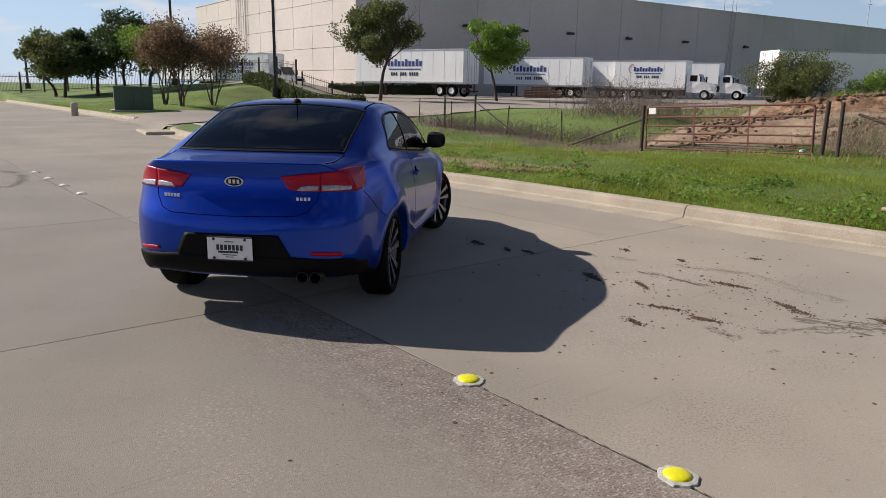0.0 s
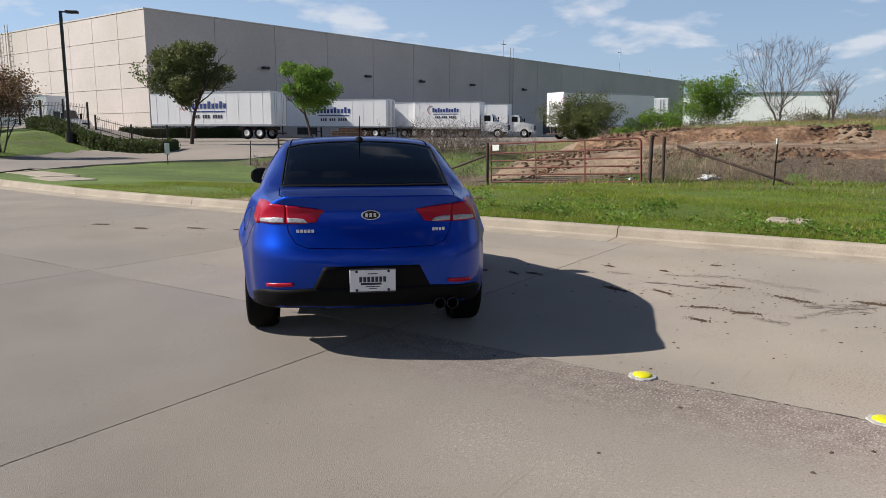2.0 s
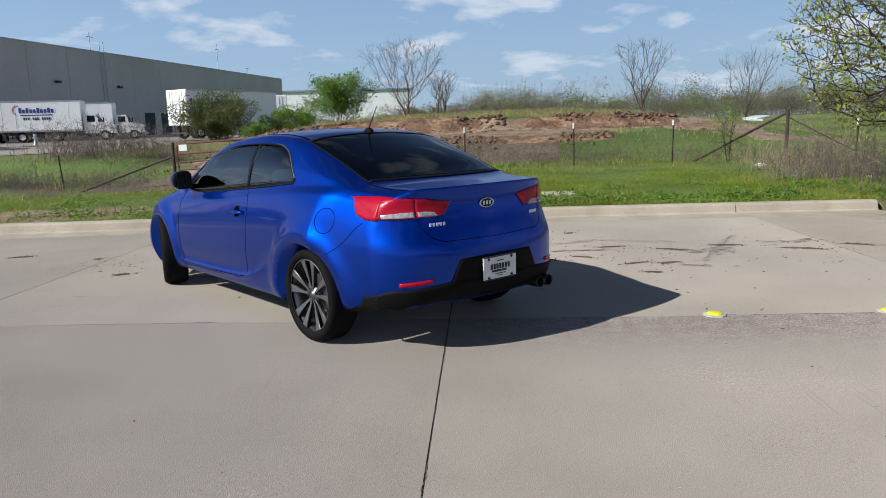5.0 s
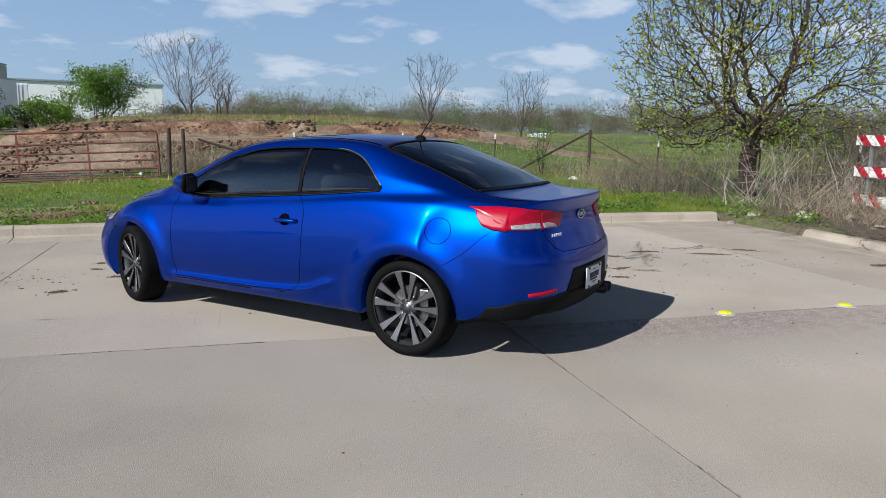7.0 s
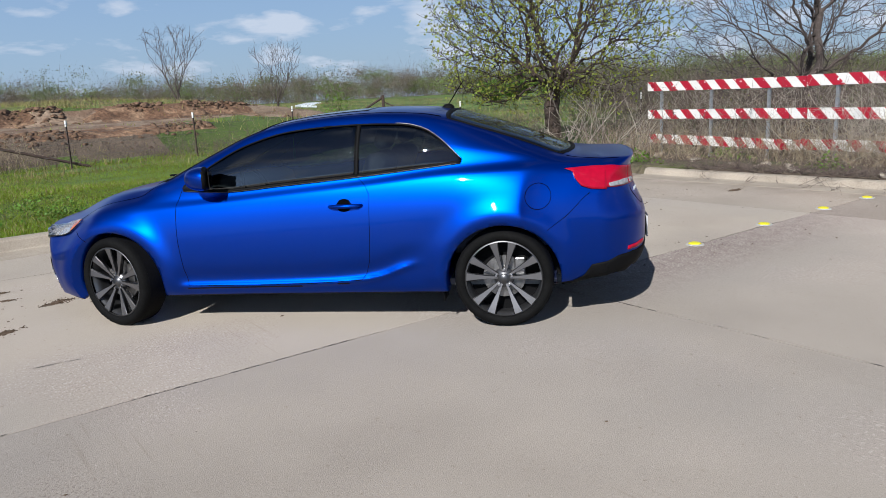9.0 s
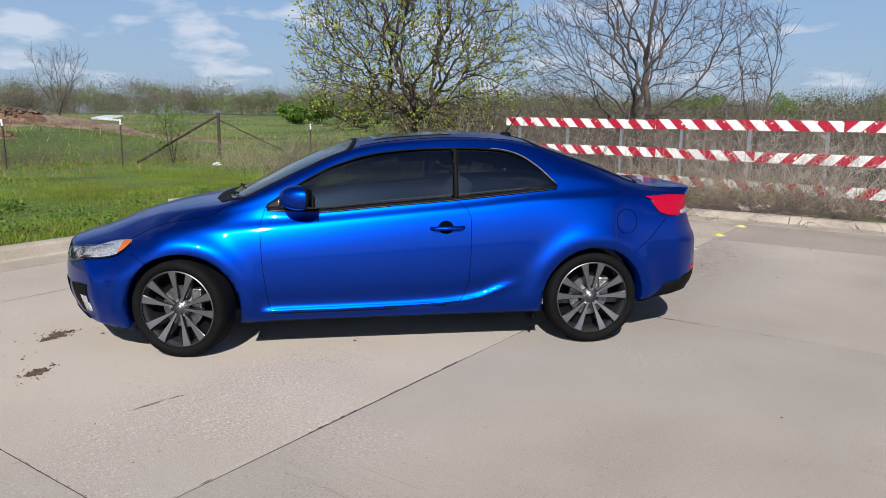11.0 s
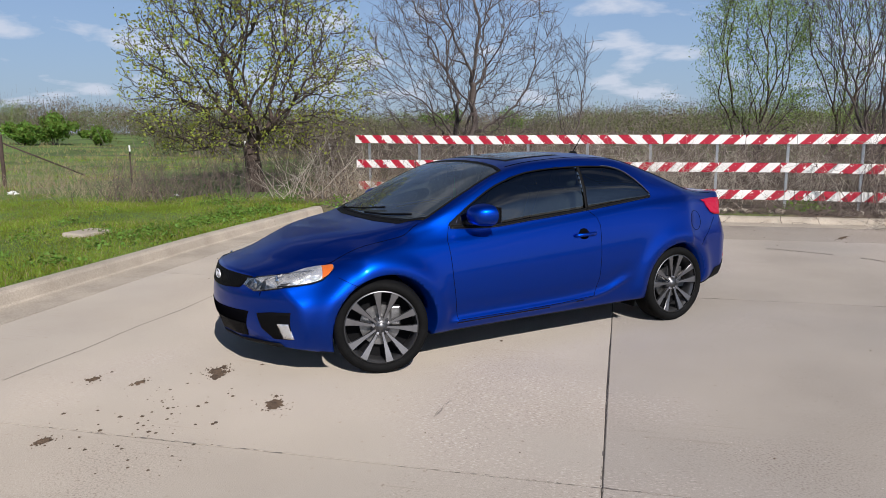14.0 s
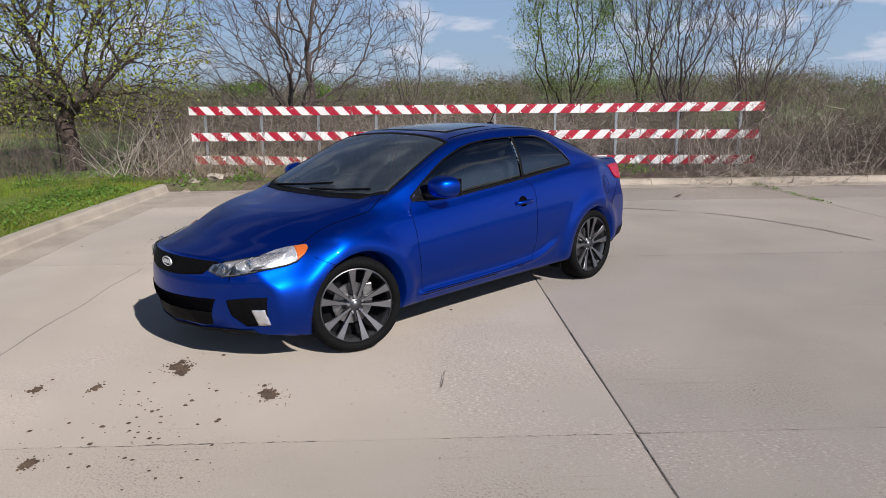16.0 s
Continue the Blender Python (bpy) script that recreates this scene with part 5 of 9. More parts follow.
# cabin
bm = bmesh.new()
bm_box(bm, (0, -0.35, 0.27), (1.45, 2.6, 0.04))
bm_box(bm, (0, -1.45, 0.72), (1.25, 0.5, 0.5), 0.05)
part("cabin_floor", bm, M_SEAT, car)
bm = bmesh.new()
bm_box(bm, (0, 0.70, 0.80), (1.40, 0.34, 0.26), 0.08)
part("dashboard", bm, M_DASH, car, "dark moulded dashboard", True)
for x in (-0.36, 0.36):
    bm = bmesh.new()
    bm_box(bm, (x, -0.05, 0.50), (0.50, 0.52, 0.18), 0.06)
    bm_box(bm, (0, 0, 0.28), (0.48, 0.15, 0.62), 0.06, Matrix.Translation((x, -0.30, 0.54)) @ Matrix.Rotation(radians(20), 4, "X"))
    bm_box(bm, (0, 0, 0.70), (0.26, 0.10, 0.18), 0.04, Matrix.Translation((x, -0.30, 0.54)) @ Matrix.Rotation(radians(18), 4, "X"))
    part("front_seat", bm, M_SEAT, car, "dark cloth bucket seat", True)
bm = bmesh.new()
bm_box(bm, (0, -0.98, 0.52), (1.2, 0.45, 0.2), 0.06)
bm_box(bm, (0, 0, 0.26), (1.2, 0.16, 0.52), 0.06, Matrix.Translation((0, -1.15, 0.56)) @ Matrix.Rotation(radians(24), 4, "X"))
part("rear_bench", bm, M_SEAT, car, "dark cloth rear bench", True)
bm = bmesh.new()
m = Matrix.Translation((-0.36, 0.44, 0.86)) @ Matrix.Rotation(radians(65), 4, "X")
for k in range(32):
    q0, q1 = 2 * math.pi * k / 32, 2 * math.pi * (k + 1) / 32
    bm_tube(bm, m @ Vector((0.18 * math.cos(q0), 0.18 * math.sin(q0), 0)), m @ Vector((0.18 * math.cos(q1), 0.18 * math.sin(q1), 0)), 0.014, n=6, caps=False)
for q in (0, 180, 270):
    bm_tube(bm, m @ Vector((0, 0, 0)), m @ Vector((0.18 * math.cos(radians(q)), 0.18 * math.sin(radians(q)), 0)), 0.02, 0.014, 6)
part("steering_wheel", bm, M_TRIM, car, smooth=True)
bm = bmesh.new()
bm_box(bm, (0, 0.30, 1.235), (0.22, 0.03, 0.065), 0.01)
bm_tube(bm, (0, 0.31, 1.25), (0, 0.33, 1.30), 0.01, n=6)
part("rear_view_mirror", bm, M_TRIM, car)
M_MINT = material("green_card", (0.03, 0.42, 0.16), rough=0.6, vary=0.1, scale=20, fine=0)
bm = bmesh.new()
bm_tube(bm, (0.02, 0.29, 1.20), (0.02, 0.29, 1.12), 0.002, n=4)
bm_box(bm, (0.02, 0.29, 1.075), (0.045, 0.006, 0.085), 0.002)
part("air_freshener", bm, M_MINT, car, "small green card hanging from the mirror")

# ---------------------------------------------------------------- street things
M_YELLOW = material("yellow_ceramic", (0.72, 0.68, 0.015), rough=0.35, vary=0.06, scale=20, fine=60)
M_GREY = material("grey_adhesive", (0.42, 0.42, 0.40), rough=0.8, vary=0.15, scale=20, fine=80)
M_GALV = material("galvanised_steel", (0.42, 0.44, 0.46), rough=0.45, metal=0.7, vary=0.15, scale=6, fine=40)
M_RUST = material("rusty_red_steel", (0.15, 0.042, 0.034), rough=0.75, vary=0.25, scale=4, fine=60, second=(0.10, 0.055, 0.035), second_cut=(0.5, 0.6), second_scale=5)
M_POST = material("dark_rusted_pipe", (0.055, 0.035, 0.028), rough=0.8, vary=0.3, scale=5, fine=50)
M_PALE = material("pale_paint", (0.72, 0.72, 0.70), rough=0.6, vary=0.12, scale=5, fine=40)
M_CLOD = material("dark_turned_earth", (0.14, 0.085, 0.052), rough=0.95, vary=0.3, scale=2, fine=12)
M_WIRE = material("fence_wire", (0.16, 0.15, 0.14), rough=0.6, metal=0.5, vary=0.2, scale=10, fine=0)


def road_stud(x, y, big, mat):
    e = empty("road_stud", Matrix.Translation((x, y, 0.001)), "round domed yellow ceramic road stud on a grey pad" if mat is M_YELLOW else "round worn white ceramic road stud", "road stud", "road studs")
    bm = bmesh.new()
    n = 26
    rg = random.Random(int(x * 100))
    ring = [rg.uniform(0.93, 1.12) for _ in range(n)]
    prof = [(1.0, 0.0), (0.97, 0.007), (0.80, 0.010), (0.0, 0.010)]
    rows = [[bm.verts.new((0.068 * f * ring[k] * math.cos(2 * math.pi * k / n) * big, 0.068 * f * ring[k] * math.sin(2 * math.pi * k / n) * big, z)) for k in range(n)] for f, z in prof[:3]]
    for a, b in zip(rows, rows[1:]):
        for k in range(n):
            bm.faces.new((a[k], a[(k + 1) % n], b[(k + 1) % n], b[k]))
    bm.faces.new(rows[-1])
    part("pad", bm, M_GREY, e, "grey adhesive pad")
    bm = bmesh.new()
    bm_lathe(bm, [(0.050 * big, 0.008), (0.049 * big, 0.013), (0.042 * big, 0.019), (0.028 * big, 0.0235), (0.012 * big, 0.0255), (0.0, 0.026)], 28, "Z")
    part("dome", bm, mat, e, "", True)
    return e


for x, y in ((1.540, -2.885), (2.442, -3.715), (3.32, -4.565), (4.02, -5.28)):
    road_stud(x, y, 1.15, M_YELLOW)
for k in range(4):
    road_stud(-4.3 - 0.72 * k, 2.75 + 0.68 * k, 1.15, M_PALE)


# mud clods, stains and grit on the slabs
def mud(x, y, w, h, turn, seed):
    """A thin ragged dark crust with small crumbs on it and scattered round it."""
    rg = random.Random(seed)
    bm = bmesh.new()
    c, s = math.cos(turn), math.sin(turn)

    def at(px, py, z):
        return bm.verts.new((x + c * px - s * py, y + s * px + c * py, z))

    for k in range(5):
        ox, oy, f = rg.gauss(0, w * 0.35), rg.gauss(0, h * 0.35), rg.uniform(0.35, 0.8)
        mid = at(ox, oy, 0.0035 + 0.0002 * k)
        ring = []
        for q in range(22):
            a = 2 * math.pi * q / 22
            r = f * (0.75 + 0.5 * noise.noise(Vector((2.2 * math.cos(a) + seed, 2.2 * math.sin(a), k * 3.1)))) * rg.uniform(0.8, 1.2)
            ring.append(at(ox + w * r * math.cos(a), oy + h * r * math.sin(a), 0.0012 + 0.0002 * k))
        for q in range(22):
            bm.faces.new((ring[q], ring[(q + 1) % 22], mid))
    for k in range(int(50 + 420 * w)):
        core = rg.random() < 0.6
        px, py = rg.gauss(0, w * (0.42 if core else 0.8)), rg.gauss(0, h * (0.42 if core else 1.1))
        r = rg.uniform(0.003, 0.012) * (1.25 if core else 0.7)
        a0 = rg.uniform(0, 6.28)
        ring = [at(px + r * rg.uniform(0.6, 1.4) * math.cos(a0 + q * 1.257), py + r * rg.uniform(0.5, 1.2) * math.sin(a0 + q * 1.257), 0.001) for q in range(5)]
        top = at(px, py, 0.003 + r * rg.uniform(0.3, 0.8))
        for q in range(5):
            bm.faces.new((ring[q], ring[(q + 1) % 5], top))
    tagged(part("mud_patch", bm, M_MUD, None), "dark dried crust of mud on the concrete", "mud", kind="stuff")


def track(pts, wide, dense, seed, mat, label):
    """A tyre's muddy print: broken bars of tread left along a bending line."""
    rg = random.Random(seed)
    bm = bmesh.new()
    P = [Vector((*p, 0)) for p in pts]
    n = 0
    for i in range(len(P) - 1):
        p0, p1, p2, p3 = P[max(i - 1, 0)], P[i], P[i + 1], P[min(i + 2, len(P) - 1)]
        steps = max(2, int((p2 - p1).length * dense))
        for k in range(steps):
            f = (k + rg.random()) / steps
            p = 0.5 * (2 * p1 + (p2 - p0) * f + (2 * p0 - 5 * p1 + 4 * p2 - p3) * f * f + (3 * p1 - p0 - 3 * p2 + p3) * f ** 3)
            d = (p2 - p1).normalized()
            if noise.noise(Vector((p.x * 2.2, p.y * 2.2, seed))) < -0.22:
                continue
            side = Vector((-d.y, d.x, 0))
            o = rg.gauss(0, wide * 0.38)
            lng, hw = rg.uniform(0.006, 0.032), rg.uniform(0.003, 0.007)
            a = rg.gauss(0.0, 0.35)
            e = (d * math.cos(a) + side * math.sin(a)) * lng
            g = (side * math.cos(a) - d * math.sin(a)) * hw
            z = Vector((0, 0, 0.0012 + 0.0001 * (n % 12)))
            c = p + side * o + z
            vs = [bm.verts.new(c + e * q * rg.uniform(0.7, 1.2) + g * r * rg.uniform(0.5, 1.2)) for q, r in ((-1, 0), (-0.5, -1), (0.5, -1), (1, 0), (0.5, 1), (-0.5, 1))]
            bm.faces.new(vs)
            n += 1
    tagged(part("tyre_mark", bm, mat, None), label, "stain", kind="stuff")


def smear(x, y, w, h, turn, seed):
    """Streaks of thin dark rubber and mud lying side by side."""
    rg = random.Random(seed)
    bm = bmesh.new()
    bend = rg.uniform(-0.5, 0.5)
    for k in range(22):
        off, s0 = rg.gauss(0, h * 0.55), rg.uniform(-0.9, 0.5) * w
        ln, hw = rg.uniform(0.12, 0.55) * w, rg.uniform(0.08, 0.3) * h * 0.6
        rows = []
        for i in range(6):
            f = i / 5
            q = s0 + ln * f
            a = turn + bend * q
            px, py = q * math.cos(a) - off * math.sin(a), q * math.sin(a) + off * math.cos(a)
            ww = hw * math.sin(math.pi * min(0.97, max(0.03, f))) * rg.uniform(0.6, 1.3)
            rows.append([bm.verts.new((x + px - o * ww * math.sin(a), y + py + o * ww * math.cos(a), 0.0015 + 0.0001 * (k % 8))) for o in (-1, 1)])
        for p, q in zip(rows, rows[1:]):
            bm.faces.new((p[0], q[0], q[1], p[1]))
    tagged(part("tyre_mark", bm, M_STAIN, None), "dark smeared tyre mark on the concrete", "stain", kind="stuff")


rg = random.Random(4)
MUD = [(1.30, 0.60, 0.13, 0.05), (1.62, 0.35, 0.08, 0.025), (1.82, 0.28, 0.09, 0.03), (2.35, -0.55, 0.17, 0.04), (2.72, -0.75, 0.14, 0.03), (2.55, -1.73, 0.09, 0.035), (2.78, -1.35, 0.15, 0.035), (3.02, -1.58, 0.12, 0.03),
       (3.4, -0.6, 0.16, 0.05), (3.7, -1.2, 0.22, 0.05), (4.3, -1.5, 0.2, 0.06), (4.6, -2.2, 0.26, 0.05), (5.2, -2.5, 0.2, 0.05), (2.75, 0.55, 0.06, 0.03), (3.2, 0.2, 0.05, 0.02), (3.9, 0.4, 0.06, 0.03),
       (-0.24, 2.26, 0.12, 0.07), (-1.0, 2.115, 0.10, 0.055), (0.02, 3.0, 0.05, 0.03), (-0.9, 3.3, 0.05, 0.03), (-0.2, 2.75, 0.05, 0.02), (-3.0, 4.6, 0.14, 0.06), (-2.2, 4.5, 0.18, 0.06), (-3.7, 5.2, 0.16, 0.06), (-1.5, 4.2, 0.14, 0.05),
       (-4.6, 0.9, 0.13, 0.06), (5.0, -4.0, 0.16, 0.06), (5.7, -4.4, 0.22, 0.05), (6.2, -5.2, 0.2, 0.05), (4.1, -6.4, 0.2, 0.07), (2.8, -7.6, 0.24, 0.05), (1.2, -7.0, 0.2, 0.03)]
for k, (x, y, w, h) in enumerate(MUD):
    mud(x, y, w, h, rg.uniform(-0.9, 0.2) - 0.5, k + 1)
for k, (x, y, w, h, a) in enumerate([(3.9, -1.5, 0.34, 0.12, -0.35), (3.0, -0.5, 0.4, 0.07, -0.7), (4.9, -1.9, 0.5, 0.10, -0.5), (-5.9, 2.2, 0.5, 0.12, 0.8), (-6.6, 2.9, 0.45, 0.12, 1.4),
                                     (-1.55, 1.3, 0.18, 0.012, -0.9), (-0.4, 0.9, 0.10, 0.02, 0.4)]):
    smear(x, y, w, h, a, k + 60)
# spalled edges of the joints, one lot of small dark breaks
def spalls(lines, seed):
    rj = random.Random(seed)
    bm = bmesh.new()
    for (u0, v0), (u1, v1), n in lines:
        for _ in range(n):
            f = rj.random()
            if math.sin(f * 31.0 + u0) + 0.6 * math.sin(f * 77.0 + v0) < rj.uniform(-1.0, 1.2):
                continue
            ln, wd, side = rj.uniform(0.006, 0.03), rj.uniform(0.0012, 0.0042), rj.choice((-1, 1)) * rj.uniform(0.002, 0.006)
            du, dv = (1, 0) if abs(u1 - u0) > abs(v1 - v0) else (0, 1)
            a, b = u0 + (u1 - u0) * f + dv * side, v0 + (v1 - v0) * f + du * side
            vs = []
            for k in range(6):
                q = k * math.pi / 3
                p, w = ln * math.cos(q) * rj.uniform(0.6, 1.2), wd * math.sin(q) * rj.uniform(0.5, 1.4)
                vs.append(bm.verts.new((*xy(a + du * p + dv * w, b + dv * p + du * w), 0.0014)))
            bm.faces.new(vs)
    tagged(part("joint_spalls", bm, M_STAIN, None), "small crumbled breaks along the slab joints", "concrete wear", kind="stuff")


spalls([((-7.0, -1.035), (5.2, -1.035), 900), ((1.205, -6.1), (1.205, 3.9), 420), ((-2.77, -6.1), (-2.77, 3.8), 420), ((5.24, -6.1), (5.24, 4.0), 300), ((-6.8, -1.0), (-6.8, 3.7), 160)], 17)
# a fine crack across one slab
bm = bmesh.new()
rows = []
for k in range(41):
    a = -2.2 + 3.2 * k / 40
    b = 2.73 + 0.012 * math.sin(a * 5.3) + rg.uniform(-0.004, 0.004)
    rows.append([bm.verts.new((*xy(a, b + o), 0.0012)) for o in (-0.003, 0.003)])
for p, q in zip(rows, rows[1:]):
    bm.faces.new((p[0], q[0], q[1], p[1]))
tagged(part("crack", bm, M_JOINT, None), "fine dark crack across the concrete street", "crack", kind="stuff")
TRACK = "curved muddy tyre print on the concrete"
track([(2.6, 0.2), (3.2, -0.04), (3.7, -0.22), (3.9, -0.65), (4.15, -0.95), (4.26, -1.25), (4.14, -1.55), (3.77, -1.73), (3.48, -1.68)], 0.12, 120, 1, M_FAINT, TRACK)
track([(2.55, -1.58), (2.81, -1.67), (3.04, -1.81), (3.3, -2.14)], 0.08, 200, 2, M_FAINT, TRACK)
track([(3.3, -1.78), (3.81, -1.61), (4.3, -1.43), (5.0, -1.2)], 0.06, 110, 3, M_FAINT, "faint smeared streak of mud on the concrete")
track([(1.15, -5.23), (0.43, -5.49), (-0.35, -5.56), (-1.34, -5.31), (-2.16, -4.91)], 0.05, 200, 4, M_FAINT, TRACK)
track([(-7.4, 4.9), (-6.77, 4.69), (-6.14, 4.05), (-5.72, 3.31), (-5.75, 3.05), (-6.3, 2.7)], 0.12, 420, 5, M_STAIN, TRACK)
# scattered grit, one loose lot
gvs, gfs = [], []
spots = [(2.9, -1.0, 1.1, 170), (4.2, -2.0, 1.3, 150), (-0.9, 2.7, 0.55, 110), (3.2, 0.6, 1.3, 80), (-2.8, 5.2, 1.6, 90), (0, -1.5, 5.0, 40), (-2, 1, 3.5, 45), (4.5, -5.2, 2.2, 200), (1.5, -7.0, 2.0, 120), (1.5, -3.0, 0.5, 40)]
for cx, cy, r, n in spots:
    for _ in range(n):
        x, y, s = rg.gauss(cx, r * 0.6), rg.gauss(cy, r * 0.6), rg.choice([0.003, 0.004, 0.005, 0.006, 0.008, 0.011, 0.016])
        if uv(x, y)[1] > kerb_v(uv(x, y)[0]) - 0.1 or uv(x, y)[0] > END_U - 0.1:
            continue
        b = len(gvs)
        a = rg.uniform(0, 6.28)
        for k in range(5):
            gvs.append((x + s * math.cos(a + k * 1.257) * rg.uniform(0.5, 1.3), y + s * math.sin(a + k * 1.257) * rg.uniform(0.5, 1.3), 0.001))
        gvs.append((x, y, 0.001 + s * 0.45))
        gfs += [(b + k, b + (k + 1) % 5, b + 5) for k in range(5)]
tagged(array_ob("grit", np.array(gvs), np.array(gfs), M_MUD), "small brown crumbs of mud and grit on the concrete", "grit", kind="stuff")



# ---------------------------------------------------------------- barrier across the closed end
def stripe_material(name, lean):
    m = material(name, (0.78, 0.77, 0.74), rough=0.55, vary=0.05, scale=3, fine=40)
    t = m.node_tree
    b = t.nodes["Principled BSDF"]
    white = b.inputs["Base Color"].links[0].from_socket
    tc = t.nodes.new("ShaderNodeTexCoord")
    sp = t.nodes.new("ShaderNodeSeparateXYZ")
    t.links.new(tc.outputs["Object"], sp.inputs[0])

    def math_node(op, a, c):
        n = t.nodes.new("ShaderNodeMath")
        n.operation = op
        for i, q in enumerate((a, c)):
            if isinstance(q, (int, float)):
                n.inputs[i].default_value = q
            else:
                t.links.new(q, n.inputs[i])
        return n.outputs[0]

    k = math_node("MULTIPLY", sp.outputs["Z"], lean)
    k = math_node("ADD", sp.outputs["X"], k)
    k = math_node("DIVIDE", k, 0.43)
    k = math_node("FRACT", math_node("ADD", k, 100.0), 0)
    k = math_node("LESS_THAN", k, 0.5)
    n = t.nodes.new("ShaderNodeTexNoise")
    n.inputs["Scale"].default_value = 14.0
    n.inputs["Detail"].default_value = 8.0
    t.links.new(tc.outputs["Object"], n.inputs["Vector"])
    worn = math_node("GREATER_THAN", n.outputs["Fac"], 0.36)
    k = math_node("MULTIPLY", k, worn)
    mx = t.nodes.new("ShaderNodeMix")
    mx.data_type = "RGBA"
    t.links.new(k, mx.inputs["Factor"])
    t.links.new(white, mx.inputs[6])
    mx.inputs[7].default_value = (0.40, 0.010, 0.032, 1)
    t.links.new(mx.outputs[2], b.inputs["Base Color"])
    return m


M_STRIPE_A, M_STRIPE_B = stripe_material("striped_board_left", 1.0), stripe_material("striped_board_right", -1.0)
BAR_L, BAR_R = Vector((11.09, -3.54, 0)), Vector((1.64, -11.46, 0))
bar_dir = (BAR_R - BAR_L).normalized()
bar_len = (BAR_R - BAR_L).length
bar_nrm = Vector((bar_dir.y, -bar_dir.x, 0))
barrier = empty("road_barrier", Matrix.Identity(4), "long road-end barrier of red and white striped boards on steel posts", "barrier")


def bar_at(s, out, z):
    return BAR_L + bar_dir * s + bar_nrm * out + Vector((0, 0, z))


bowed = curve([(0, 0.0), (bar_len * 0.45, 0.28), (bar_len, 0.0)])
for row, zc in enumerate((1.385, 0.83, 0.30)):
    cuts = ((0.0, 3.66, 7.0, 8.55, bar_len + 0.02), (0.02, 3.7, 5.6, 9.2, bar_len - 0.06), (0.06, 3.6, 7.1, 9.3, bar_len - 0.10))[row]
    for a, b in zip(cuts, cuts[1:]):
        lean = M_STRIPE_A if b <= 7.2 else M_STRIPE_B
        bm = bmesh.new()
        bm_box(bm, (0, 0, 0), (b - a - 0.012, 0.028, 0.185), 0.004)
        ob = part("board", bm, lean, barrier)
        p, q = bar_at(a, bowed(a) * 0.3, zc), bar_at(b, bowed(b) * 0.3, zc)
        mid = (p + q) / 2 + bar_nrm * (0.0 if (int(a) % 2) else 0.006)
        d = (q - p).normalized()
        tilt = (random.Random(int(a * 10) + row).uniform(-0.006, 0.010))
        ob.matrix_basis = Matrix.Translation(mid) @ Matrix.Rotation(math.atan2(d.y, d.x), 4, "Z") @ Matrix.Rotation(tilt, 4, "Y")
for k in range(10):
    s = 0.35 + k * (bar_len - 0.8) / 9.0
    bm = bmesh.new()
    z0 = surface(*bar_at(s, 0, 0).xy) - 0.05
    bm_box(bm, (0, 0, (1.42 + z0) / 2), (0.05, 0.05, 1.42 - z0), 0.004)
    for h in np.arange(z0 + 0.08, 1.4, 0.05):
        bm_box(bm, (0, -0.026, h), (0.014, 0.004, 0.014))
    ob = part("post", bm, M_GALV, barrier)
    ob.matrix_basis = Matrix.Translation(bar_at(s, bowed(s) * 0.3 - 0.045, 0)) @ Matrix.Rotation(math.atan2(bar_dir.y, bar_dir.x), 4, "Z")

# ---------------------------------------------------------------- farm gate and wire fence
GATE_L, GATE_R = Vector((5.22, 17.25, 0)), Vector((9.0, 13.15, 0))
fence_dir = (GATE_R - GATE_L).normalized()


def ground_at(p):
    return Vector((p.x, p.y, surface(p.x, p.y)))


def pipe_post(p, h, r, label, lean=0.0, name="fence_post", mat=None):
    g = ground_at(p)
    bm = bmesh.new()
    bm_tube(bm, g + Vector((0, 0, -0.1)), g + Vector((lean, lean * 0.4, h)), r, r * 0.95, 10)
    return tagged(part(name, bm, mat or M_POST, None), label, "fence post", "fence posts")


pipe_post(GATE_L, 1.42, 0.055, "stout dark rusted pipe post carrying the gate")
pipe_post(GATE_R + fence_dir * 0.12, 1.37, 0.058, "stout dark rusted pipe post carrying the gate", 0.03)
pipe_post(GATE_R + fence_dir * 0.52, 1.33, 0.05, "dark rusted pipe brace post beside the gate", -0.02)


def farm_gate():
    gl, gr = GATE_L + fence_dir * 0.18, GATE_R - fence_dir * 0.12
    z0 = surface(gl.x, gl.y) + 0.08
    e = empty("farm_gate", Matrix.Translation((gl.x, gl.y, z0)), "closed rusty red tubular steel farm gate", "gate")
    w = (gr - gl).length
    e.matrix_basis = Matrix.Translation((gl.x, gl.y, z0)) @ Matrix.Rotation(math.atan2(fence_dir.y, fence_dir.x), 4, "Z") @ Matrix.Rotation(-0.045, 4, "Y")
    h = 1.28
    bm = bmesh.new()
    bm_path(bm, [(0, 0, 0), (0, 0, h - 0.12), (0.035, 0, h - 0.035), (0.12, 0, h), (w - 0.12, 0, h), (w - 0.035, 0, h - 0.035), (w, 0, h - 0.12), (w, 0, 0)], 0.030, 10)
    part("gate_frame", bm, M_RUST, e)
    for z in (0.02, 0.255, 0.48, 0.715, 0.97):
        bm = bmesh.new()
        bm_tube(bm, (0, 0, z), (w, 0, z), 0.025, n=10)
        part("rail", bm, M_RUST, e)
    for f in (0.33, 0.66):
        bm = bmesh.new()
        bm_box(bm, (w * f, -0.022, h / 2), (0.045, 0.012, h - 0.04))
        part("strut", bm, M_RUST, e)
    bm = bmesh.new()
    bm_box(bm, (0.22, -0.03, h - 0.12), (0.26, 0.006, 0.19), 0.002)
    part("sign", bm, M_PALE, e, "blank white plate sign")


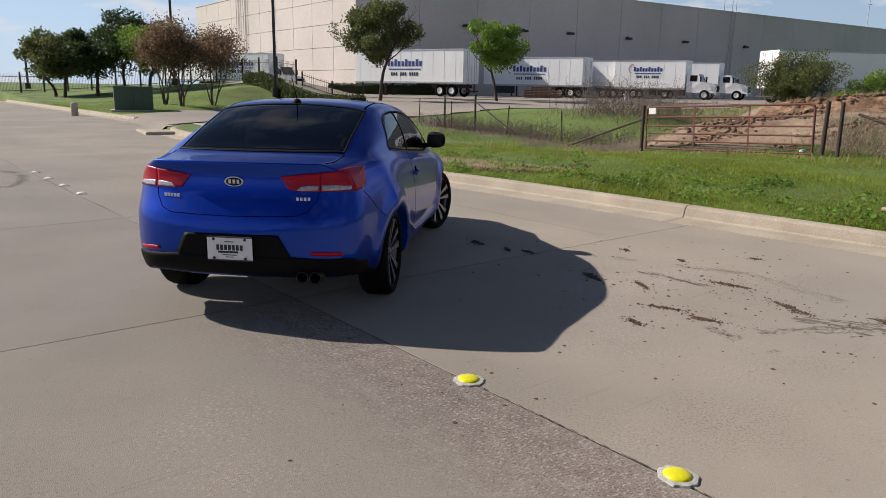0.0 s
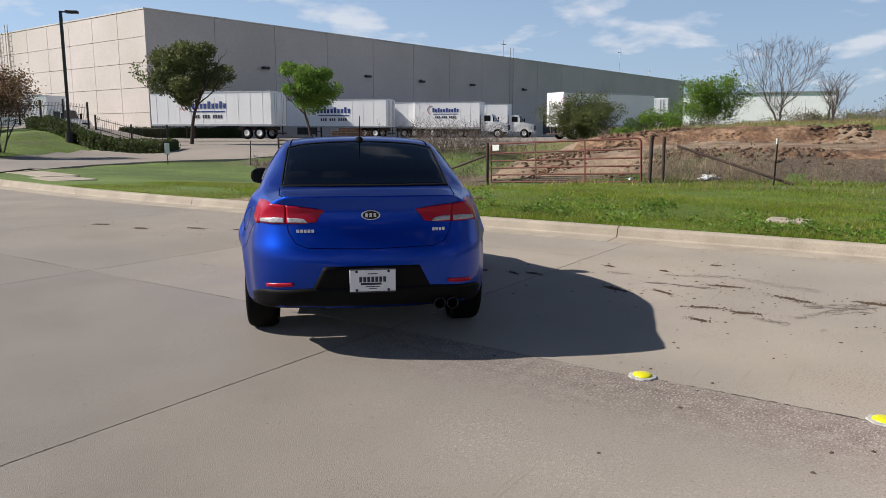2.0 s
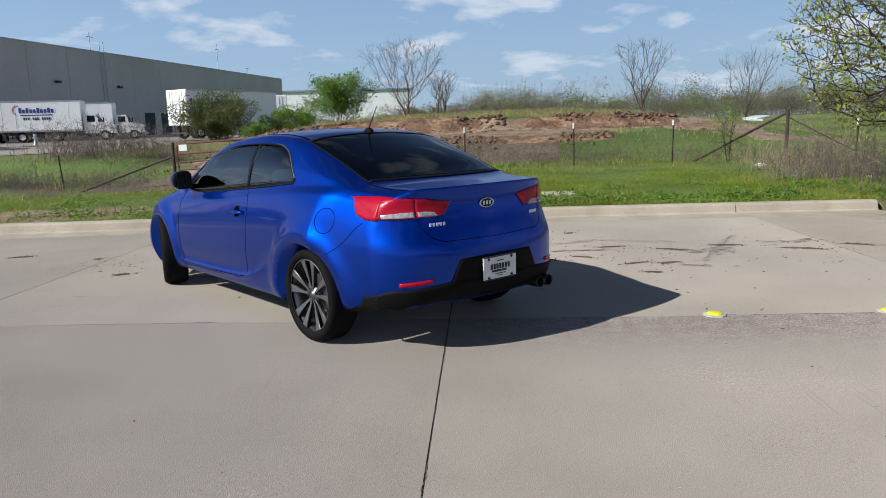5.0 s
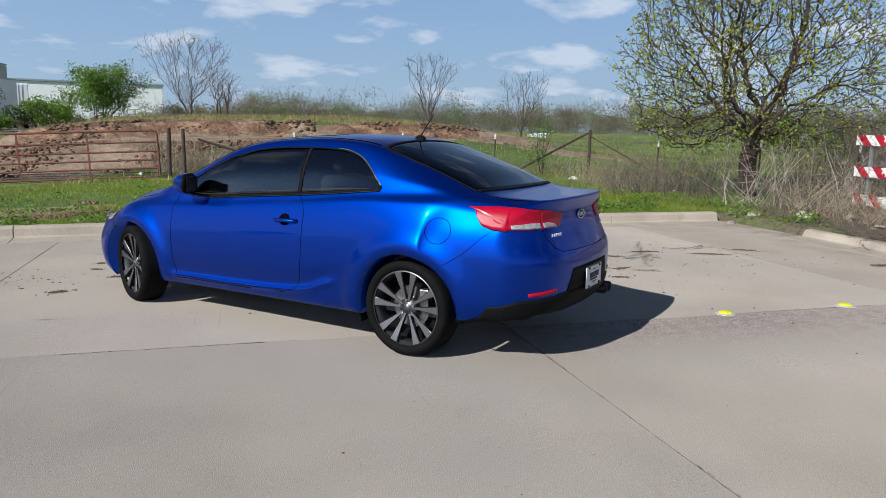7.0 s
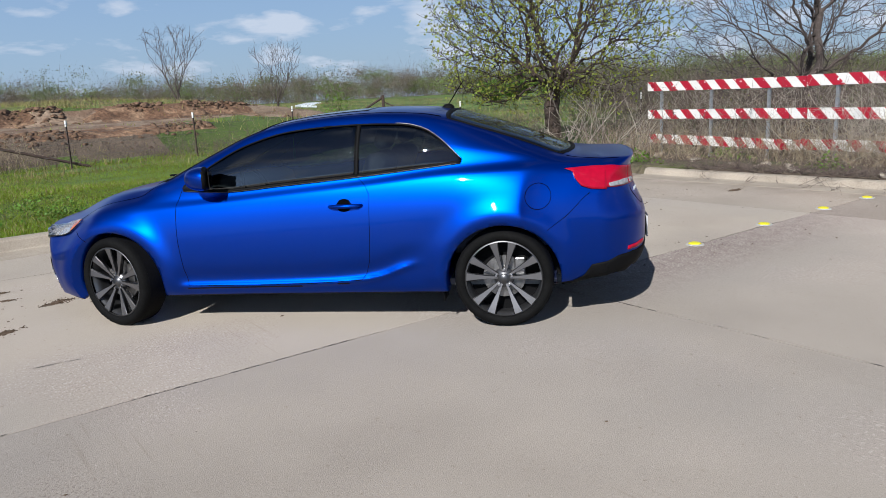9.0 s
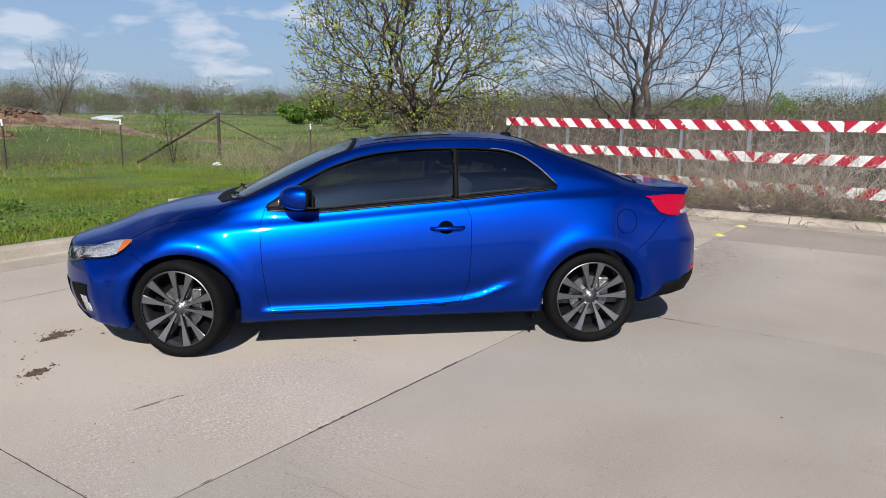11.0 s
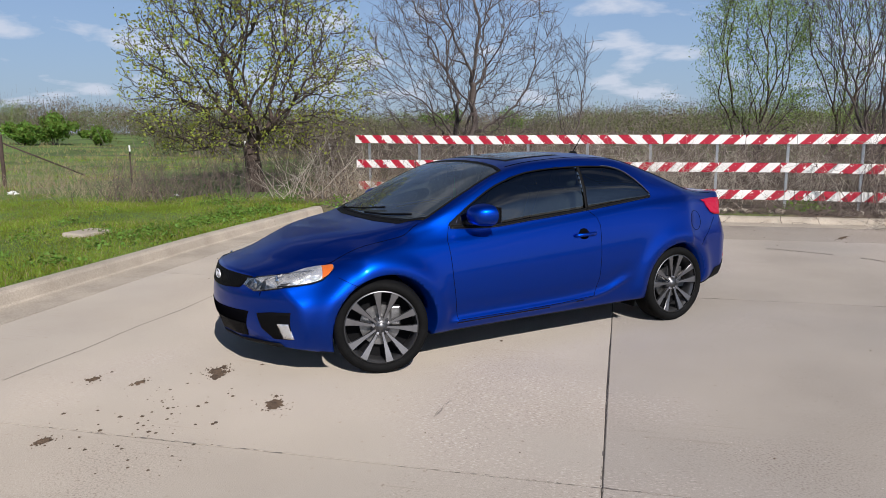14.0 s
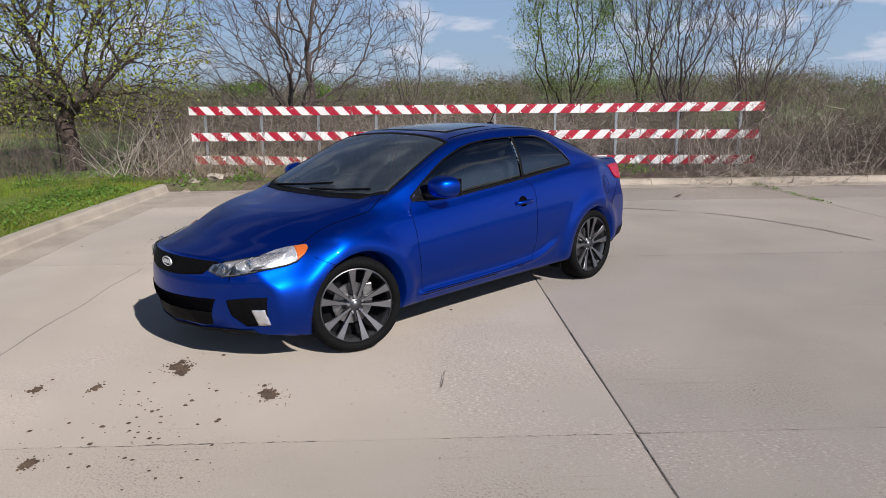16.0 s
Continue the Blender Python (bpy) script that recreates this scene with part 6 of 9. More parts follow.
farm_gate()


def brace(a, b, r=0.035):
    bm = bmesh.new()
    bm_tube(bm, a, b, r, n=8)
    tagged(part("fence_brace", bm, M_POST, None), "slanting dark rusted pipe brace of the fence", "fence brace", "fence braces")


def at_fence(s, z=None):
    """Along the fence from the gate's latch post; the line turns slightly past the field."""
    p = GATE_R + fence_dir * s
    return Vector((p.x, p.y, surface(p.x, p.y) + (z or 0)))


brace(at_fence(0.9, 1.05), at_fence(4.0, 0.02))
brace(Vector((GATE_L.x, GATE_L.y, surface(GATE_L.x, GATE_L.y) + 1.0)), ground_at(GATE_L - fence_dir * 3.2) + Vector((0, 0, 0.02)))


def t_post(p, h, tilt, white=True):
    g = ground_at(p)
    e = empty("fence_post", Matrix.Translation(g) @ Matrix.Rotation(tilt, 4, "Y"), "thin steel fence post with a white painted tip" if white else "thin dark steel fence post", "fence post", "fence posts")
    bm = bmesh.new()
    bm_box(bm, (0, 0, h / 2 - 0.1), (0.042, 0.008, h), 0.001)
    bm_box(bm, (0, 0.016, h / 2 - 0.1), (0.008, 0.032, h), 0.001)
    part("stake", bm, M_POST, e)
    if white:
        bm = bmesh.new()
        bm_box(bm, (0, 0.01, h - 0.16), (0.046, 0.040, 0.15), 0.002)
        part("tip", bm, M_PALE, e, "white painted tip")


FENCE = [Vector((11.3, 10.45, 0)), Vector((13.62, 8.25, 0)), Vector((15.2, 6.0, 0))]
STRAIN = Vector((17.45, 3.82, 0))
for k, p in enumerate(FENCE):
    t_post(p, 1.30, (0.02, -0.01, 0.03)[k])
pipe_post(STRAIN, 1.40, 0.05, "dark rusted pipe straining post of the field fence")
brace(ground_at(STRAIN) + Vector((0, 0, 1.33)), ground_at(STRAIN + Vector((-1.35, 2.05, 0))) + Vector((0, 0, 0.02)))
brace(ground_at(STRAIN) + Vector((0, 0, 1.2)), ground_at(STRAIN + Vector((-0.35, -1.9, 0))) + Vector((0, 0, 0.3)), 0.02)
for p in (Vector((14.7, 1.0, 0)), Vector((13.6, -1.6, 0)), Vector((12.9, -3.6, 0))):
    t_post(p, 1.25, 0.03)
LEFTS = [Vector((5.42, 18.4, 0)) - Vector((0.707, -0.707, 0)) * d for d in (3.6, 6.6, 10.2, 12.6)]
for k, p in enumerate(LEFTS):
    t_post(p, 1.2, (-0.06, 0.05, 0.0, 0.03)[k], False)
corner = Vector((-0.66, 24.5, 0))
pipe_post(corner, 1.45, 0.045, "dark rusted pipe post of the fence corner")
pipe_post(corner - fence_dir * 2.2, 1.30, 0.045, "dark rusted pipe post of the fence corner")
brace(ground_at(corner) + Vector((0, 0, 1.2)), ground_at(corner - fence_dir * 2.2) + Vector((0, 0, 1.2)), 0.035)
brace(ground_at(corner) + Vector((0, 0, 1.15)), ground_at(corner + fence_dir * 2.6) + Vector((0, 0, 0.05)), 0.03)


def wire(line, z):
    bm = bmesh.new()
    pts = []
    for a, b in zip(line, line[1:]):
        for k in range(4):
            p = a.lerp(b, k / 4)
            pts.append(Vector((p.x, p.y, surface(p.x, p.y) + z - 0.03 * math.sin(math.pi * k / 4))))
    pts.append(Vector((line[-1].x, line[-1].y, surface(line[-1].x, line[-1].y) + z)))
    bm_path(bm, pts, 0.0035, 4)
    tagged(part("fence_wire", bm, M_WIRE, None), "thin strand of rusty barbed fence wire", "wire", "fence wires")


for z in (0.35, 0.65, 0.92, 1.12):
    wire([GATE_R + fence_dir * 0.52] + FENCE + [STRAIN, Vector((14.7, 1.0, 0)), Vector((13.6, -1.6, 0)), Vector((12.9, -3.6, 0))], z)
    wire([GATE_L] + LEFTS[:2] + [corner] + LEFTS[2:], z)


# small litter in the grass
def litter(x, y, s, seed, label, mat):
    bm = bmesh.new()
    bmesh.ops.create_icosphere(bm, subdivisions=2, radius=1.0)
    for v in bm.verts:
        n = noise.noise(v.co * 1.7 + Vector((seed, 0, 0)))
        v.co = Vector((x + v.co.x * s * (1 + n), y + v.co.y * s * 0.7 * (1 + n), surface(x, y) + max(v.co.z, -0.3) * s * 0.42 * (1 + 0.8 * n) + s * 0.08))
    tagged(part("litter", bm, mat, None), label, "litter")


M_FILM = material("thin_plastic", (0.62, 0.66, 0.68), rough=0.3, vary=0.2, scale=8, fine=30)
litter(15.6, 3.62, 0.14, 1, "crumpled white plastic bag at the fence foot", M_PALE)
litter(10.9, 12.9, 0.30, 2, "pale plastic sheeting caught by the fence brace", M_FILM)
litter(9.0, 14.2, 0.12, 3, "white stone beside the gate post", M_PALE)
litter(3.4, 15.4, 0.10, 4, "white scrap of paper in the grass", M_PALE)
litter(13.3, 0.2, 0.10, 5, "crumpled clear plastic bottle in the grass", M_FILM)
litter(-0.2, -15.6, 0.16, 6, "white plastic scrap hanging in the brush", M_PALE)
for k, (x, y, s) in enumerate(((8.4, -2.2, 0.14), (8.9, -2.9, 0.2), (9.6, -3.6, 0.16), (8.1, -1.9, 0.09), (7.0, -4.9, 0.12), (8.0, -4.0, 0.15), (4.5, -7.2, 0.10), (3.2, -8.3, 0.14))):
    litter(x, y, s, 20 + k, "broken lump of pale concrete rubble", M_KERB)
for k in range(26):
    lu, lv = END_U + 0.35 + rg.uniform(-0.1, 0.9), rg.uniform(-9.5, 2.5)
    lx, ly = xy(lu, lv)
    litter(lx, ly, rg.uniform(0.04, 0.13), 60 + k, "broken lump of pale concrete rubble", M_KERB)
# concrete cover half sunk in the verge
bm = bmesh.new()
bm_box(bm, (0, 0, 0), (0.56, 0.36, 0.09), 0.018, Matrix.Translation((6.28, 2.6, surface(6.28, 2.6) + 0.015)) @ Matrix.Rotation(-0.8, 4, "Z") @ Matrix.Rotation(0.03, 4, "X"))
tagged(part("cover_slab", bm, M_KERB, None), "small flat pale concrete cover sunk in the grass", "slab")

# ---------------------------------------------------------------- warehouse and lorries
M_TILT = material("tilt_up_concrete", (0.585, 0.525, 0.50), rough=0.85, vary=0.05, scale=0.15, fine=4, second=(0.50, 0.46, 0.41), second_cut=(0.5, 0.7), second_scale=0.08)
M_LORRY = material("white_lorry_skin", (0.83, 0.84, 0.85), rough=0.4, vary=0.03, scale=0.6, fine=8, second=(0.74, 0.74, 0.73), second_cut=(0.58, 0.75), second_scale=0.7)
M_BLUE = material("blue_lettering", (0.03, 0.05, 0.22), rough=0.5, vary=0.05, scale=3, fine=0)
M_REDMARK = material("red_mark", (0.45, 0.03, 0.03), rough=0.5, vary=0.05, scale=3, fine=0)
M_DOORDARK = material("dark_dock_opening", (0.03, 0.035, 0.04), rough=0.7, vary=0.2, scale=1)
M_LAMPGLASS = glass_material("lorry_glass", (0.6, 0.7, 0.75), 0.3)
YARD_Z = 0.86
B_C, B_R, B_L = Vector((-17.3, 71.5, 0)), Vector((84.8, 156.7, 0)), Vector((-52.5, 108.5, 0))
ROOF = 13.5


def oriented(a, b):
    """A frame whose x runs from a to b and whose y points away to its left."""
    d = (b - a).normalized()
    return Matrix(((d.x, -d.y, 0, a.x), (d.y, d.x, 0, a.y), (0, 0, 1, 0), (0, 0, 0, 1)))


warehouse = empty("warehouse", Matrix.Translation((0, 0, 0)), "huge plain beige tilt-up concrete warehouse with a flat roof", "warehouse")
for a, b, name in ((B_C, B_R, "dock_wall"), (B_L, B_C, "side_wall")):
    m, w = oriented(a, b), (b - a).length
    n = int(round(w / (7.6 if name == "dock_wall" else 5.2)))
    for k in range(n):
        bm = bmesh.new()
        x0, x1 = w * k / n, w * (k + 1) / n
        if name == "side_wall":
            zs = [YARD_Z - 1.5, 3.4, 5.9, 8.4, 10.9, ROOF]
        else:
            zs = [YARD_Z - 1.5, ROOF]
        for z0, z1 in zip(zs, zs[1:]):
            bm_box(bm, ((x0 + x1) / 2, 0.15, (z0 + z1) / 2), (x1 - x0 - 0.05, 0.3, z1 - z0 - 0.04), 0.015, m)
        part("wall_panel", bm, M_TILT, warehouse)
    bm = bmesh.new()
    bm_box(bm, (w / 2, 0.55, (ROOF + YARD_Z) / 2 - 0.5), (w - 0.2, 0.4, ROOF - YARD_Z + 0.7), 0, m)
    part("wall_core", bm, M_TILT, warehouse)
    bm = bmesh.new()
    bm_box(bm, (w / 2, 0.16, ROOF + 0.06), (w + 0.1, 0.44, 0.14), 0.02, m)
    part("coping", bm, M_TILT, warehouse)
bm = bmesh.new()
back = B_L + (B_R - B_C)
vs = [bm.verts.new((p.x, p.y, ROOF - 0.4)) for p in (B_C, B_R, back, B_L)]
bm.faces.new(vs)
part("roof", bm, M_TILT, warehouse)
mD, wD = oriented(B_C, B_R), (B_R - B_C).length
for k, s in enumerate((6.5, 14.0, 22.5, 30.0, 40.5, 52.0, 66.0, 82.0, 100.0, 118.0)):
    bm = bmesh.new()
    bm_box(bm, (s, -0.35, 8.6 + (k % 2) * 0.1), (0.9, 0.5, 0.28), 0.05, mD)
    bm_box(bm, (s, -0.1, 8.75), (0.3, 0.25, 0.25), 0.02, mD)
    part("wall_lamp", bm, M_DOORDARK, warehouse, "dark wall-mounted floodlight")
for s in (9, 20, 47, 58, 74, 79, 90, 96):
    bm = bmesh.new()
    bm_box(bm, (s, -0.03, 3.0), (3.0, 0.12, 3.6), 0.02, mD)
    part("dock_door", bm, M_DOORDARK, warehouse, "dark loading dock door")
for s in (62.0, 62.9):
    bm = bmesh.new()
    bm_tube(bm, mD @ Vector((s, -0.2, YARD_Z)), mD @ Vector((s, -0.2, ROOF + 1.6)), 0.06, n=6)
    part("pipe", bm, M_GALV, warehouse)
for s, h in ((63.0, 3.0), (104.0, 5.5), (118.0, 2.0)):
    bm = bmesh.new()
    bm_tube(bm, mD @ Vector((s, 2, ROOF)), mD @ Vector((s, 2, ROOF + h)), 0.07, n=6)
    bm_tube(bm, mD @ Vector((s - 0.8, 2, ROOF + h * 0.8)), mD @ Vector((s + 0.8, 2, ROOF + h * 0.8)), 0.06, n=6)
    part("roof_aerial", bm, M_GALV, warehouse)
mS, wS = oriented(B_L, B_C), (B_C - B_L).length
for s in (18.0, 20.5):
    bm = bmesh.new()
    for o in (0, 0.7):
        bm_tube(bm, mS @ Vector((s + o, -0.25, YARD_Z)), mS @ Vector((s + o, -0.25, ROOF + 1.0)), 0.05, n=6)
    for z in np.arange(2, ROOF + 0.8, 0.6):
        bm_tube(bm, mS @ Vector((s, -0.25, z)), mS @ Vector((s + 0.7, -0.25, z)), 0.03, n=5)
    part("wall_ladder", bm, M_TILT, warehouse)


def lorry_wheels(parent, xs, y_side, n=1):
    for x in xs:
        for y in y_side:
            w = new("wheel")
            w.parent = parent
            w.matrix_basis = Matrix.Translation((x, y, 0.52))
            bm = bmesh.new()
            bm_lathe(bm, [(0.30, -0.14), (0.46, -0.15), (0.51, -0.11), (0.52, 0.0), (0.51, 0.11), (0.46, 0.15), (0.30, 0.14)], 24, "Y", True)
            part("tyre", bm, M_RUBBER, w, smooth=True)
            bm = bmesh.new()
            bm_lathe(bm, [(0.0, -0.05), (0.12, -0.06), (0.16, -0.10), (0.29, -0.12), (0.30, 0.12), (0.16, 0.10), (0.0, 0.06)], 20, "Y")
            part("rim", bm, M_LORRY, w, smooth=True)


def box_body(parent, length, low, high, wide, side_mark=True, scale=1.0, shift=0.0):
    """A van body along x from 0 to length, with ribs, rails and bars for its lettering."""
    bm = bmesh.new()
    bm_box(bm, (length / 2, 0, (low + high) / 2), (length, wide, high - low), 0.04)
    body_ = part("box_body", bm, M_LORRY, parent)
    rib = None
    for k in range(int(length / 1.2)):
        for s in (-1, 1):
            if rib is None:
                bm = bmesh.new()
                bm_box(bm, (0, 0, 0), (0.06, 0.014, high - low - 0.3))
                ob = rib = part("rib", bm, M_LORRY, body_)
            else:
                ob = new("rib", rib.data)
                ob.parent = body_
            ob.location = (0.6 + k * 1.2, s * (wide / 2 + 0.006), (low + high) / 2)
    bm = bmesh.new()
    for s in (-1, 1):
        bm_box(bm, (length / 2, s * (wide / 2 + 0.01), low + 0.07), (length, 0.03, 0.16), 0.01)
        bm_box(bm, (length / 2, s * (wide / 2 + 0.01), high - 0.06), (length, 0.03, 0.12), 0.01)
    part("side_rail", bm, M_GALV, parent)
    if side_mark:
        for s in (-1, 1):
            y = s * (wide / 2 + 0.02)
            c = length * (0.48 + shift)
            n = 10
            bm = bmesh.new()
            for k in range(n):
                q = (k - n / 2 + 0.5) * 0.40 * scale * (-s if s > 0 else 1)
                h = 0.62 if k in (0, 2, 5, 8) else 0.44
                bm_box(bm, (c + q, y, high - 1.15 * scale - 0.31 * scale + h * scale / 2), (0.27 * scale, 0.012, h * scale))
            part("lettering", bm, M_BLUE, body_, "dark blue bars of lettering")
            bm = bmesh.new()
            for a in range(10):
                q0, q1 = radians(60 + a * 20), radians(80 + a * 20)
                cx = c - 2.15 * scale if s < 0 else c + 2.15 * scale
                sg = 1 if s < 0 else -1
                bm_tube(bm, (cx + sg * 0.5 * scale * math.cos(q0), y, high - 1.1 * scale + 0.55 * scale * math.sin(q0)), (cx + sg * 0.5 * scale * math.cos(q1), y, high - 1.1 * scale + 0.55 * scale * math.sin(q1)), 0.035 * scale, n=5)
            part("red_swoosh", bm, M_REDMARK, body_, "red curved stroke")
            bm = bmesh.new()
            bm_box(bm, (c, y, high - 1.72 * scale), (3.6 * scale, 0.012, 0.10 * scale))
            part("small_lettering", bm, M_BLUE, body_)
            for k in range(12):
                if k not in (3, 7):
                    bm = bmesh.new()
                    bm_box(bm, (c + (k - 5.5) * 0.26 * scale, y, high - 2.15 * scale), (0.17 * scale, 0.012, 0.30 * scale))
                    part("number_bar", bm, M_INK, body_)
    return body_


def semi_trailer(a, b, label, mark=True, scale=1.0, shift=0.0):
    """a: nose, b: tail, on the yard."""
    m = oriented(a, b)
    L = (b - a).length
    e = empty("semi_trailer", Matrix.Translation((0, 0, surface(a.x, a.y) + 0.06)) @ m, label, "trailer", "lorries in the yard")
    box_body(e, L, 1.15, 4.10, 2.55, mark, scale, shift)
    lorry_wheels(e, (L - 1.3, L - 2.55), (-1.05, 1.05))
    for s in (-1, 1):
        bm = bmesh.new()
        bm_box(bm, (min(3.2, L * 0.3), s * 0.6, 0.60), (0.14, 0.14, 1.1), 0.01)
        bm_box(bm, (min(3.2, L * 0.3), s * 0.6, 0.06), (0.35, 0.3, 0.05), 0.01)
        part("landing_leg", bm, M_POST, e)
        bm = bmesh.new()
        bm_box(bm, (L - 2.0, s * 0.5, 0.92), (3.6, 0.1, 0.3), 0.01)
        part("bogie_beam", bm, M_POST, e)
    bm = bmesh.new()
    bm_box(bm, (min(3.2, L * 0.3), 0, 0.7), (0.08, 1.2, 0.08))
    part("leg_brace", bm, M_POST, e)
    bm = bmesh.new()
    for s in (-1, 1):
        bm_box(bm, (L + 0.02, s * 0.55, 0.75), (0.08, 0.1, 0.8))
    bm_box(bm, (L + 0.03, 0, 0.5), (0.1, 2.4, 0.12), 0.01)
    part("underride_bar", bm, M_POST, e)
    for s in (-1, 1):
        bm = bmesh.new()
        bm_box(bm, (L + 0.02, s * 0.63, 2.62), (0.05, 1.2, 2.75), 0.01)
        door = part("rear_door", bm, M_LORRY, e)
        for o in (-0.15, 0.15):
            bm = bmesh.new()
            bm_tube(bm, (L + 0.06, s * 0.63 + o, 1.3), (L + 0.06, s * 0.63 + o, 3.95), 0.02, n=5)
            part("lock_rod", bm, M_GALV, door)
    return e


def cab(parent, x0, white=True):
    """A bonneted cab whose nose points along +x from x0."""
    bm = bmesh.new()
    prof = [(0, 0.75), (0, 2.55), (0.15, 2.68), (1.15, 2.68), (1.55, 1.85), (2.75, 1.62), (2.95, 1.45), (3.0, 0.7)]
    L = [bm.verts.new((x0 + x, -1.05 if x < 1.6 else -0.92, z)) for x, z in prof]
    R = [bm.verts.new((x0 + x, 1.05 if x < 1.6 else 0.92, z)) for x, z in prof]
    n = len(prof)
    for k in range(n):
        bm.faces.new((L[k], L[(k + 1) % n], R[(k + 1) % n], R[k]))
    bm.faces.new(L[::-1])
    bm.faces.new(R)
    c = part("cab", bm, M_LORRY, parent, "white bonneted cab")
    for s in (-1, 1):
        bm = bmesh.new()
        bm_box(bm, (x0 + 0.72, s * 1.055, 2.2), (0.72, 0.02, 0.62), 0.005)
        part("side_window", bm, M_GLOSSBLACK, c)
    bm = bmesh.new()
    vs = [bm.verts.new((x0 + x, y, z)) for x, y, z in ((1.19, -0.92, 2.63), (1.19, 0.92, 2.63), (1.57, 0.9, 1.88), (1.57, -0.9, 1.88))]
    bm.faces.new(vs)
    part("windscreen", bm, M_GLOSSBLACK, c)
    bm = bmesh.new()
    bm_box(bm, (x0 + 3.02, 0, 1.15), (0.05, 1.1, 0.6), 0.01)
    part("grille", bm, M_TRIM, c)
    bm = bmesh.new()
    bm_box(bm, (x0 + 3.05, 0, 0.62), (0.16, 2.2, 0.28), 0.03)
    part("bumper", bm, M_GALV, c)
    for s in (-1, 1):
        bm = bmesh.new()
        bm_box(bm, (x0 + 3.0, s * 0.78, 1.15), (0.08, 0.3, 0.25), 0.02)
        part("headlamp", bm, M_REFLECTOR, c)
        bm = bmesh.new()
        bm_box(bm, (x0 + 1.5, s * 1.3, 2.1), (0.12, 0.22, 0.55), 0.02)
        bm_tube(bm, (x0 + 1.4, s * 1.05, 2.3), (x0 + 1.5, s * 1.25, 2.3), 0.02, n=5)
        part("mirror", bm, M_TRIM, c)


def box_truck(a, b, label, mark=True, scale=0.8):
    """a: tail, b: nose."""
    m = oriented(a, b)
    L = (b - a).length
    e = empty("box_truck", Matrix.Translation((0, 0, surface(a.x, a.y) + 0.06)) @ m, label, "lorry", "lorries in the yard")
    box_body(e, L - 3.1, 1.05, 4.05, 2.5, mark, scale)
    cab(e, L - 3.0)
    lorry_wheels(e, (L - 1.1, 2.2), (-0.98, 0.98))
    bm = bmesh.new()
    bm_box(bm, (L / 2 - 0.5, 0, 0.85), (L - 1.5, 0.8, 0.25), 0.02)
    bm_box(bm, (L - 3.6, -0.9, 0.65), (1.0, 0.4, 0.5), 0.05)
    part("chassis", bm, M_POST, e)
    return e


EYE = Vector((0.27, -6.76, 0))


def far(x90, y90, d0, d):
    """A point moved along its line of sight from the street to the distance d."""
    p = Vector((x90, y90, 0))
    return EYE + (p - EYE) * (d / d0)


semi_trailer(Vector((-14.9, 64.6, 0)), Vector((-3.9, 59.2, 0)), "white semi-trailer with dark blue lettering parked without its tractor")
semi_trailer(Vector((-3.4, 77.0, 0)), Vector((7.1, 71.9, 0)), "long white semi-trailer with dark blue lettering at the dock")
semi_trailer(Vector((7.6, 81.6, 0)), Vector((12.2, 79.3, 0)), "plain white semi-trailer between the others", mark=False)
box_truck(Vector((10.9, 78.5, 0)), Vector((20.7, 73.9, 0)), "white box lorry with a bonneted cab and blue lettering")
box_truck(Vector((15.2, 84.0, 0)), Vector((25.3, 79.2, 0)), "white box lorry with a bonneted cab parked behind another", mark=False)
semi_trailer(Vector((30.0, 58.9, 0)), Vector((20.2, 55.9, 0)), "white semi-trailer standing behind a large bush", scale=0.9, shift=0.32)
semi_trailer(Vector((38.5, 74.5, 0)), Vector((33.4, 63.8, 0)), "white semi-trailer at the yard's end", scale=0.8)
box_truck(Vector((-32.4, 72.4, 0)), Vector((-22.6, 68.6, 0)), "white lorry with blue lettering behind the iron fence", scale=0.9)
semi_trailer(far(-36.0, 66.0, 80, 92.0), far(-30.5, 67.4, 80, 84.0), "white semi-trailer behind the iron fence", mark=False)


# light poles
M_BRONZE = material("dark_bronze_paint", (0.025, 0.02, 0.018), rough=0.5, vary=0.15, scale=3)


def light_pole(p, h, arm):
    e = empty("street_lamp", Matrix.Translation((p.x, p.y, surface(p.x, p.y))), "tall dark square light pole with a flat lamp head", "street lamp", "light poles")
    bm = bmesh.new()
    bm_box(bm, (0, 0, h / 2), (0.16, 0.16, h), 0.01)
    bm_tube(bm, (0, 0, 0), (0, 0, 0.6), 0.28, n=16)
    part("pole", bm, M_BRONZE, e)
    bm = bmesh.new()
    bm_box(bm, (arm * 0.65, 0, h - 0.05), (0.75, 0.4, 0.16), 0.04)
    bm_box(bm, (arm * 0.2, 0, h - 0.05), (0.35, 0.08, 0.08))
    part("lamp_head", bm, M_BRONZE, e)


light_pole(far(-15.3, 40.8, 50, 52), 8.0, 1)
light_pole(Vector((-30.0, 56.0, 0)), 9.2, 1)
light_pole(Vector((-51.5, 66, 0)), 4.2, 1)


# iron fence, hedges, transformer, signs
pk = bmesh.new()
bm_tube(pk, (0, 0, 0), (0, 0, 1.7), 0.012, n=4)
PICKET = bpy.data.meshes.new("picket")
pk.to_mesh(PICKET)
pk.free()
PICKET.materials.append(M_BRONZE)


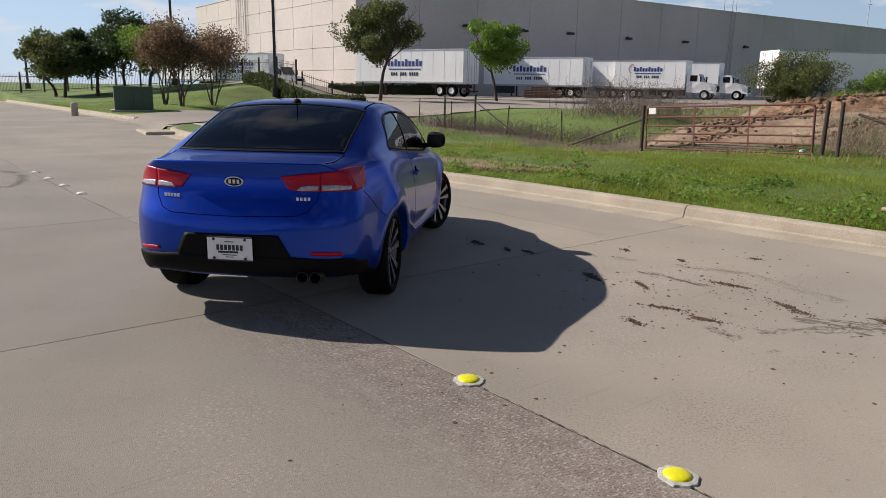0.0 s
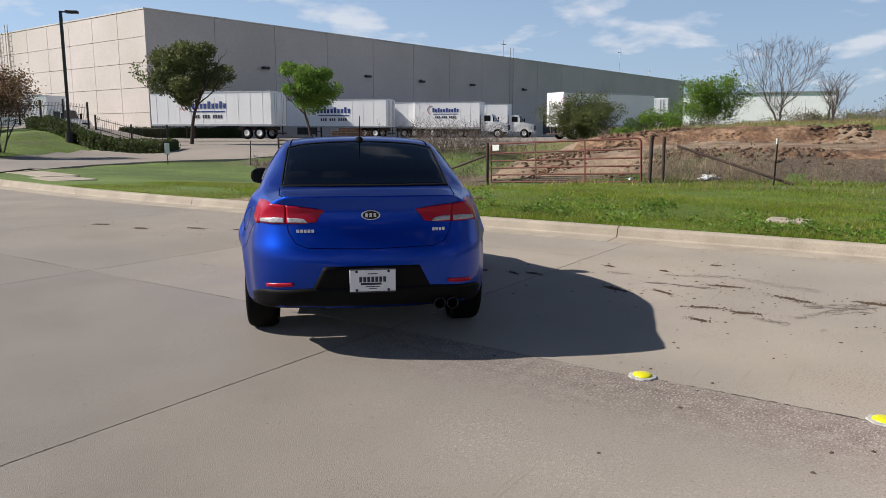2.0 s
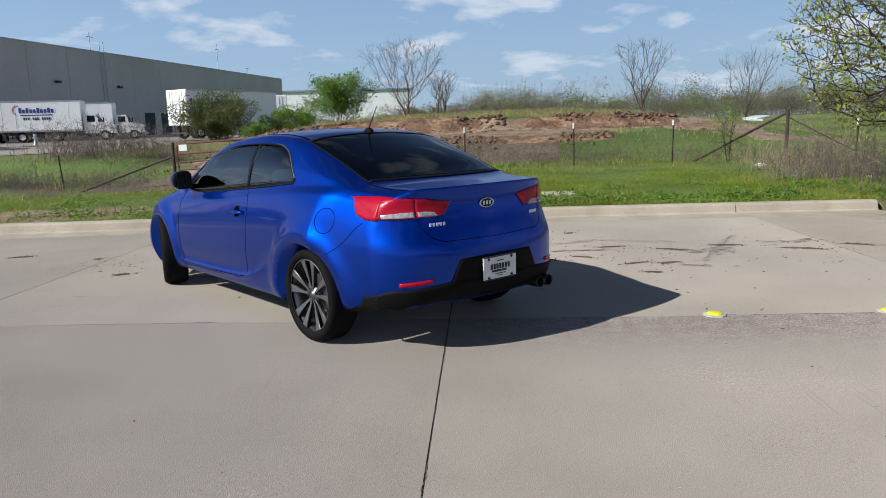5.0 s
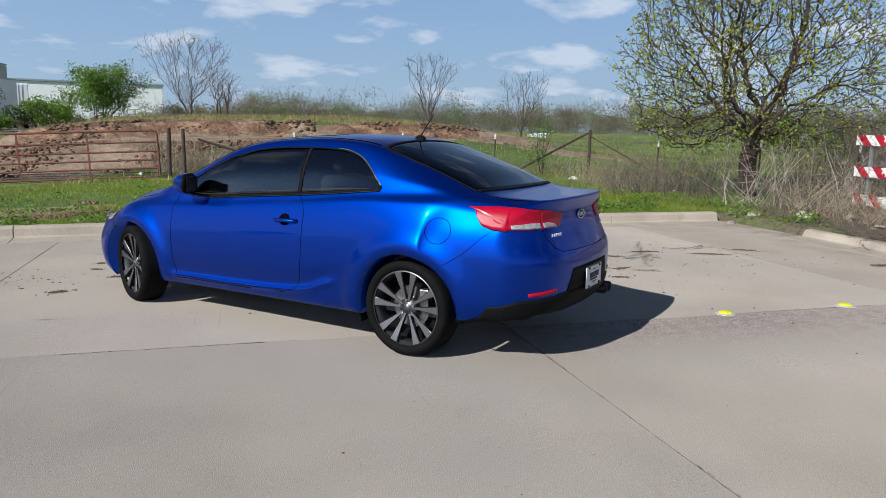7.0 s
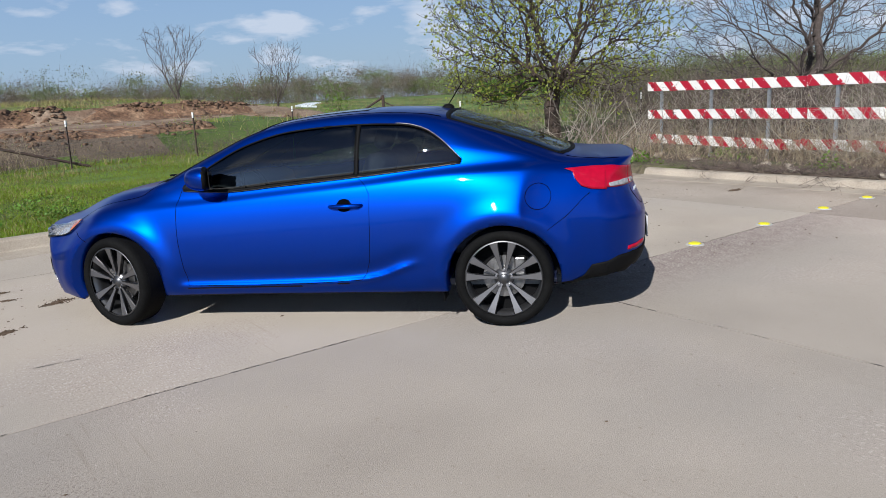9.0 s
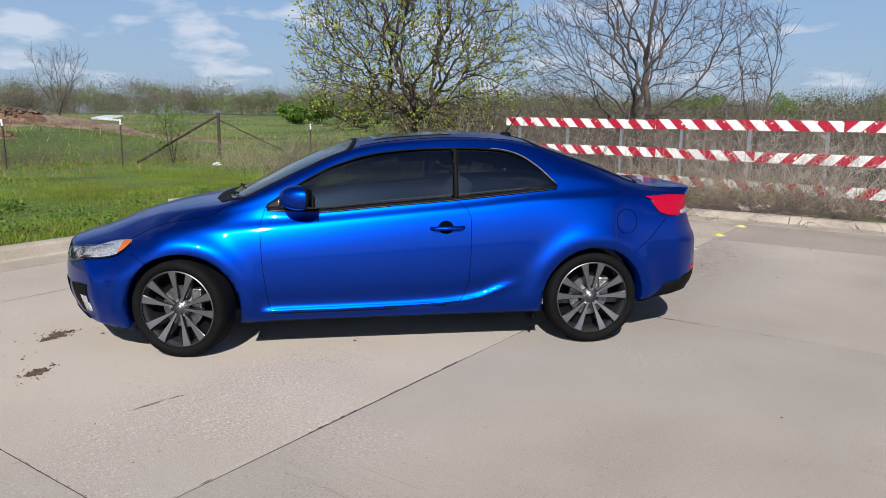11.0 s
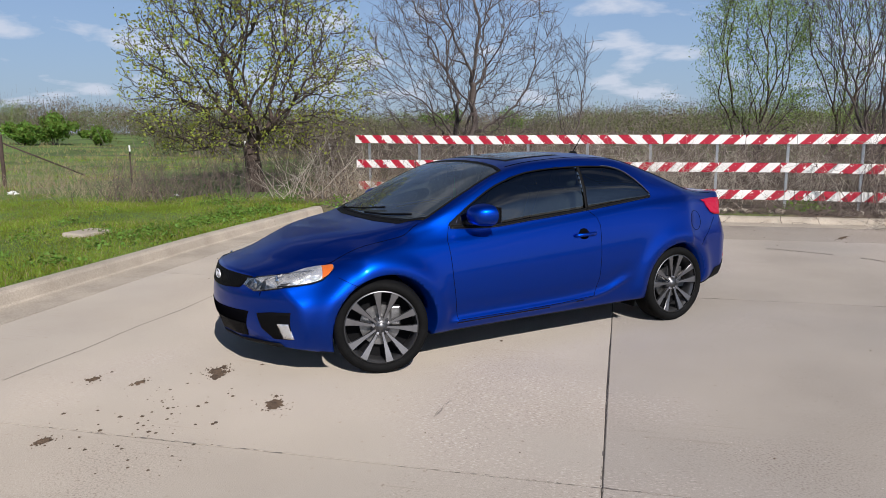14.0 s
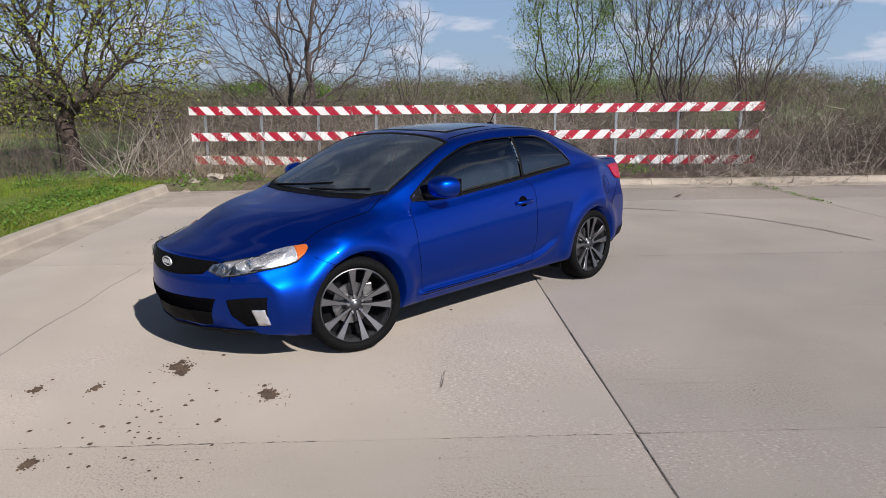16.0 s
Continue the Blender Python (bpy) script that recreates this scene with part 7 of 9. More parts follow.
def iron_fence(a, b, label, tall=1.0):
    e = empty("iron_fence", Matrix.Identity(4), label, "fence")
    n = int((b - a).length / 2.4)
    for k in range(n + 1):
        p = a.lerp(b, k / n)
        z = surface(p.x, p.y)
        bm = bmesh.new()
        bm_box(bm, (p.x, p.y, z + 0.95 * tall), (0.12, 0.12, 2.1 * tall), 0.01)
        part("post", bm, M_BRONZE, e)
        if k < n:
            q = a.lerp(b, (k + 1) / n)
            zq = surface(q.x, q.y)
            for h in (0.25 * tall, 1.55 * tall):
                bm = bmesh.new()
                bm_tube(bm, (p.x, p.y, z + h), (q.x, q.y, zq + h), 0.025, n=4)
                part("rail", bm, M_BRONZE, e)
            for i in range(1, 16):
                r = p.lerp(q, i / 16)
                zz = z + (zq - z) * i / 16
                ob = new("picket", PICKET)
                ob.parent = e
                ob.matrix_basis = Matrix.Translation((r.x, r.y, zz + 0.1)) @ Matrix.Diagonal((1, 1, tall, 1))


iron_fence(Vector((-60, 60, 0)), Vector((-24.5, 58.0, 0)), "black iron picket fence round the yard")
iron_fence(Vector((-24.5, 58.0, 0)), Vector((-17.5, 52.0, 0)), "black iron picket fence round the yard")
iron_fence(Vector((-17.0, 52.0, 0)), Vector((-11.5, 50.0, 0)), "low black iron gate at the yard's mouth", 0.6)
M_BOXGREEN = material("green_cabinet_paint", (0.045, 0.075, 0.05), rough=0.5, vary=0.1, scale=2, fine=20)
tp = Vector((-17.95, 28.0, 0))
tz = surface(tp.x, tp.y)
trans = empty("transformer_cabinet", Matrix.Translation((tp.x, tp.y, tz)) @ Matrix.Rotation(radians(32), 4, "Z"), "dull green steel transformer cabinet on the lawn", "cabinet")
bm = bmesh.new()
bm_box(bm, (0, 0, 0.60), (1.75, 1.5, 1.1), 0.03)
part("body", bm, M_BOXGREEN, trans)
bm = bmesh.new()
bm_box(bm, (0, 0, 1.17), (1.82, 1.58, 0.08), 0.02)
part("lid", bm, M_BOXGREEN, trans)
bm = bmesh.new()
bm_box(bm, (0, 0, 0.02), (2.1, 1.9, 0.12), 0.02)
part("plinth", bm, M_KERB, trans)
bm = bmesh.new()
bm_box(bm, (-0.02, -0.76, 0.6), (0.02, 0.02, 1.0))
part("door_joint", bm, M_INK, trans)
bp = Vector((-19.2, 25.1, 0))
bm = bmesh.new()
bm_lathe(bm, [(0.0, 0.62), (0.13, 0.60), (0.16, 0.52), (0.16, 0.0)], 16, "Z")
bmesh.ops.translate(bm, vec=(bp.x, bp.y, surface(bp.x, bp.y)), verts=bm.verts)
tagged(part("bollard", bm, M_KERB, None, smooth=True), "short pale round utility bollard on the lawn", "bollard")
sp_ = Vector((-6.85, 26.2, 0))
sgn = empty("marker_sign", Matrix.Translation((sp_.x, sp_.y, surface(sp_.x, sp_.y))), "small white marker sign on a thin stake", "sign")
bm = bmesh.new()
bm_tube(bm, (0, 0, 0), (0, 0, 0.45), 0.02, n=6)
part("stake", bm, M_POST, sgn)
bm = bmesh.new()
bm_box(bm, (0, 0, 0.68), (0.2, 0.03, 0.5), 0.01)
part("face", bm, M_PALE, sgn)
# concrete ramp and cover slab at the corner of the verge
bm = bmesh.new()
bm_box(bm, (0, 0, 0), (2.5, 1.5, 0.16), 0.05, Matrix.Translation((-9.75, 15.5, 0.0)) @ Matrix.Rotation(-0.94, 4, "Z") @ Matrix.Rotation(-0.02, 4, "Y"))
tagged(part("paving_slab", bm, M_KERB, None), "pale concrete ramp slab at the kerb corner", "slab")
for x, y, w, h, a in ((-8.9, 17.6, 3.4, 1.1, -0.94), (-7.5, 15.1, 2.0, 1.2, -0.94)):
    bm = bmesh.new()
    bm_box(bm, (0, 0, 0), (w, h, 0.10), 0.02, Matrix.Translation((x, y, surface(x, y) - 0.03)) @ Matrix.Rotation(a, 4, "Z"))
    tagged(part("paving_slab", bm, M_KERB, None), "pale concrete ramp slab at the kerb corner", "slab")
# pallets and hydrant by the dock
hy = far(11.0, 68.0, 75, 62)
bm = bmesh.new()
bm_lathe(bm, [(0.0, 0.85), (0.1, 0.82), (0.14, 0.7), (0.12, 0.65), (0.12, 0.15), (0.18, 0.12), (0.18, 0.0)], 14, "Z")
bmesh.ops.translate(bm, vec=(hy.x, hy.y, surface(hy.x, hy.y)), verts=bm.verts)
bm_tube(bm, (hy.x - 0.22, hy.y, surface(hy.x, hy.y) + 0.55), (hy.x + 0.22, hy.y, surface(hy.x, hy.y) + 0.55), 0.06, n=8)
tagged(part("hydrant", bm, M_GALV, None, smooth=True), "pale fire hydrant at the yard's edge", "hydrant")
M_PALLET = material("pallet_wood", (0.22, 0.12, 0.06), rough=0.85, vary=0.2, scale=2)
pp = far(2.0, 68.0, 75, 72)
stack = empty("pallet_stack", Matrix.Translation((pp.x, pp.y, YARD_Z)), "stack of brown wooden pallets in the yard", "pallets")
for k in range(7):
    bm = bmesh.new()
    for j in range(5):
        bm_box(bm, (-0.9 + j * 0.45, 0, 0.12 + k * 0.15), (0.35, 1.2, 0.025))
        bm_box(bm, (1.7 + -0.9 + j * 0.45, 0, 0.12 + k * 0.15), (0.35, 1.2, 0.025)) if k < 5 else None
    for j in (-0.55, 0, 0.55):
        bm_box(bm, (0.6, j, 0.05 + k * 0.15), (3.6 if k < 5 else 2.2, 0.05, 0.1))
    part("pallet", bm, M_PALLET, stack)
# far pale sheds
for x0, y0, x1, y1, h, nm in ((113, 216, 152, 191, 13.5, "far_shed"), (60, -330, -10, -360, 9, "far_shed")):
    m = oriented(Vector((x0, y0, 0)), Vector((x1, y1, 0)))
    w = math.hypot(x1 - x0, y1 - y0)
    e = empty(nm, Matrix.Identity(4), "long white shed far off past the trees", "shed")
    bm = bmesh.new()
    bm_box(bm, (w / 2, 15, h / 2), (w, 30, h), 0.1, m)
    part("wall", bm, M_LORRY, e)
    bm = bmesh.new()
    bm_box(bm, (w / 2, 15, h + 0.3), (w + 1, 31, 0.6), 0.1, m)
    part("roof", bm, M_GALV, e)
bm = bmesh.new()
bm_box(bm, (0, 0, 0), (1.5, 0.8, 0.10), 0.02, Matrix.Translation((28.2, 10.2, surface(28.2, 10.2) + 0.25)) @ Matrix.Rotation(0.5, 4, "Z") @ Matrix.Rotation(0.08, 4, "X"))
bm_box(bm, (0, 0, 0), (1.3, 0.6, 0.05), 0.01, Matrix.Translation((28.3, 10.1, surface(28.3, 10.1) + 0.38)) @ Matrix.Rotation(0.9, 4, "Z") @ Matrix.Rotation(-0.15, 4, "X"))
tagged(part("metal_sheet", bm, M_FILM, None), "bent pale metal sheets dumped in the field", "metal sheet")

# ---------------------------------------------------------------- plants
M_BARK = material("grey_brown_bark", (0.068, 0.048, 0.038), rough=0.95, vary=0.3, scale=3, fine=40, bump=0.01, bump_scale=40)
M_BARKGREY = material("grey_bark", (0.095, 0.075, 0.066), rough=0.95, vary=0.3, scale=3, fine=40, bump=0.008, bump_scale=40)
M_TWIG = material("dry_grey_twigs", (0.145, 0.112, 0.094), rough=0.95, vary=0.2, scale=1, fine=0, island=0.4)
M_CANE = material("pale_dead_cane", (0.42, 0.37, 0.31), rough=0.9, vary=0.2, scale=1, fine=0, island=0.25)
M_STRAW = material("dead_straw", (0.33, 0.265, 0.18), rough=0.9, vary=0.2, scale=1, fine=0, island=0.35)
M_GRASS = leaf_material("green_grass", (0.215, 0.29, 0.03), 0.5)
M_GRASSDRY = leaf_material("dry_grass", (0.34, 0.29, 0.13), 0.3)
M_LEAFNEW = leaf_material("young_yellow_leaves", (0.30, 0.34, 0.06), 0.35)
M_LEAFOAK = leaf_material("dull_oak_leaves", (0.13, 0.15, 0.055), 0.4)
M_LEAFGREEN = leaf_material("fresh_green_leaves", (0.16, 0.265, 0.045), 0.4)
M_LEAFRED = leaf_material("reddish_young_leaves", (0.20, 0.13, 0.075), 0.4)
M_LEAFWILLOW = leaf_material("willow_leaves", (0.26, 0.37, 0.09), 0.25)
M_LEAFDARK = leaf_material("dark_cedar_leaves", (0.045, 0.075, 0.025), 0.4)
M_WOOD_FAR = leaf_material("far_spring_wood", (0.17, 0.185, 0.085), 0.45)
M_WOOD_DULL = leaf_material("far_bare_twig_mass", (0.22, 0.185, 0.145), 0.35)
M_WOOD_NEW = leaf_material("far_new_green_leaves", (0.20, 0.26, 0.08), 0.35)
M_FARTWIG = material("far_grey_twigs", (0.17, 0.145, 0.115), rough=0.95, vary=0.2, scale=1, fine=0, island=0.3)
M_SCRUB = leaf_material("young_scrub_leaves", (0.15, 0.155, 0.06), 0.5)
M_HEDGE = leaf_material("clipped_hedge_leaves", (0.055, 0.075, 0.022), 0.4)


def tubes(segs, sides=5):
    """All branch pieces as one lot of points and quads: rows of start, end, radii."""
    s = np.array([[*a, *b, r0, r1] for a, b, r0, r1 in segs])
    a, b, r0, r1 = s[:, 0:3], s[:, 3:6], s[:, 6], s[:, 7]
    d = b - a
    d /= np.maximum(np.linalg.norm(d, axis=1, keepdims=True), 1e-6)
    up = np.where(np.abs(d[:, 2:3]) > 0.9, np.array([[1.0, 0, 0]]), np.array([[0, 0, 1.0]]))
    x = np.cross(up, d)
    x /= np.maximum(np.linalg.norm(x, axis=1, keepdims=True), 1e-6)
    y = np.cross(d, x)
    verts = []
    for p, r in ((a, r0), (b, r1)):
        for k in range(sides):
            q = 2 * math.pi * k / sides
            verts.append(p + (x * math.cos(q) + y * math.sin(q)) * r[:, None])
    n = len(s)
    v = np.stack(verts, axis=1).reshape(-1, 3)
    base = np.arange(n)[:, None] * (2 * sides)
    quads = np.concatenate([base + np.array([[k, (k + 1) % sides, sides + (k + 1) % sides, sides + k]]) for k in range(sides)], axis=0)
    return v, quads


def leaf_quads(points, size, rng, flat=0.0, droop=0.0, aspect=0.55):
    """Small folded leaves at points, turned every way."""
    p = np.asarray(points, float)
    n = len(p)
    ax = rng.normal(size=(n, 3))
    ax[:, 2] = ax[:, 2] * (1 - flat) - droop
    ax /= np.linalg.norm(ax, axis=1, keepdims=True)
    o = rng.normal(size=(n, 3))
    o -= ax * np.sum(o * ax, axis=1, keepdims=True)
    o /= np.maximum(np.linalg.norm(o, axis=1, keepdims=True), 1e-6)
    s = size * rng.uniform(0.6, 1.35, size=(n, 1))
    v = np.stack([p, p + ax * s * 0.5 + o * s * aspect * 0.5, p + ax * s, p + ax * s * 0.5 - o * s * aspect * 0.5], axis=1).reshape(-1, 3)
    q = np.arange(n)[:, None] * 4 + np.array([[0, 1, 2, 3]])
    return v, q


def grow(rng, base, stems, height_, spread, trunk_r, levels=4, kids=(3, 5), lean=0.15, rise=0.55, wander=0.22, clear=0.25, ratio=0.62):
    """Branch pieces and twig tips of a tree."""
    segs, tips = [], []

    def limb(p, d, length, r, level):
        n = max(3, int(4 + 2 * (levels - level)) if level else 7)
        step = length / n
        for i in range(n):
            d2 = d + rng.normal(size=3) * wander * (0.6 if level == 0 else 1.0)
            d2[2] += rise * 0.12 * (1 if level else 0.5)
            d2 /= np.linalg.norm(d2)
            q = p + d2 * step
            r2 = max(r * (1 - 0.75 / n), 0.0018)
            segs.append((p, q, r, r2))
            f = (i + 1) / n
            if level < levels and f > (clear if level == 0 else 0.2):
                m = rng.integers(kids[0], kids[1] + 1) / (n * (1 - (clear if level == 0 else 0.2)))
                cnt = int(m) + (1 if rng.random() < m - int(m) else 0)
                for _ in range(cnt):
                    side = rng.normal(size=3)
                    side -= d2 * side.dot(d2)
                    side /= np.linalg.norm(side)
                    ang = rng.uniform(0.5, 1.0)
                    nd = d2 * math.cos(ang) + side * math.sin(ang) * spread
                    nd[2] += rise * 0.25
                    nd /= np.linalg.norm(nd)
                    limb(q, nd, length * ratio * rng.uniform(0.65, 1.1) * (1.15 - 0.45 * f), max(r2 * rng.uniform(0.45, 0.65), 0.002), level + 1)
            p, d, r = q, d2, r2
        tips.append((p, level))

    for k in range(stems):
        a = 2 * math.pi * (k + rng.uniform(-0.3, 0.3)) / stems
        d = np.array([math.cos(a) * lean, math.sin(a) * lean, 1.0]) if stems > 1 else np.array([rng.normal() * 0.05, rng.normal() * 0.05, 1.0])
        d /= np.linalg.norm(d)
        limb(np.array(base, float) + np.array([math.cos(a), math.sin(a), 0]) * trunk_r * (1.2 if stems > 1 else 0), d, height_ * 0.62 * rng.uniform(0.85, 1.05), trunk_r * (0.75 if stems > 1 else 1), 0)
    return segs, tips


def fit_height(segs, tips, base, height_, radius):
    """Scale a grown tree to a height and a crown radius."""
    b = np.array(base, float)
    ends = np.array([s[1] for s in segs]) - b
    kz = height_ / np.percentile(ends[:, 2], 99.7)
    kr = radius / np.percentile(np.hypot(ends[:, 0], ends[:, 1]), 88)
    k = np.array([kr, kr, kz])
    segs = [(b + (np.array(s[0]) - b) * k, b + (np.array(s[1]) - b) * k, s[2], s[3]) for s in segs]
    tips = [(b + (np.array(p) - b) * k, lv) for p, lv in tips]
    return segs, tips


def tree(name, x, y, height_, radius, label, bark, leaf=None, n_leaf=0, leaf_size=0.1, seed=1, stems=1, trunk_r=0.12, levels=4, low=0.0, droop=0.0, group="", jitter=0.12, **kw):
    rng = np.random.default_rng(seed)
    base = (0, 0, -0.05)
    segs, tips = grow(rng, base, stems, height_, 1.0, trunk_r, levels, **kw)
    segs, tips = fit_height(segs, tips, base, height_, radius)
    e = empty(name, Matrix.Translation((x, y, surface(x, y))), label, "tree" if name != "bush" else "bush", group)
    thick = [s for s in segs if s[2] > 0.018]
    thin = [s for s in segs if s[2] <= 0.018]
    v, q = tubes(thick, 8)
    array_ob("trunk", v, q, bark, e, smooth=True)
    v, q = tubes(thin, 3)
    mats = [bark]
    slots = np.zeros(len(q), int)
    if leaf is not None and n_leaf:
        pts = np.array([s[1] for s in thin if s[1][2] > low])
        pick = pts[rng.integers(0, len(pts), n_leaf)] + rng.normal(size=(n_leaf, 3)) * jitter
        lv, lq = leaf_quads(pick, leaf_size, rng, droop=droop, aspect=0.35 if droop else 0.6)
        q = np.concatenate([np.concatenate([q], axis=0), lq + len(v)], axis=0)
        v = np.concatenate([v, lv], axis=0)
        slots = np.concatenate([slots, np.ones(len(lq), int)])
        mats.append(leaf)
    array_ob("crown", v, q, mats, e, slots=slots)
    return e


ROUND = curve([(0, 0.62), (0.2, 0.95), (0.42, 1.0), (0.7, 0.82), (0.88, 0.55), (1, 0.2)])
FAN = curve([(0, 0.12), (0.3, 0.45), (0.6, 0.82), (0.85, 1.0), (1, 0.75)])
SLIM = curve([(0, 0.45), (0.3, 0.9), (0.6, 1.0), (0.85, 0.7), (1, 0.3)])


def branched(name, x, y, height_, radius, label, bark, leaf=None, n_leaf=0, leaf_size=0.06, seed=1, stems=1, trunk_r=0.1, low=0.8, fork=0.7, n=700, shape=ROUND, droop=0.0, twig=0.22, group="", jitter=0.06, steep=0.35, reach=0.5, taper=0.68, bare=0.0, kink=0.018):
    """A tree whose limbs reach out, one after the other, to places spread through its crown."""
    rng = np.random.default_rng(seed)
    cap = 40000
    P, D, par = np.zeros((cap, 3)), np.zeros((cap, 3)), np.full(cap, -1)
    path = np.zeros(cap)
    m = 0
    for k in range(stems):
        a = 2 * math.pi * (k + rng.uniform(-0.3, 0.3)) / stems
        out = np.array([math.cos(a), math.sin(a), 0])
        d = np.array([0, 0, 1.0]) + out * (0.25 if stems > 1 else 0.05)
        p = out * trunk_r * (1.1 if stems > 1 else 0) + np.array([0, 0, -0.05])
        last_ = -1
        for i in range(max(3, int(fork / 0.15))):
            P[m], D[m], par[m], path[m] = p, d / np.linalg.norm(d), last_, 0.15 * i
            last_ = m
            m += 1
            d = d + rng.normal(size=3) * 0.12
            d[2] = max(d[2], 0.6)
            p = p + d / np.linalg.norm(d) * 0.15
    s = rng.uniform(0, 1, n) ** 0.9
    rr = np.array([shape(v) for v in s]) * radius * np.sqrt(rng.uniform(0.02, 1, n))
    aa = rng.uniform(0, 2 * math.pi, n)
    T = np.stack([rr * np.cos(aa), rr * np.sin(aa), low + s * (height_ - low)], axis=1)
    w = T * (3.2 / radius) + seed
    T = T[np.sin(w[:, 0] + np.sin(w[:, 2])) * np.sin(w[:, 1] + 1.3 * np.sin(w[:, 0])) > -0.72]
    T = T[np.argsort(np.linalg.norm(T - np.array([0, 0, fork]), axis=1) + rng.normal(size=len(T)) * 0.45)]
    for t in T:
        if m > cap - 60:
            break
        v = t - P[:m]
        dist = np.linalg.norm(v, axis=1)
        turn = 1 - np.sum(v * D[:m], axis=1) / np.maximum(dist, 1e-6)
        cost = dist * (1 + 0.9 * turn) + steep * np.maximum(P[:m, 2] - t[2] + 0.1, 0) + reach * path[:m] + 50.0 * (P[:m, 2] < bare)
        j = int(np.argmin(cost))
        L = dist[j]
        if L < 0.05:
            continue
        k = max(2, int(L / 0.16))
        c1 = P[j] + (D[j] * 0.45 + v[j] / L * 0.55) * L * 0.45
        last_ = j
        for i in range(1, k + 1):
            f = i / k
            q = P[j] * (1 - f) ** 2 + c1 * 2 * f * (1 - f) + t * f * f + rng.normal(size=3) * kink * (1 if i < k else 0)
            d = q - P[last_]
            P[m], D[m], par[m], path[m] = q, d / max(np.linalg.norm(d), 1e-6), last_, path[last_] + np.linalg.norm(d)
            last_ = m
            m += 1
    w = np.zeros(m)
    leafless = np.ones(m, bool)
    leafless[par[:m][par[:m] >= 0]] = False
    w[leafless] = 1.0
    for i in range(m - 1, -1, -1):
        if par[i] >= 0:
            w[par[i]] += w[i]
    r = 0.0045 + (trunk_r - 0.0045) * (w / w.max()) ** taper
    segs = [(P[par[i]], P[i], min(r[par[i]], r[i] * 1.6), r[i]) for i in range(m) if par[i] >= 0]
    fine = np.where(w[:m] <= 4)[0]
    tips = []
    for i in fine:
        for _ in range(1 if rng.random() < 0.75 else 2):
            d = D[i] * 0.6 + rng.normal(size=3) * 0.55 + np.array([0, 0, 0.2 - droop])
            d /= np.linalg.norm(d)
            q = P[i] + d * twig * rng.uniform(0.4, 1.3)
            segs.append((P[i], q, 0.0042, 0.0024))
            tips += [q, (P[i] + q) / 2]
    e = empty(name, Matrix.Translation((x, y, surface(x, y))), label, "tree", group)
    thick = [q for q in segs if q[2] > 0.016]
    thin = [q for q in segs if q[2] <= 0.016]
    v, q = tubes(thick, 7)
    array_ob("trunk", v, q, bark, e, smooth=True)
    v, q = tubes(thin, 3)
    mats, slots = [bark], np.zeros(len(q), int)
    if leaf is not None and n_leaf:
        pts = np.array(tips)
        pick = pts[rng.integers(0, len(pts), n_leaf)] + rng.normal(size=(n_leaf, 3)) * jitter
        lv, lq = leaf_quads(pick, leaf_size, rng, droop=droop, aspect=0.26 if droop else 0.6)
        q = np.concatenate([q, lq + len(v)], axis=0)
        v = np.concatenate([v, lv], axis=0)
        slots = np.concatenate([slots, np.ones(len(lq), int)])
        mats.append(leaf)
    array_ob("crown", v, q, mats, e, slots=slots)
    return e


def leafy(name, x, y, height_, radius, label, leaf, n_leaf, leaf_size, seed, trunk_h=1.6, trunk_r=0.14, stems=1, group="", lumps=26, base_low=0.35, open_=0.0):
    """A full crown: limbs, then leaves massed in uneven lumps with gaps."""
    rng = np.random.default_rng(seed)
    e = empty(name, Matrix.Translation((x, y, surface(x, y))), label, "tree" if "tree" in name else "bush", group)
    segs, _ = grow(rng, (0, 0, -0.05), stems, height_, 1.0, trunk_r, 2, kids=(4, 6), clear=min(0.5, trunk_h / height_ + 0.12), lean=0.25)
    segs, _ = fit_height(segs, [], (0, 0, -0.05), height_ * 0.93, radius * 0.85)
    v, q = tubes(segs, 6)
    array_ob("trunk", v, q, M_BARK, e, smooth=True)
    low = trunk_h if trunk_h > 0.3 else 0.05
    mid, hz = (low + height_) / 2, (height_ - low) / 2
    pts = []
    for k in range(lumps):
        d = rng.normal(size=3)
        d /= np.linalg.norm(d)
        rr = rng.uniform(0.35, 0.88)
        prof = 1.0 if d[2] > 0 else (1.0 - base_low * abs(d[2]))
        c = np.array([d[0] * radius * rr * prof, d[1] * radius * rr * prof, mid + d[2] * hz * rr])
        r = radius * rng.uniform(0.22, 0.42)
        n = n_leaf // lumps
        g = rng.normal(size=(n, 3))
        g /= np.linalg.norm(g, axis=1, keepdims=True)
        g *= (rng.uniform(0.25, 1.0, size=(n, 1)) ** 0.5) * r
        g[:, 2] *= 0.7
        pts.append(c + g)
    pts = np.concatenate(pts)
    pts = pts[pts[:, 2] > low * 0.85]
    w = pts * (4.5 / max(radius, 1)) + seed
    keep = np.sin(w[:, 0] + np.sin(w[:, 2])) * np.sin(w[:, 1] + 1.3 * np.sin(w[:, 0])) + 0.6 * np.sin(w[:, 2] * 1.7) > -0.75 + open_
    v, q = leaf_quads(pts[keep], leaf_size, rng)
    array_ob("crown", v, q, leaf, e)
    return e


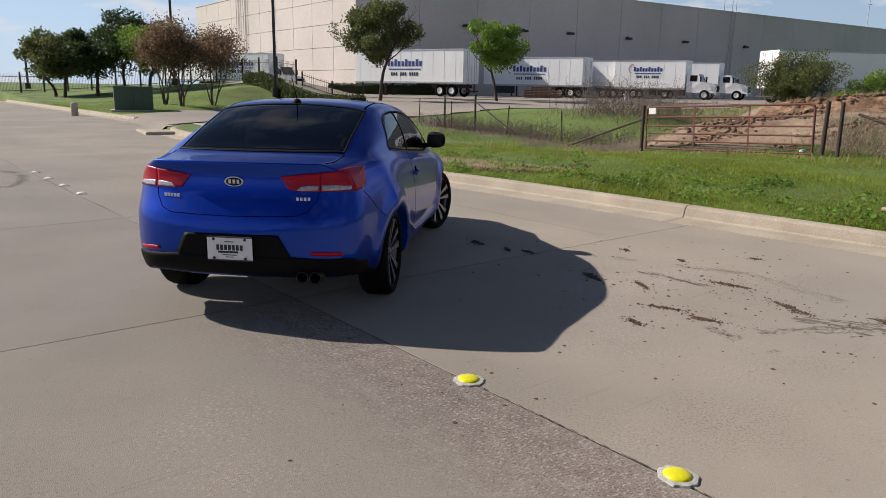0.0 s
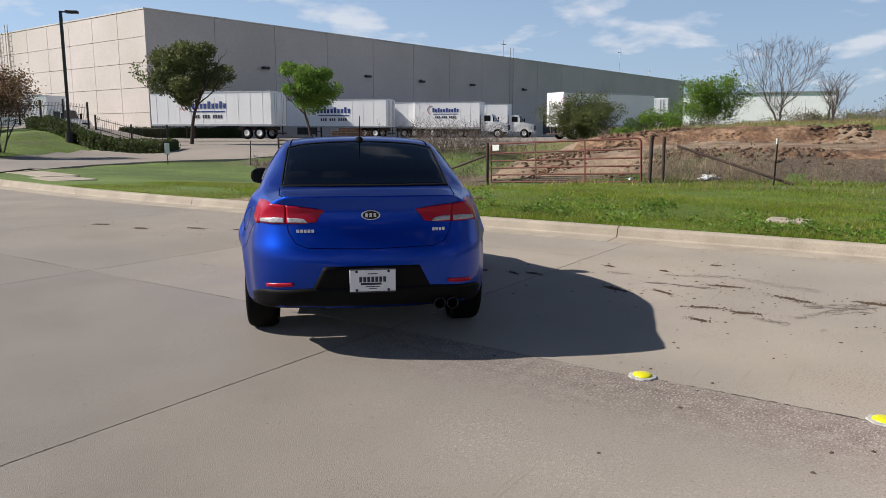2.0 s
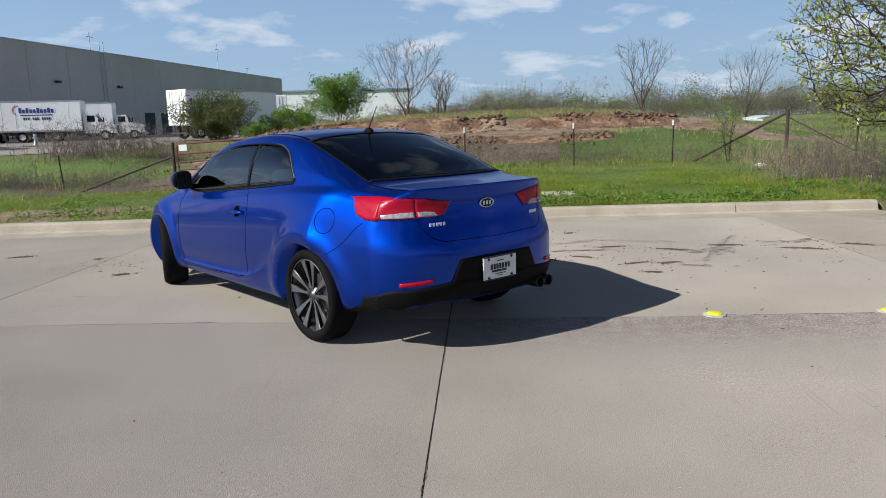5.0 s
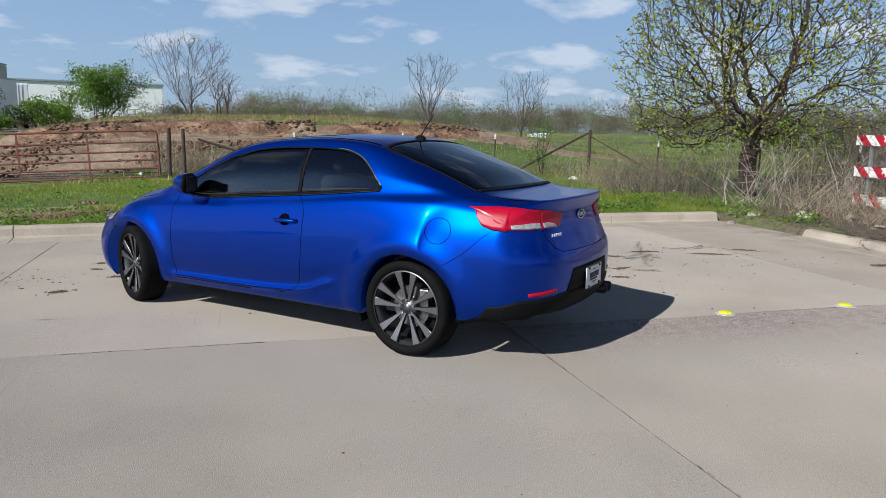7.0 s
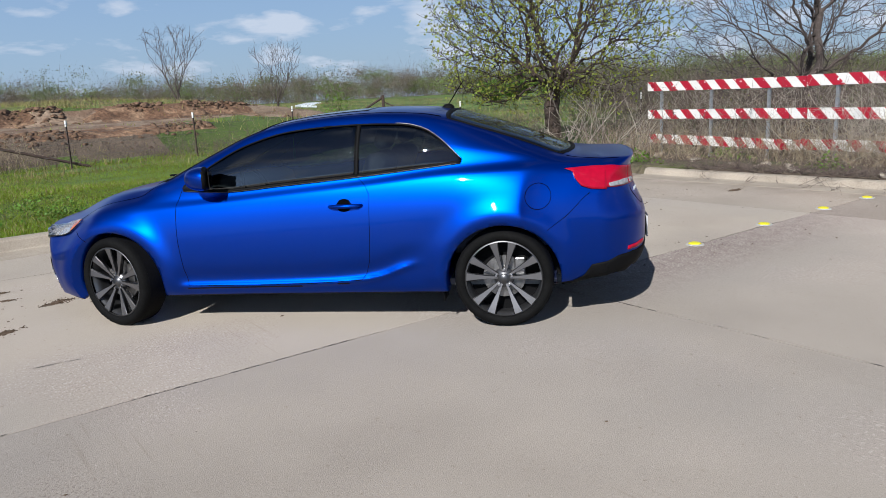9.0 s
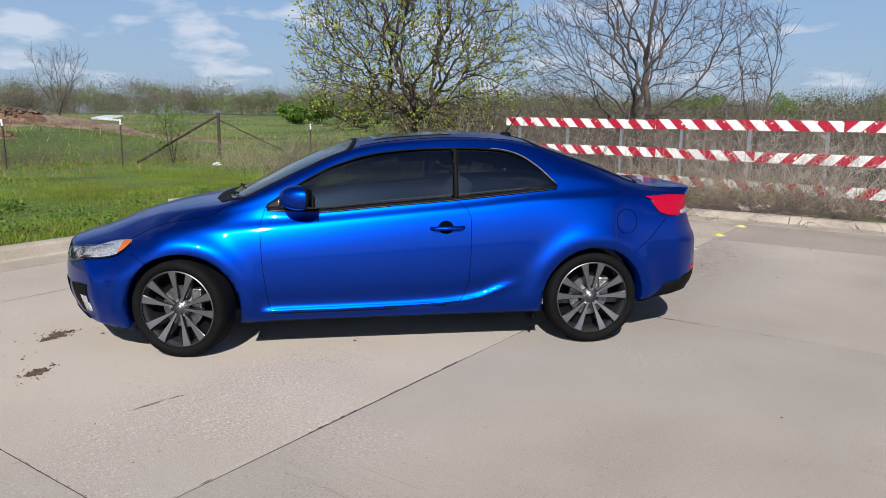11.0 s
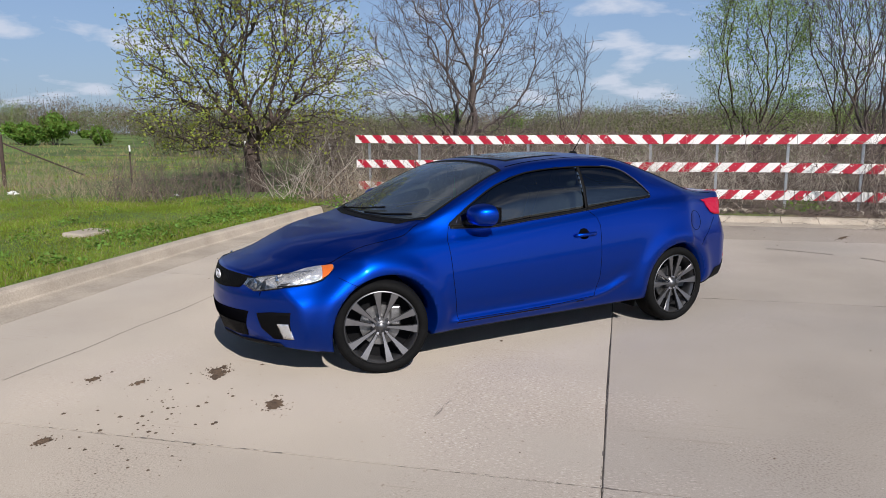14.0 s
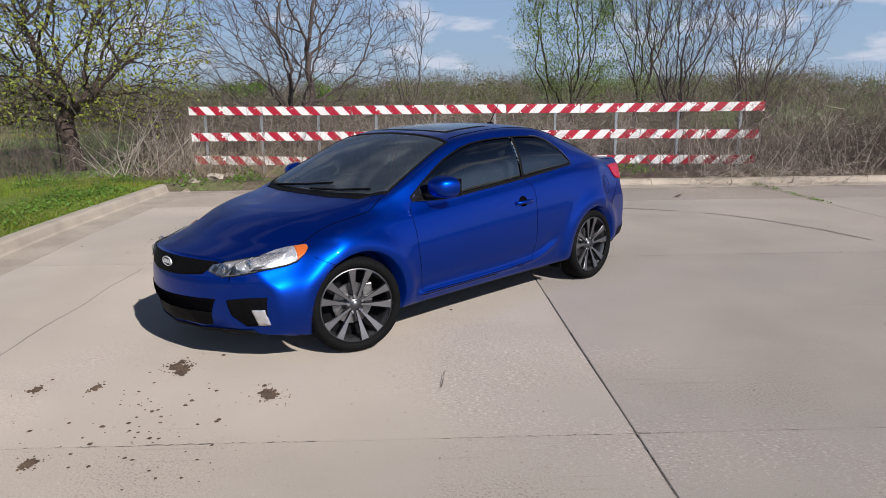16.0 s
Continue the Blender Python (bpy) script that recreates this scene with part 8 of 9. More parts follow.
# trees round the closed end
branched("tree", 12.35, -1.55, 5.6, 3.05, "spreading low-forked tree with sparse young yellow-green leaves", M_BARK, M_LEAFNEW, 12000, 0.078, taper=0.62, seed=11, stems=1, trunk_r=0.185, low=0.95, fork=1.5, n=2600, twig=0.24, jitter=0.05, steep=0.0, reach=0.30, bare=0.95, kink=0.034)
branched("tree", 11.7, -6.9, 6.3, 3.0, "bare grey many-stemmed tree behind the barrier", M_BARKGREY, M_LEAFNEW, 500, 0.04, seed=23, stems=2, taper=0.70, trunk_r=0.13, low=0.9, fork=1.4, n=2100, shape=ROUND, twig=0.3, steep=0.1, reach=0.32, bare=0.9, kink=0.034)
branched("tree", 9.4, -8.6, 4.0, 0.8, "thin bare grey sapling behind the barrier", M_BARKGREY, seed=31, stems=2, trunk_r=0.028, low=1.2, fork=1.0, n=90, shape=FAN, twig=0.3)
branched("tree", 10.9, -17.6, 7.0, 1.9, "slender willow with hanging fresh green leaves", M_BARK, M_LEAFWILLOW, 17000, 0.10, seed=41, stems=4, trunk_r=0.06, low=1.2, fork=1.0, n=420, shape=SLIM, droop=0.8, twig=0.5, jitter=0.12, reach=0.6, steep=0.8)
branched("tree", 8.6, -18.6, 7.4, 1.9, "slender willow with hanging fresh green leaves", M_BARK, M_LEAFWILLOW, 8000, 0.09, seed=43, stems=4, trunk_r=0.06, low=1.2, fork=1.0, n=380, shape=FAN, droop=0.6, twig=0.45, jitter=0.12, reach=0.6, steep=0.8)
branched("tree", 5.6, -15.4, 6.8, 2.4, "bare grey tree with rising forked limbs", M_BARKGREY, M_LEAFWILLOW, 1500, 0.05, seed=47, stems=3, taper=0.82, trunk_r=0.11, low=1.0, fork=0.8, n=1300, shape=FAN, twig=0.32, reach=0.6, steep=0.8)
branched("tree", 3.2, -15.2, 5.8, 2.5, "bare grey tree leaning out over the brush", M_BARKGREY, M_LEAFNEW, 800, 0.05, seed=53, stems=3, taper=0.82, trunk_r=0.11, low=0.8, fork=0.7, n=1300, shape=FAN, twig=0.3)
branched("tree", -0.6, -19.5, 4.2, 1.8, "low bare grey tree in the brush", M_BARKGREY, seed=59, stems=3, trunk_r=0.05, low=0.5, fork=0.5, n=260, twig=0.28)
# bare trees out in the field
for k, (x, y, h, r, nm) in enumerate(((24.8, 30.6, 4.5, 2.9, 620), (34.2, 20.0, 4.3, 1.9, 300), (37.6, 15.2, 4.2, 1.8, 280), (33.0, 37.0, 3.2, 1.6, 180), (30.5, 33.5, 2.6, 1.2, 120))):
    branched("tree", x, y, h, r, "bare grey spreading field tree", M_BARKGREY, seed=70 + k, stems=2, trunk_r=0.07, low=0.7, fork=0.5, n=nm, shape=FAN, twig=0.34, group="bare field trees")
# sapling by the straining post
tree("tree", 16.4, 4.95, 1.9, 0.65, "small leafy sapling by the fence brace", M_BARK, M_LEAFGREEN, 700, 0.06, seed=81, stems=3, trunk_r=0.025, levels=2, lean=0.3, kids=(5, 7))
# yard trees
t1, t2 = far(-8.2, 40.5, 48, 50), far(-0.9, 45.2, 52, 54)
leafy("tree", t1.x, t1.y, 6.6, 2.75, "rounded oak with dull olive leaves on a kerbed island", M_LEAFOAK, 24000, 0.17, 91, trunk_h=2.2, lumps=30, group="yard oaks")
leafy("tree", t2.x, t2.y, 5.7, 2.7, "broad oak with fresh green leaves before the lorries", M_LEAFGREEN, 22000, 0.17, 92, trunk_h=2.4, lumps=26, group="yard oaks")
for k, (x, y, h, r, m, lab) in enumerate(((-28.5, 49.0, 5.6, 3.4, M_LEAFGREEN, "round green tree on the lawn mound"), (-32.0, 47.5, 5.6, 2.8, M_LEAFDARK, "dark olive tree on the lawn mound"), (-35.5, 48.5, 5.4, 2.8, M_LEAFOAK, "dull olive tree on the lawn mound"),
                                          (-38.0, 51.0, 4.6, 2.6, M_LEAFOAK, "dull olive tree on the lawn mound"), (-33.0, 53.0, 7.4, 3.3, M_LEAFDARK, "tall dark tree on the lawn mound"), (-52.0, 50.0, 2.6, 2.8, M_LEAFRED, "low brownish tree past the mound"))):
    leafy("tree", x, y, h, r, lab, m, 13000, 0.22, 100 + k, trunk_h=1.4, lumps=34, group="mound trees")
for k, (x, y, h, r) in enumerate(((-17.4, 32.0, 4.6, 1.9), (-18.9, 33.0, 4.3, 1.7), (-16.6, 34.2, 4.4, 1.8))):
    tree("tree", x, y, h, r, "many-stemmed myrtle with reddish young leaves", M_BARKGREY, M_LEAFRED, 7000, 0.12, seed=120 + k, stems=6, trunk_r=0.06, levels=3, lean=0.17, low=1.7, kids=(5, 7), clear=0.45, rise=0.7, jitter=0.22, group="lawn myrtles")
# bushes before the yard
b1 = Vector((18.6, 44.8, 0))
leafy("bush", b1.x, b1.y, 4.2 - surface(b1.x, b1.y), 3.0, "large olive green bush before a parked trailer", M_LEAFOAK, 26000, 0.12, 131, trunk_h=0.1, trunk_r=0.05, stems=5, lumps=36)
b2, b3 = Vector((26.4, 41.0, 0)), Vector((23.3, 42.7, 0))
tree("tree", b2.x, b2.y, 5.5 - surface(b2.x, b2.y), 1.9, "loose upright tree with fresh green leaves", M_BARK, M_LEAFGREEN, 13000, 0.13, seed=141, stems=6, trunk_r=0.05, levels=3, lean=0.3, low=0.4, kids=(5, 7), rise=1.0, jitter=0.2)
leafy("bush", b3.x, b3.y, 3.4 - surface(b3.x, b3.y), 2.2, "spreading green bush past the dirt bank", M_LEAFGREEN, 8000, 0.14, 142, trunk_h=0.1, trunk_r=0.04, stems=5, lumps=26)
b4 = far(23.8, 49.0, 60, 62)
leafy("bush", b4.x, b4.y, 1.2, 1.6, "low green bush past the dirt bank", M_LEAFGREEN, 4000, 0.14, 143, trunk_h=0.1, trunk_r=0.04, stems=4, lumps=18)
for k, (x, y, h, r) in enumerate(((52, 1.5, 2.4, 1.6), (50, 3.4, 1.5, 1.2), (60, -34, 4.6, 2.6), (57, -40, 3.4, 2.6), (53, -1.4, 1.5, 1.2))):
    leafy("bush", x, y, h, r, "bright green bush standing out before the far wood", M_LEAFGREEN, 5000, 0.2, 150 + k, trunk_h=0.1, trunk_r=0.05, stems=4, lumps=20, group="green field bushes")


# clipped hedges
def hedge(a, b, w, h, label, seed):
    rng = np.random.default_rng(seed)
    L = (b - a).length
    n = int(L * 420)
    u = rng.uniform(0, 1, n)
    face = rng.random(n)
    lat = np.where(face < 0.45, rng.uniform(-1, 1, n), np.where(rng.random(n) < 0.5, -1, 1)) * w / 2
    zz = np.where(face < 0.45, h, rng.uniform(0.02, h, n))
    d = (b - a).normalized()
    pts = np.array([[a.x + (b.x - a.x) * k + -d.y * l, a.y + (b.y - a.y) * k + d.x * l, 0] for k, l in zip(u, lat)])
    pts[:, 2] = planted(pts[:, 0], pts[:, 1])[2] + zz
    pts += rng.normal(size=pts.shape) * 0.05
    e = empty("hedge", Matrix.Identity(4), label, "hedge", "clipped hedges")
    v, q = leaf_quads(pts, 0.16, rng)
    array_ob("foliage", v, q, M_HEDGE, e)
    bm = bmesh.new()
    k = 10
    rows = []
    for i in range(k + 1):
        p = a.lerp(b, i / k)
        z = surface(p.x, p.y)
        rows.append([bm.verts.new((p.x - d.y * l, p.y + d.x * l, z + hh)) for l, hh in ((-w / 2 + 0.06, 0), (-w / 2 + 0.06, h - 0.06), (w / 2 - 0.06, h - 0.06), (w / 2 - 0.06, 0))])
    for p, q in zip(rows, rows[1:]):
        for j in range(3):
            bm.faces.new((p[j], p[j + 1], q[j + 1], q[j]))
    bm.faces.new(rows[0])
    bm.faces.new(rows[-1][::-1])
    part("inner_mass", bm, M_HEDGE, e)


h1, h2, h3 = far(-16.5, 35.2, 45, 60), far(-13.7, 36.0, 45, 50), far(-10.5, 36.9, 45, 46)
h1, h2, h3 = (p + Vector((1.7, 0.5, 0)) for p in (h1, h2, h3))
hedge(h1, h2, 1.4, 0.75, "dark clipped hedge along the drive", 1)
hedge(h2, h3, 1.4, 0.65, "dark clipped hedge along the drive", 2)
hedge(Vector((-20.0, 70.0, 0)), Vector((-8.0, 74.0, 0)), 1.4, 1.0, "dark clipped hedge at the warehouse foot", 3)


# grass on the verge and lawn: blades
def blades(name, area, n, size, mat, label, seed, clump=0.0):
    rng = np.random.default_rng(seed)
    c = np.array(area(rng, int(n * 1.8)))
    u, dk, z, bare = planted(c[:, 0], c[:, 1])
    bare = planted(c[:, 0] + rng.normal(size=len(c)) * 0.45, c[:, 1] + rng.normal(size=len(c)) * 0.45)[3]
    keep = ~((dk < 0.20) & (u < END_U + 0.2)) & ~(bare & (rng.random(len(c)) < 0.88))
    if clump:
        f = 0.8
        wave = np.sin(c[:, 0] * 0.9 + seed) * np.sin(c[:, 1] * 1.1 + 2 * seed) + 0.6 * np.sin(c[:, 0] * 2.3 + c[:, 1] * 1.7) + rng.normal(size=len(c)) * 0.3
        keep &= wave * 0.5 > clump
    p = np.stack([c[:, 0], c[:, 1], z], axis=1)[keep][:n]
    m = len(p)
    s = size * rng.uniform(0.5, 1.5, size=(m, 1)) * (1 + 0.35 * np.sin(p[:, 0:1] * 1.3 + np.sin(p[:, 1:2] * 1.9)) * np.sin(p[:, 1:2] * 1.1))
    a = rng.uniform(0, 2 * math.pi, m)
    w = np.stack([np.cos(a), np.sin(a), np.zeros(m)], axis=1) * s * 0.10
    tip = np.stack([rng.normal(size=m) * 0.45, rng.normal(size=m) * 0.45, np.ones(m)], axis=1) * s
    p[:, 2] -= 0.01
    v = np.stack([p - w, p + w, p + tip], axis=1).reshape(-1, 3)
    q = np.arange(m)[:, None] * 3 + np.array([[0, 1, 2]])
    return tagged(array_ob(name, v, q, mat), label, "grass", kind="stuff")


def strip(u0, u1, d0, d1, power=1.0):
    def f(rng, n):
        uu = rng.uniform(u0, u1, n)
        dd = d0 + (d1 - d0) * rng.uniform(0, 1, n) ** power
        return [xy(a, kerb_v(a) + b) for a, b in zip(uu, dd)]
    return f


blades("grass", strip(-13, 9, 0.18, 13, 1.3), 220000, 0.04, M_GRASS, "fresh green mown grass on the verge", 1, -0.45)
blades("grass", strip(-3, 9, 0.2, 7, 1.2), 110000, 0.036, M_GRASS, "fresh green mown grass on the verge", 2)
blades("dry_grass", strip(-13, 10, 0.2, 14, 1.2), 36000, 0.05, M_GRASSDRY, "dry straw-coloured grass among the green", 3, -0.1)
blades("grass", strip(-16, 26, 9.5, 45, 1.6), 60000, 0.065, M_GRASS, "rough green field grass past the fence", 4, -0.05)
blades("dry_grass", strip(-18, 40, 9.0, 70, 1.2), 26000, 0.14, M_GRASSDRY, "dry tussocky field grass past the fence", 5, -0.1)
blades("dry_grass", strip(-12, 12, 20.0, 60, 1.3), 16000, 0.13, M_GRASSDRY, "dry stubble on the grassy slope", 7, -0.25)
blades("grass", strip(-45, -24, 0.3, 34, 1.2), 80000, 0.06, M_GRASS, "mown green lawn on the mound", 6)


# broad-leaved weeds in the verge
def weeds(spots, n, r, size, mat, label, seed, hgt, paved=False):
    rng = np.random.default_rng(seed)
    pts = []
    for x, y, k in spots:
        g = rng.normal(size=(int(n * k), 3)) * np.array([r * k ** 0.5, r * k ** 0.5, 0])
        g[:, 2] = rng.uniform(0.01, hgt, len(g)) * np.exp(-(g[:, 0] ** 2 + g[:, 1] ** 2) / (2 * r * r * k))
        g[:, 0] += x
        g[:, 1] += y
        u, dk, z, _ = planted(g[:, 0], g[:, 1])
        g[:, 2] += np.maximum(z, 0.0) if paved else z
        g = g if paved else g[(dk > 0.15) | (u > END_U + 0.1)]
        pts.append(g)
    v, q = leaf_quads(np.concatenate(pts), size, rng, flat=0.5)
    return tagged(array_ob("weeds", v, q, mat), label, "weeds", kind="stuff")


rgw = random.Random(8)
wspots = [(6.6, 0.9, 1.6), (5.4, 2.0, 1.2), (7.4, 0.2, 1.4), (6.0, 1.7, 1.0), (3.2, 4.6, 0.7), (3.4, 4.4, 0.6), (7.9, -0.4, 1.0)]
wspots += [(*(lambda a: xy(a, kerb_v(a) + rgw.uniform(0.3, 4)))(rgw.uniform(-7, 8)), rgw.uniform(0.15, 0.5)) for _ in range(46)]
weeds(wspots, 420, 0.28, 0.05, M_LEAFGREEN, "low clumps of broad-leaved green weeds in the verge", 2, 0.16)
weeds([(2.55, 5.6, 0.35)], 500, 0.16, 0.06, M_LEAFGREEN, "upright green weed clump in the verge", 3, 0.55)
weeds([(*xy(u_, -6.15), 0.02 + 0.02 * (i_ % 3)) for i_, u_ in enumerate(np.arange(4.6, 7.3, 0.22))], 500, 0.16, 0.03, M_LEAFGREEN, "green weeds growing out of a slab joint", 9, 0.07, True)
weeds([(8.3, -2.0, 0.8), (7.9, -3.0, 0.5), (6.3, -5.6, 0.3), (1.2, -8.9, 0.5), (0.3, -9.6, 0.3), (-0.2, -8.9, 0.2), (-0.9, -8.2, 0.2), (9.2, -4.8, 0.8), (7.0, -7.5, 0.8), (3.4, -9.3, 0.8)], 420, 0.3, 0.06, M_LEAFGREEN, "green weeds at the foot of the barrier", 4, 0.25)


# dead brush: dry stems, one lot for each stretch
def brush(name, area, n, h, r, mat, label, seed, twigs=3, lean=0.35, paved=False):
    rng = np.random.default_rng(seed)
    segs = []
    c = np.array(area(rng, n))
    cu, cd, cz, _ = planted(c[:, 0], c[:, 1])
    for (x, y), u, dk, z in zip(c, cu, cd, cz):
        if u < END_U + 0.5 and dk < 2.0:
            if not paved:
                continue
            z = 0.15 if u > END_U - 0.02 else 0.02
        p = np.array([x, y, z - 0.02])
        d = np.array([rng.normal() * lean, rng.normal() * lean, 1.0])
        L = h * rng.uniform(0.35, 1.2)
        rad = r * rng.uniform(0.6, 1.4)
        k = 3
        for i in range(k):
            d = d + rng.normal(size=3) * 0.18
            d /= np.linalg.norm(d)
            q = p + d * L / k
            segs.append((p, q, rad * (1 - 0.25 * i), rad * (0.75 - 0.25 * i)))
            for _ in range(twigs if i else 1):
                e = d * 0.6 + rng.normal(size=3) * 0.6
                e /= np.linalg.norm(e)
                t = q + e * L * rng.uniform(0.15, 0.4)
                segs.append((q, t, rad * 0.5, rad * 0.25))
            p = q
    v, q = tubes(segs, 3)
    return tagged(array_ob(name, v, q, mat), label, "brush", kind="stuff")


def along_line(a, b, w):
    def f(rng, n):
        k = rng.uniform(0, 1, n)
        g = rng.normal(size=(n, 2)) * w
        return [(a[0] + (b[0] - a[0]) * t + o[0], a[1] + (b[1] - a[1]) * t + o[1]) for t, o in zip(k, g)]
    return f


def patch(cx, cy, w, h):
    def f(rng, n):
        g = rng.uniform(-1, 1, size=(n, 2))
        return [(cx + a * w, cy + b * h) for a, b in g]
    return f


brush("brush", along_line((10.6, -2.5), (5.2, -7.6), 0.35), 620, 0.7, 0.004, M_STRAW, "tangled dead straw-coloured stems along the barrier", 1, 3, 0.6)
brush("brush", along_line(xy(7.55, 2.2), xy(7.55, -8.6), 0.2), 900, 0.38, 0.005, M_TWIG, "dead stems and twigs lying along the end kerb", 24, 3, 1.8, True)
brush("brush", along_line(xy(7.25, -5.0), xy(7.3, -8.2), 0.28), 200, 0.45, 0.005, M_CANE, "pale dead stems spilling over the end kerb", 25, 2, 1.8, True)
brush("brush", along_line((14.2, -3.4), (4.5, -14.2), 0.9), 2000, 1.4, 0.006, M_TWIG, "tangled dry grey brush behind the barrier", 2)
brush("brush", along_line((12.5, 0.5), (16.5, 4.0), 0.6), 350, 0.6, 0.004, M_STRAW, "dry brush along the field fence", 3)
brush("brush", along_line((11.0, -1.2), (13.5, 1.2), 0.8), 420, 0.8, 0.006, M_TWIG, "dry brush round the forked tree", 4)
brush("brush", along_line((17.5, 5.5), (10.6, 14.2), 0.8), 1000, 0.42, 0.004, M_TWIG, "dry brush along the field fence", 5)
brush("brush", along_line((5.2, 19.2), (-2.8, 26.0), 0.55), 1300, 0.5, 0.006, M_TWIG, "dry grey brush along the fence", 6)
brush("brush", along_line((8.0, 24.0), (4.2, 27.5), 0.9), 520, 1.25, 0.008, M_TWIG, "tall dry grey brush before the yard", 7)
brush("brush", along_line((0.8, -11.0), (-4.5, -17.0), 1.8), 3600, 1.5, 0.006, M_TWIG, "tangled dry grey brush past the barrier", 8)
tang_a, tang_b = bar_at(4.3, 0.35, 0), bar_at(7.6, 0.35, 0)
brush("cane", along_line(tang_a.xy, tang_b.xy, 0.28), 230, 1.15, 0.0055, M_CANE, "pale dead stems grown through the barrier boards", 31, 3, 0.55, True)
brush("brush", along_line(tang_a.xy, tang_b.xy, 0.3), 260, 0.5, 0.005, M_STRAW, "tangled dead straw-coloured stems heaped against the barrier", 32, 3, 1.1, True)
brush("cane", along_line((13.0, -3.6), (3.2, -12.6), 0.7), 900, 1.25, 0.005, M_CANE, "pale dead weed stems behind the barrier", 33, 3, 0.4)
brush("cane", along_line((0.8, -11.2), (-4.0, -16.5), 1.4), 700, 1.2, 0.005, M_CANE, "pale dead weed stems past the barrier", 34, 3, 0.5)
brush("brush", patch(16, -10, 8, 8), 1400, 1.3, 0.006, M_TWIG, "rough dry brush behind the closed street", 9)
brush("brush", patch(6, -20, 10, 5), 1200, 1.3, 0.006, M_TWIG, "rough dry brush behind the closed street", 10)
brush("brush", strip(-8, 11, 20.5, 48), 1300, 0.32, 0.006, M_TWIG, "low dry tussocks on the grassy slope", 26, 3, 0.7)
brush("brush", along_line((20, 8), (24, -8), 2.0), 500, 0.6, 0.005, M_STRAW, "dry stems in the field", 11)
brush("cane", along_line((10.4, -1.6), (11.3, -3.4), 0.45), 70, 1.5, 0.009, M_CANE, "pale arching dead canes by the barrier", 21, 1, 0.75)
brush("cane", along_line((2.6, -10.6), (0.6, -11.6), 0.5), 60, 1.4, 0.009, M_CANE, "pale arching dead canes by the barrier", 22, 1, 0.75)
brush("brush", along_line((2.0, -9.6), (-1.2, -9.4), 0.5), 420, 0.5, 0.005, M_TWIG, "dry brush fallen over the kerb", 23, 3, 1.2)
brush("brush", along_line((11.5, 12.2), (9.8, 15.0), 0.5), 320, 0.6, 0.006, M_STRAW, "dry stems round the gate brace", 12)


# far woods: a deep belt of leafing and bare crowns, one lot
def far_wood(name, a0, a1, d0, d1, n, seed, label, hmin, hmax, leaf=0.21, per=120, mats=None):
    rng = np.random.default_rng(seed)
    pts, segs, kinds = [], [], []
    for k in range(n):
        a = radians(a0 + (a1 - a0) * (k + rng.uniform(0, 1)) / n)
        d = rng.uniform(d0, d1)
        x, y = d * math.sin(a), d * math.cos(a)
        h = rng.uniform(hmin, hmax) * rng.choice((0.75, 0.9, 1.0, 1.0, 1.2))
        z = surface(x, y)
        r = h * rng.uniform(0.35, 0.65)
        kind = rng.choice((0, 0, 1, 1, 2))
        for j in range(5):
            g = rng.normal(size=(per, 3))
            g *= (rng.uniform(0.02, 1, size=(per, 1)) ** 0.7) / np.linalg.norm(g, axis=1, keepdims=True)
            c = np.array([x + rng.normal() * r * 0.7, y + rng.normal() * r * 0.7, z + h * (rng.uniform(0.05, 0.4) if j < 2 else rng.uniform(0.3, 0.66))])
            pts.append(c + g * np.array([r * 0.8, r * 0.8, h * 0.22]))
            kinds.append(np.full(per, kind))
        for _ in range(9):
            b = np.array([x, y, z]) + np.array([rng.normal() * r * 0.5, rng.normal() * r * 0.5, 0])
            t = b + np.array([rng.normal() * 0.22 * h, rng.normal() * 0.22 * h, h * rng.uniform(0.5, 1.0)])
            segs.append((b, t, 0.024, 0.006))
    v, q = leaf_quads(np.concatenate(pts), leaf, rng)
    tv, tq = tubes(segs, 3)
    slots = np.concatenate([np.concatenate(kinds), np.full(len(tq), 3)])
    return tagged(array_ob(name, np.concatenate([v, tv]), np.concatenate([q, tq + len(v)]), [*(mats or (M_WOOD_FAR, M_WOOD_DULL, M_WOOD_NEW)), M_FARTWIG], slots=slots), label, "woods", kind="stuff")


far_wood("far_wood", 44, 110, 105, 150, 300, 1, "far belt of scrub wood just coming into leaf", 4.2, 7.2, 0.20, 190)
far_wood("far_wood", 108, 165, 70, 130, 300, 2, "far belt of scrub wood just coming into leaf", 3.2, 5.6, 0.16, 180)
far_wood("far_wood", 160, 215, 60, 120, 180, 3, "far belt of scrub wood just coming into leaf", 2.5, 4.0, 0.18, 85)
far_wood("scrub_wood", 23, 47, 80, 115, 90, 7, "low scrub before the far white sheds", 1.8, 3.6, 0.22, 90)
far_wood("scrub_wood", 95, 158, 30, 70, 240, 4, "scrub of young trees behind the closed street", 1.6, 3.0, 0.11, 130, (M_SCRUB, M_WOOD_DULL, M_SCRUB))

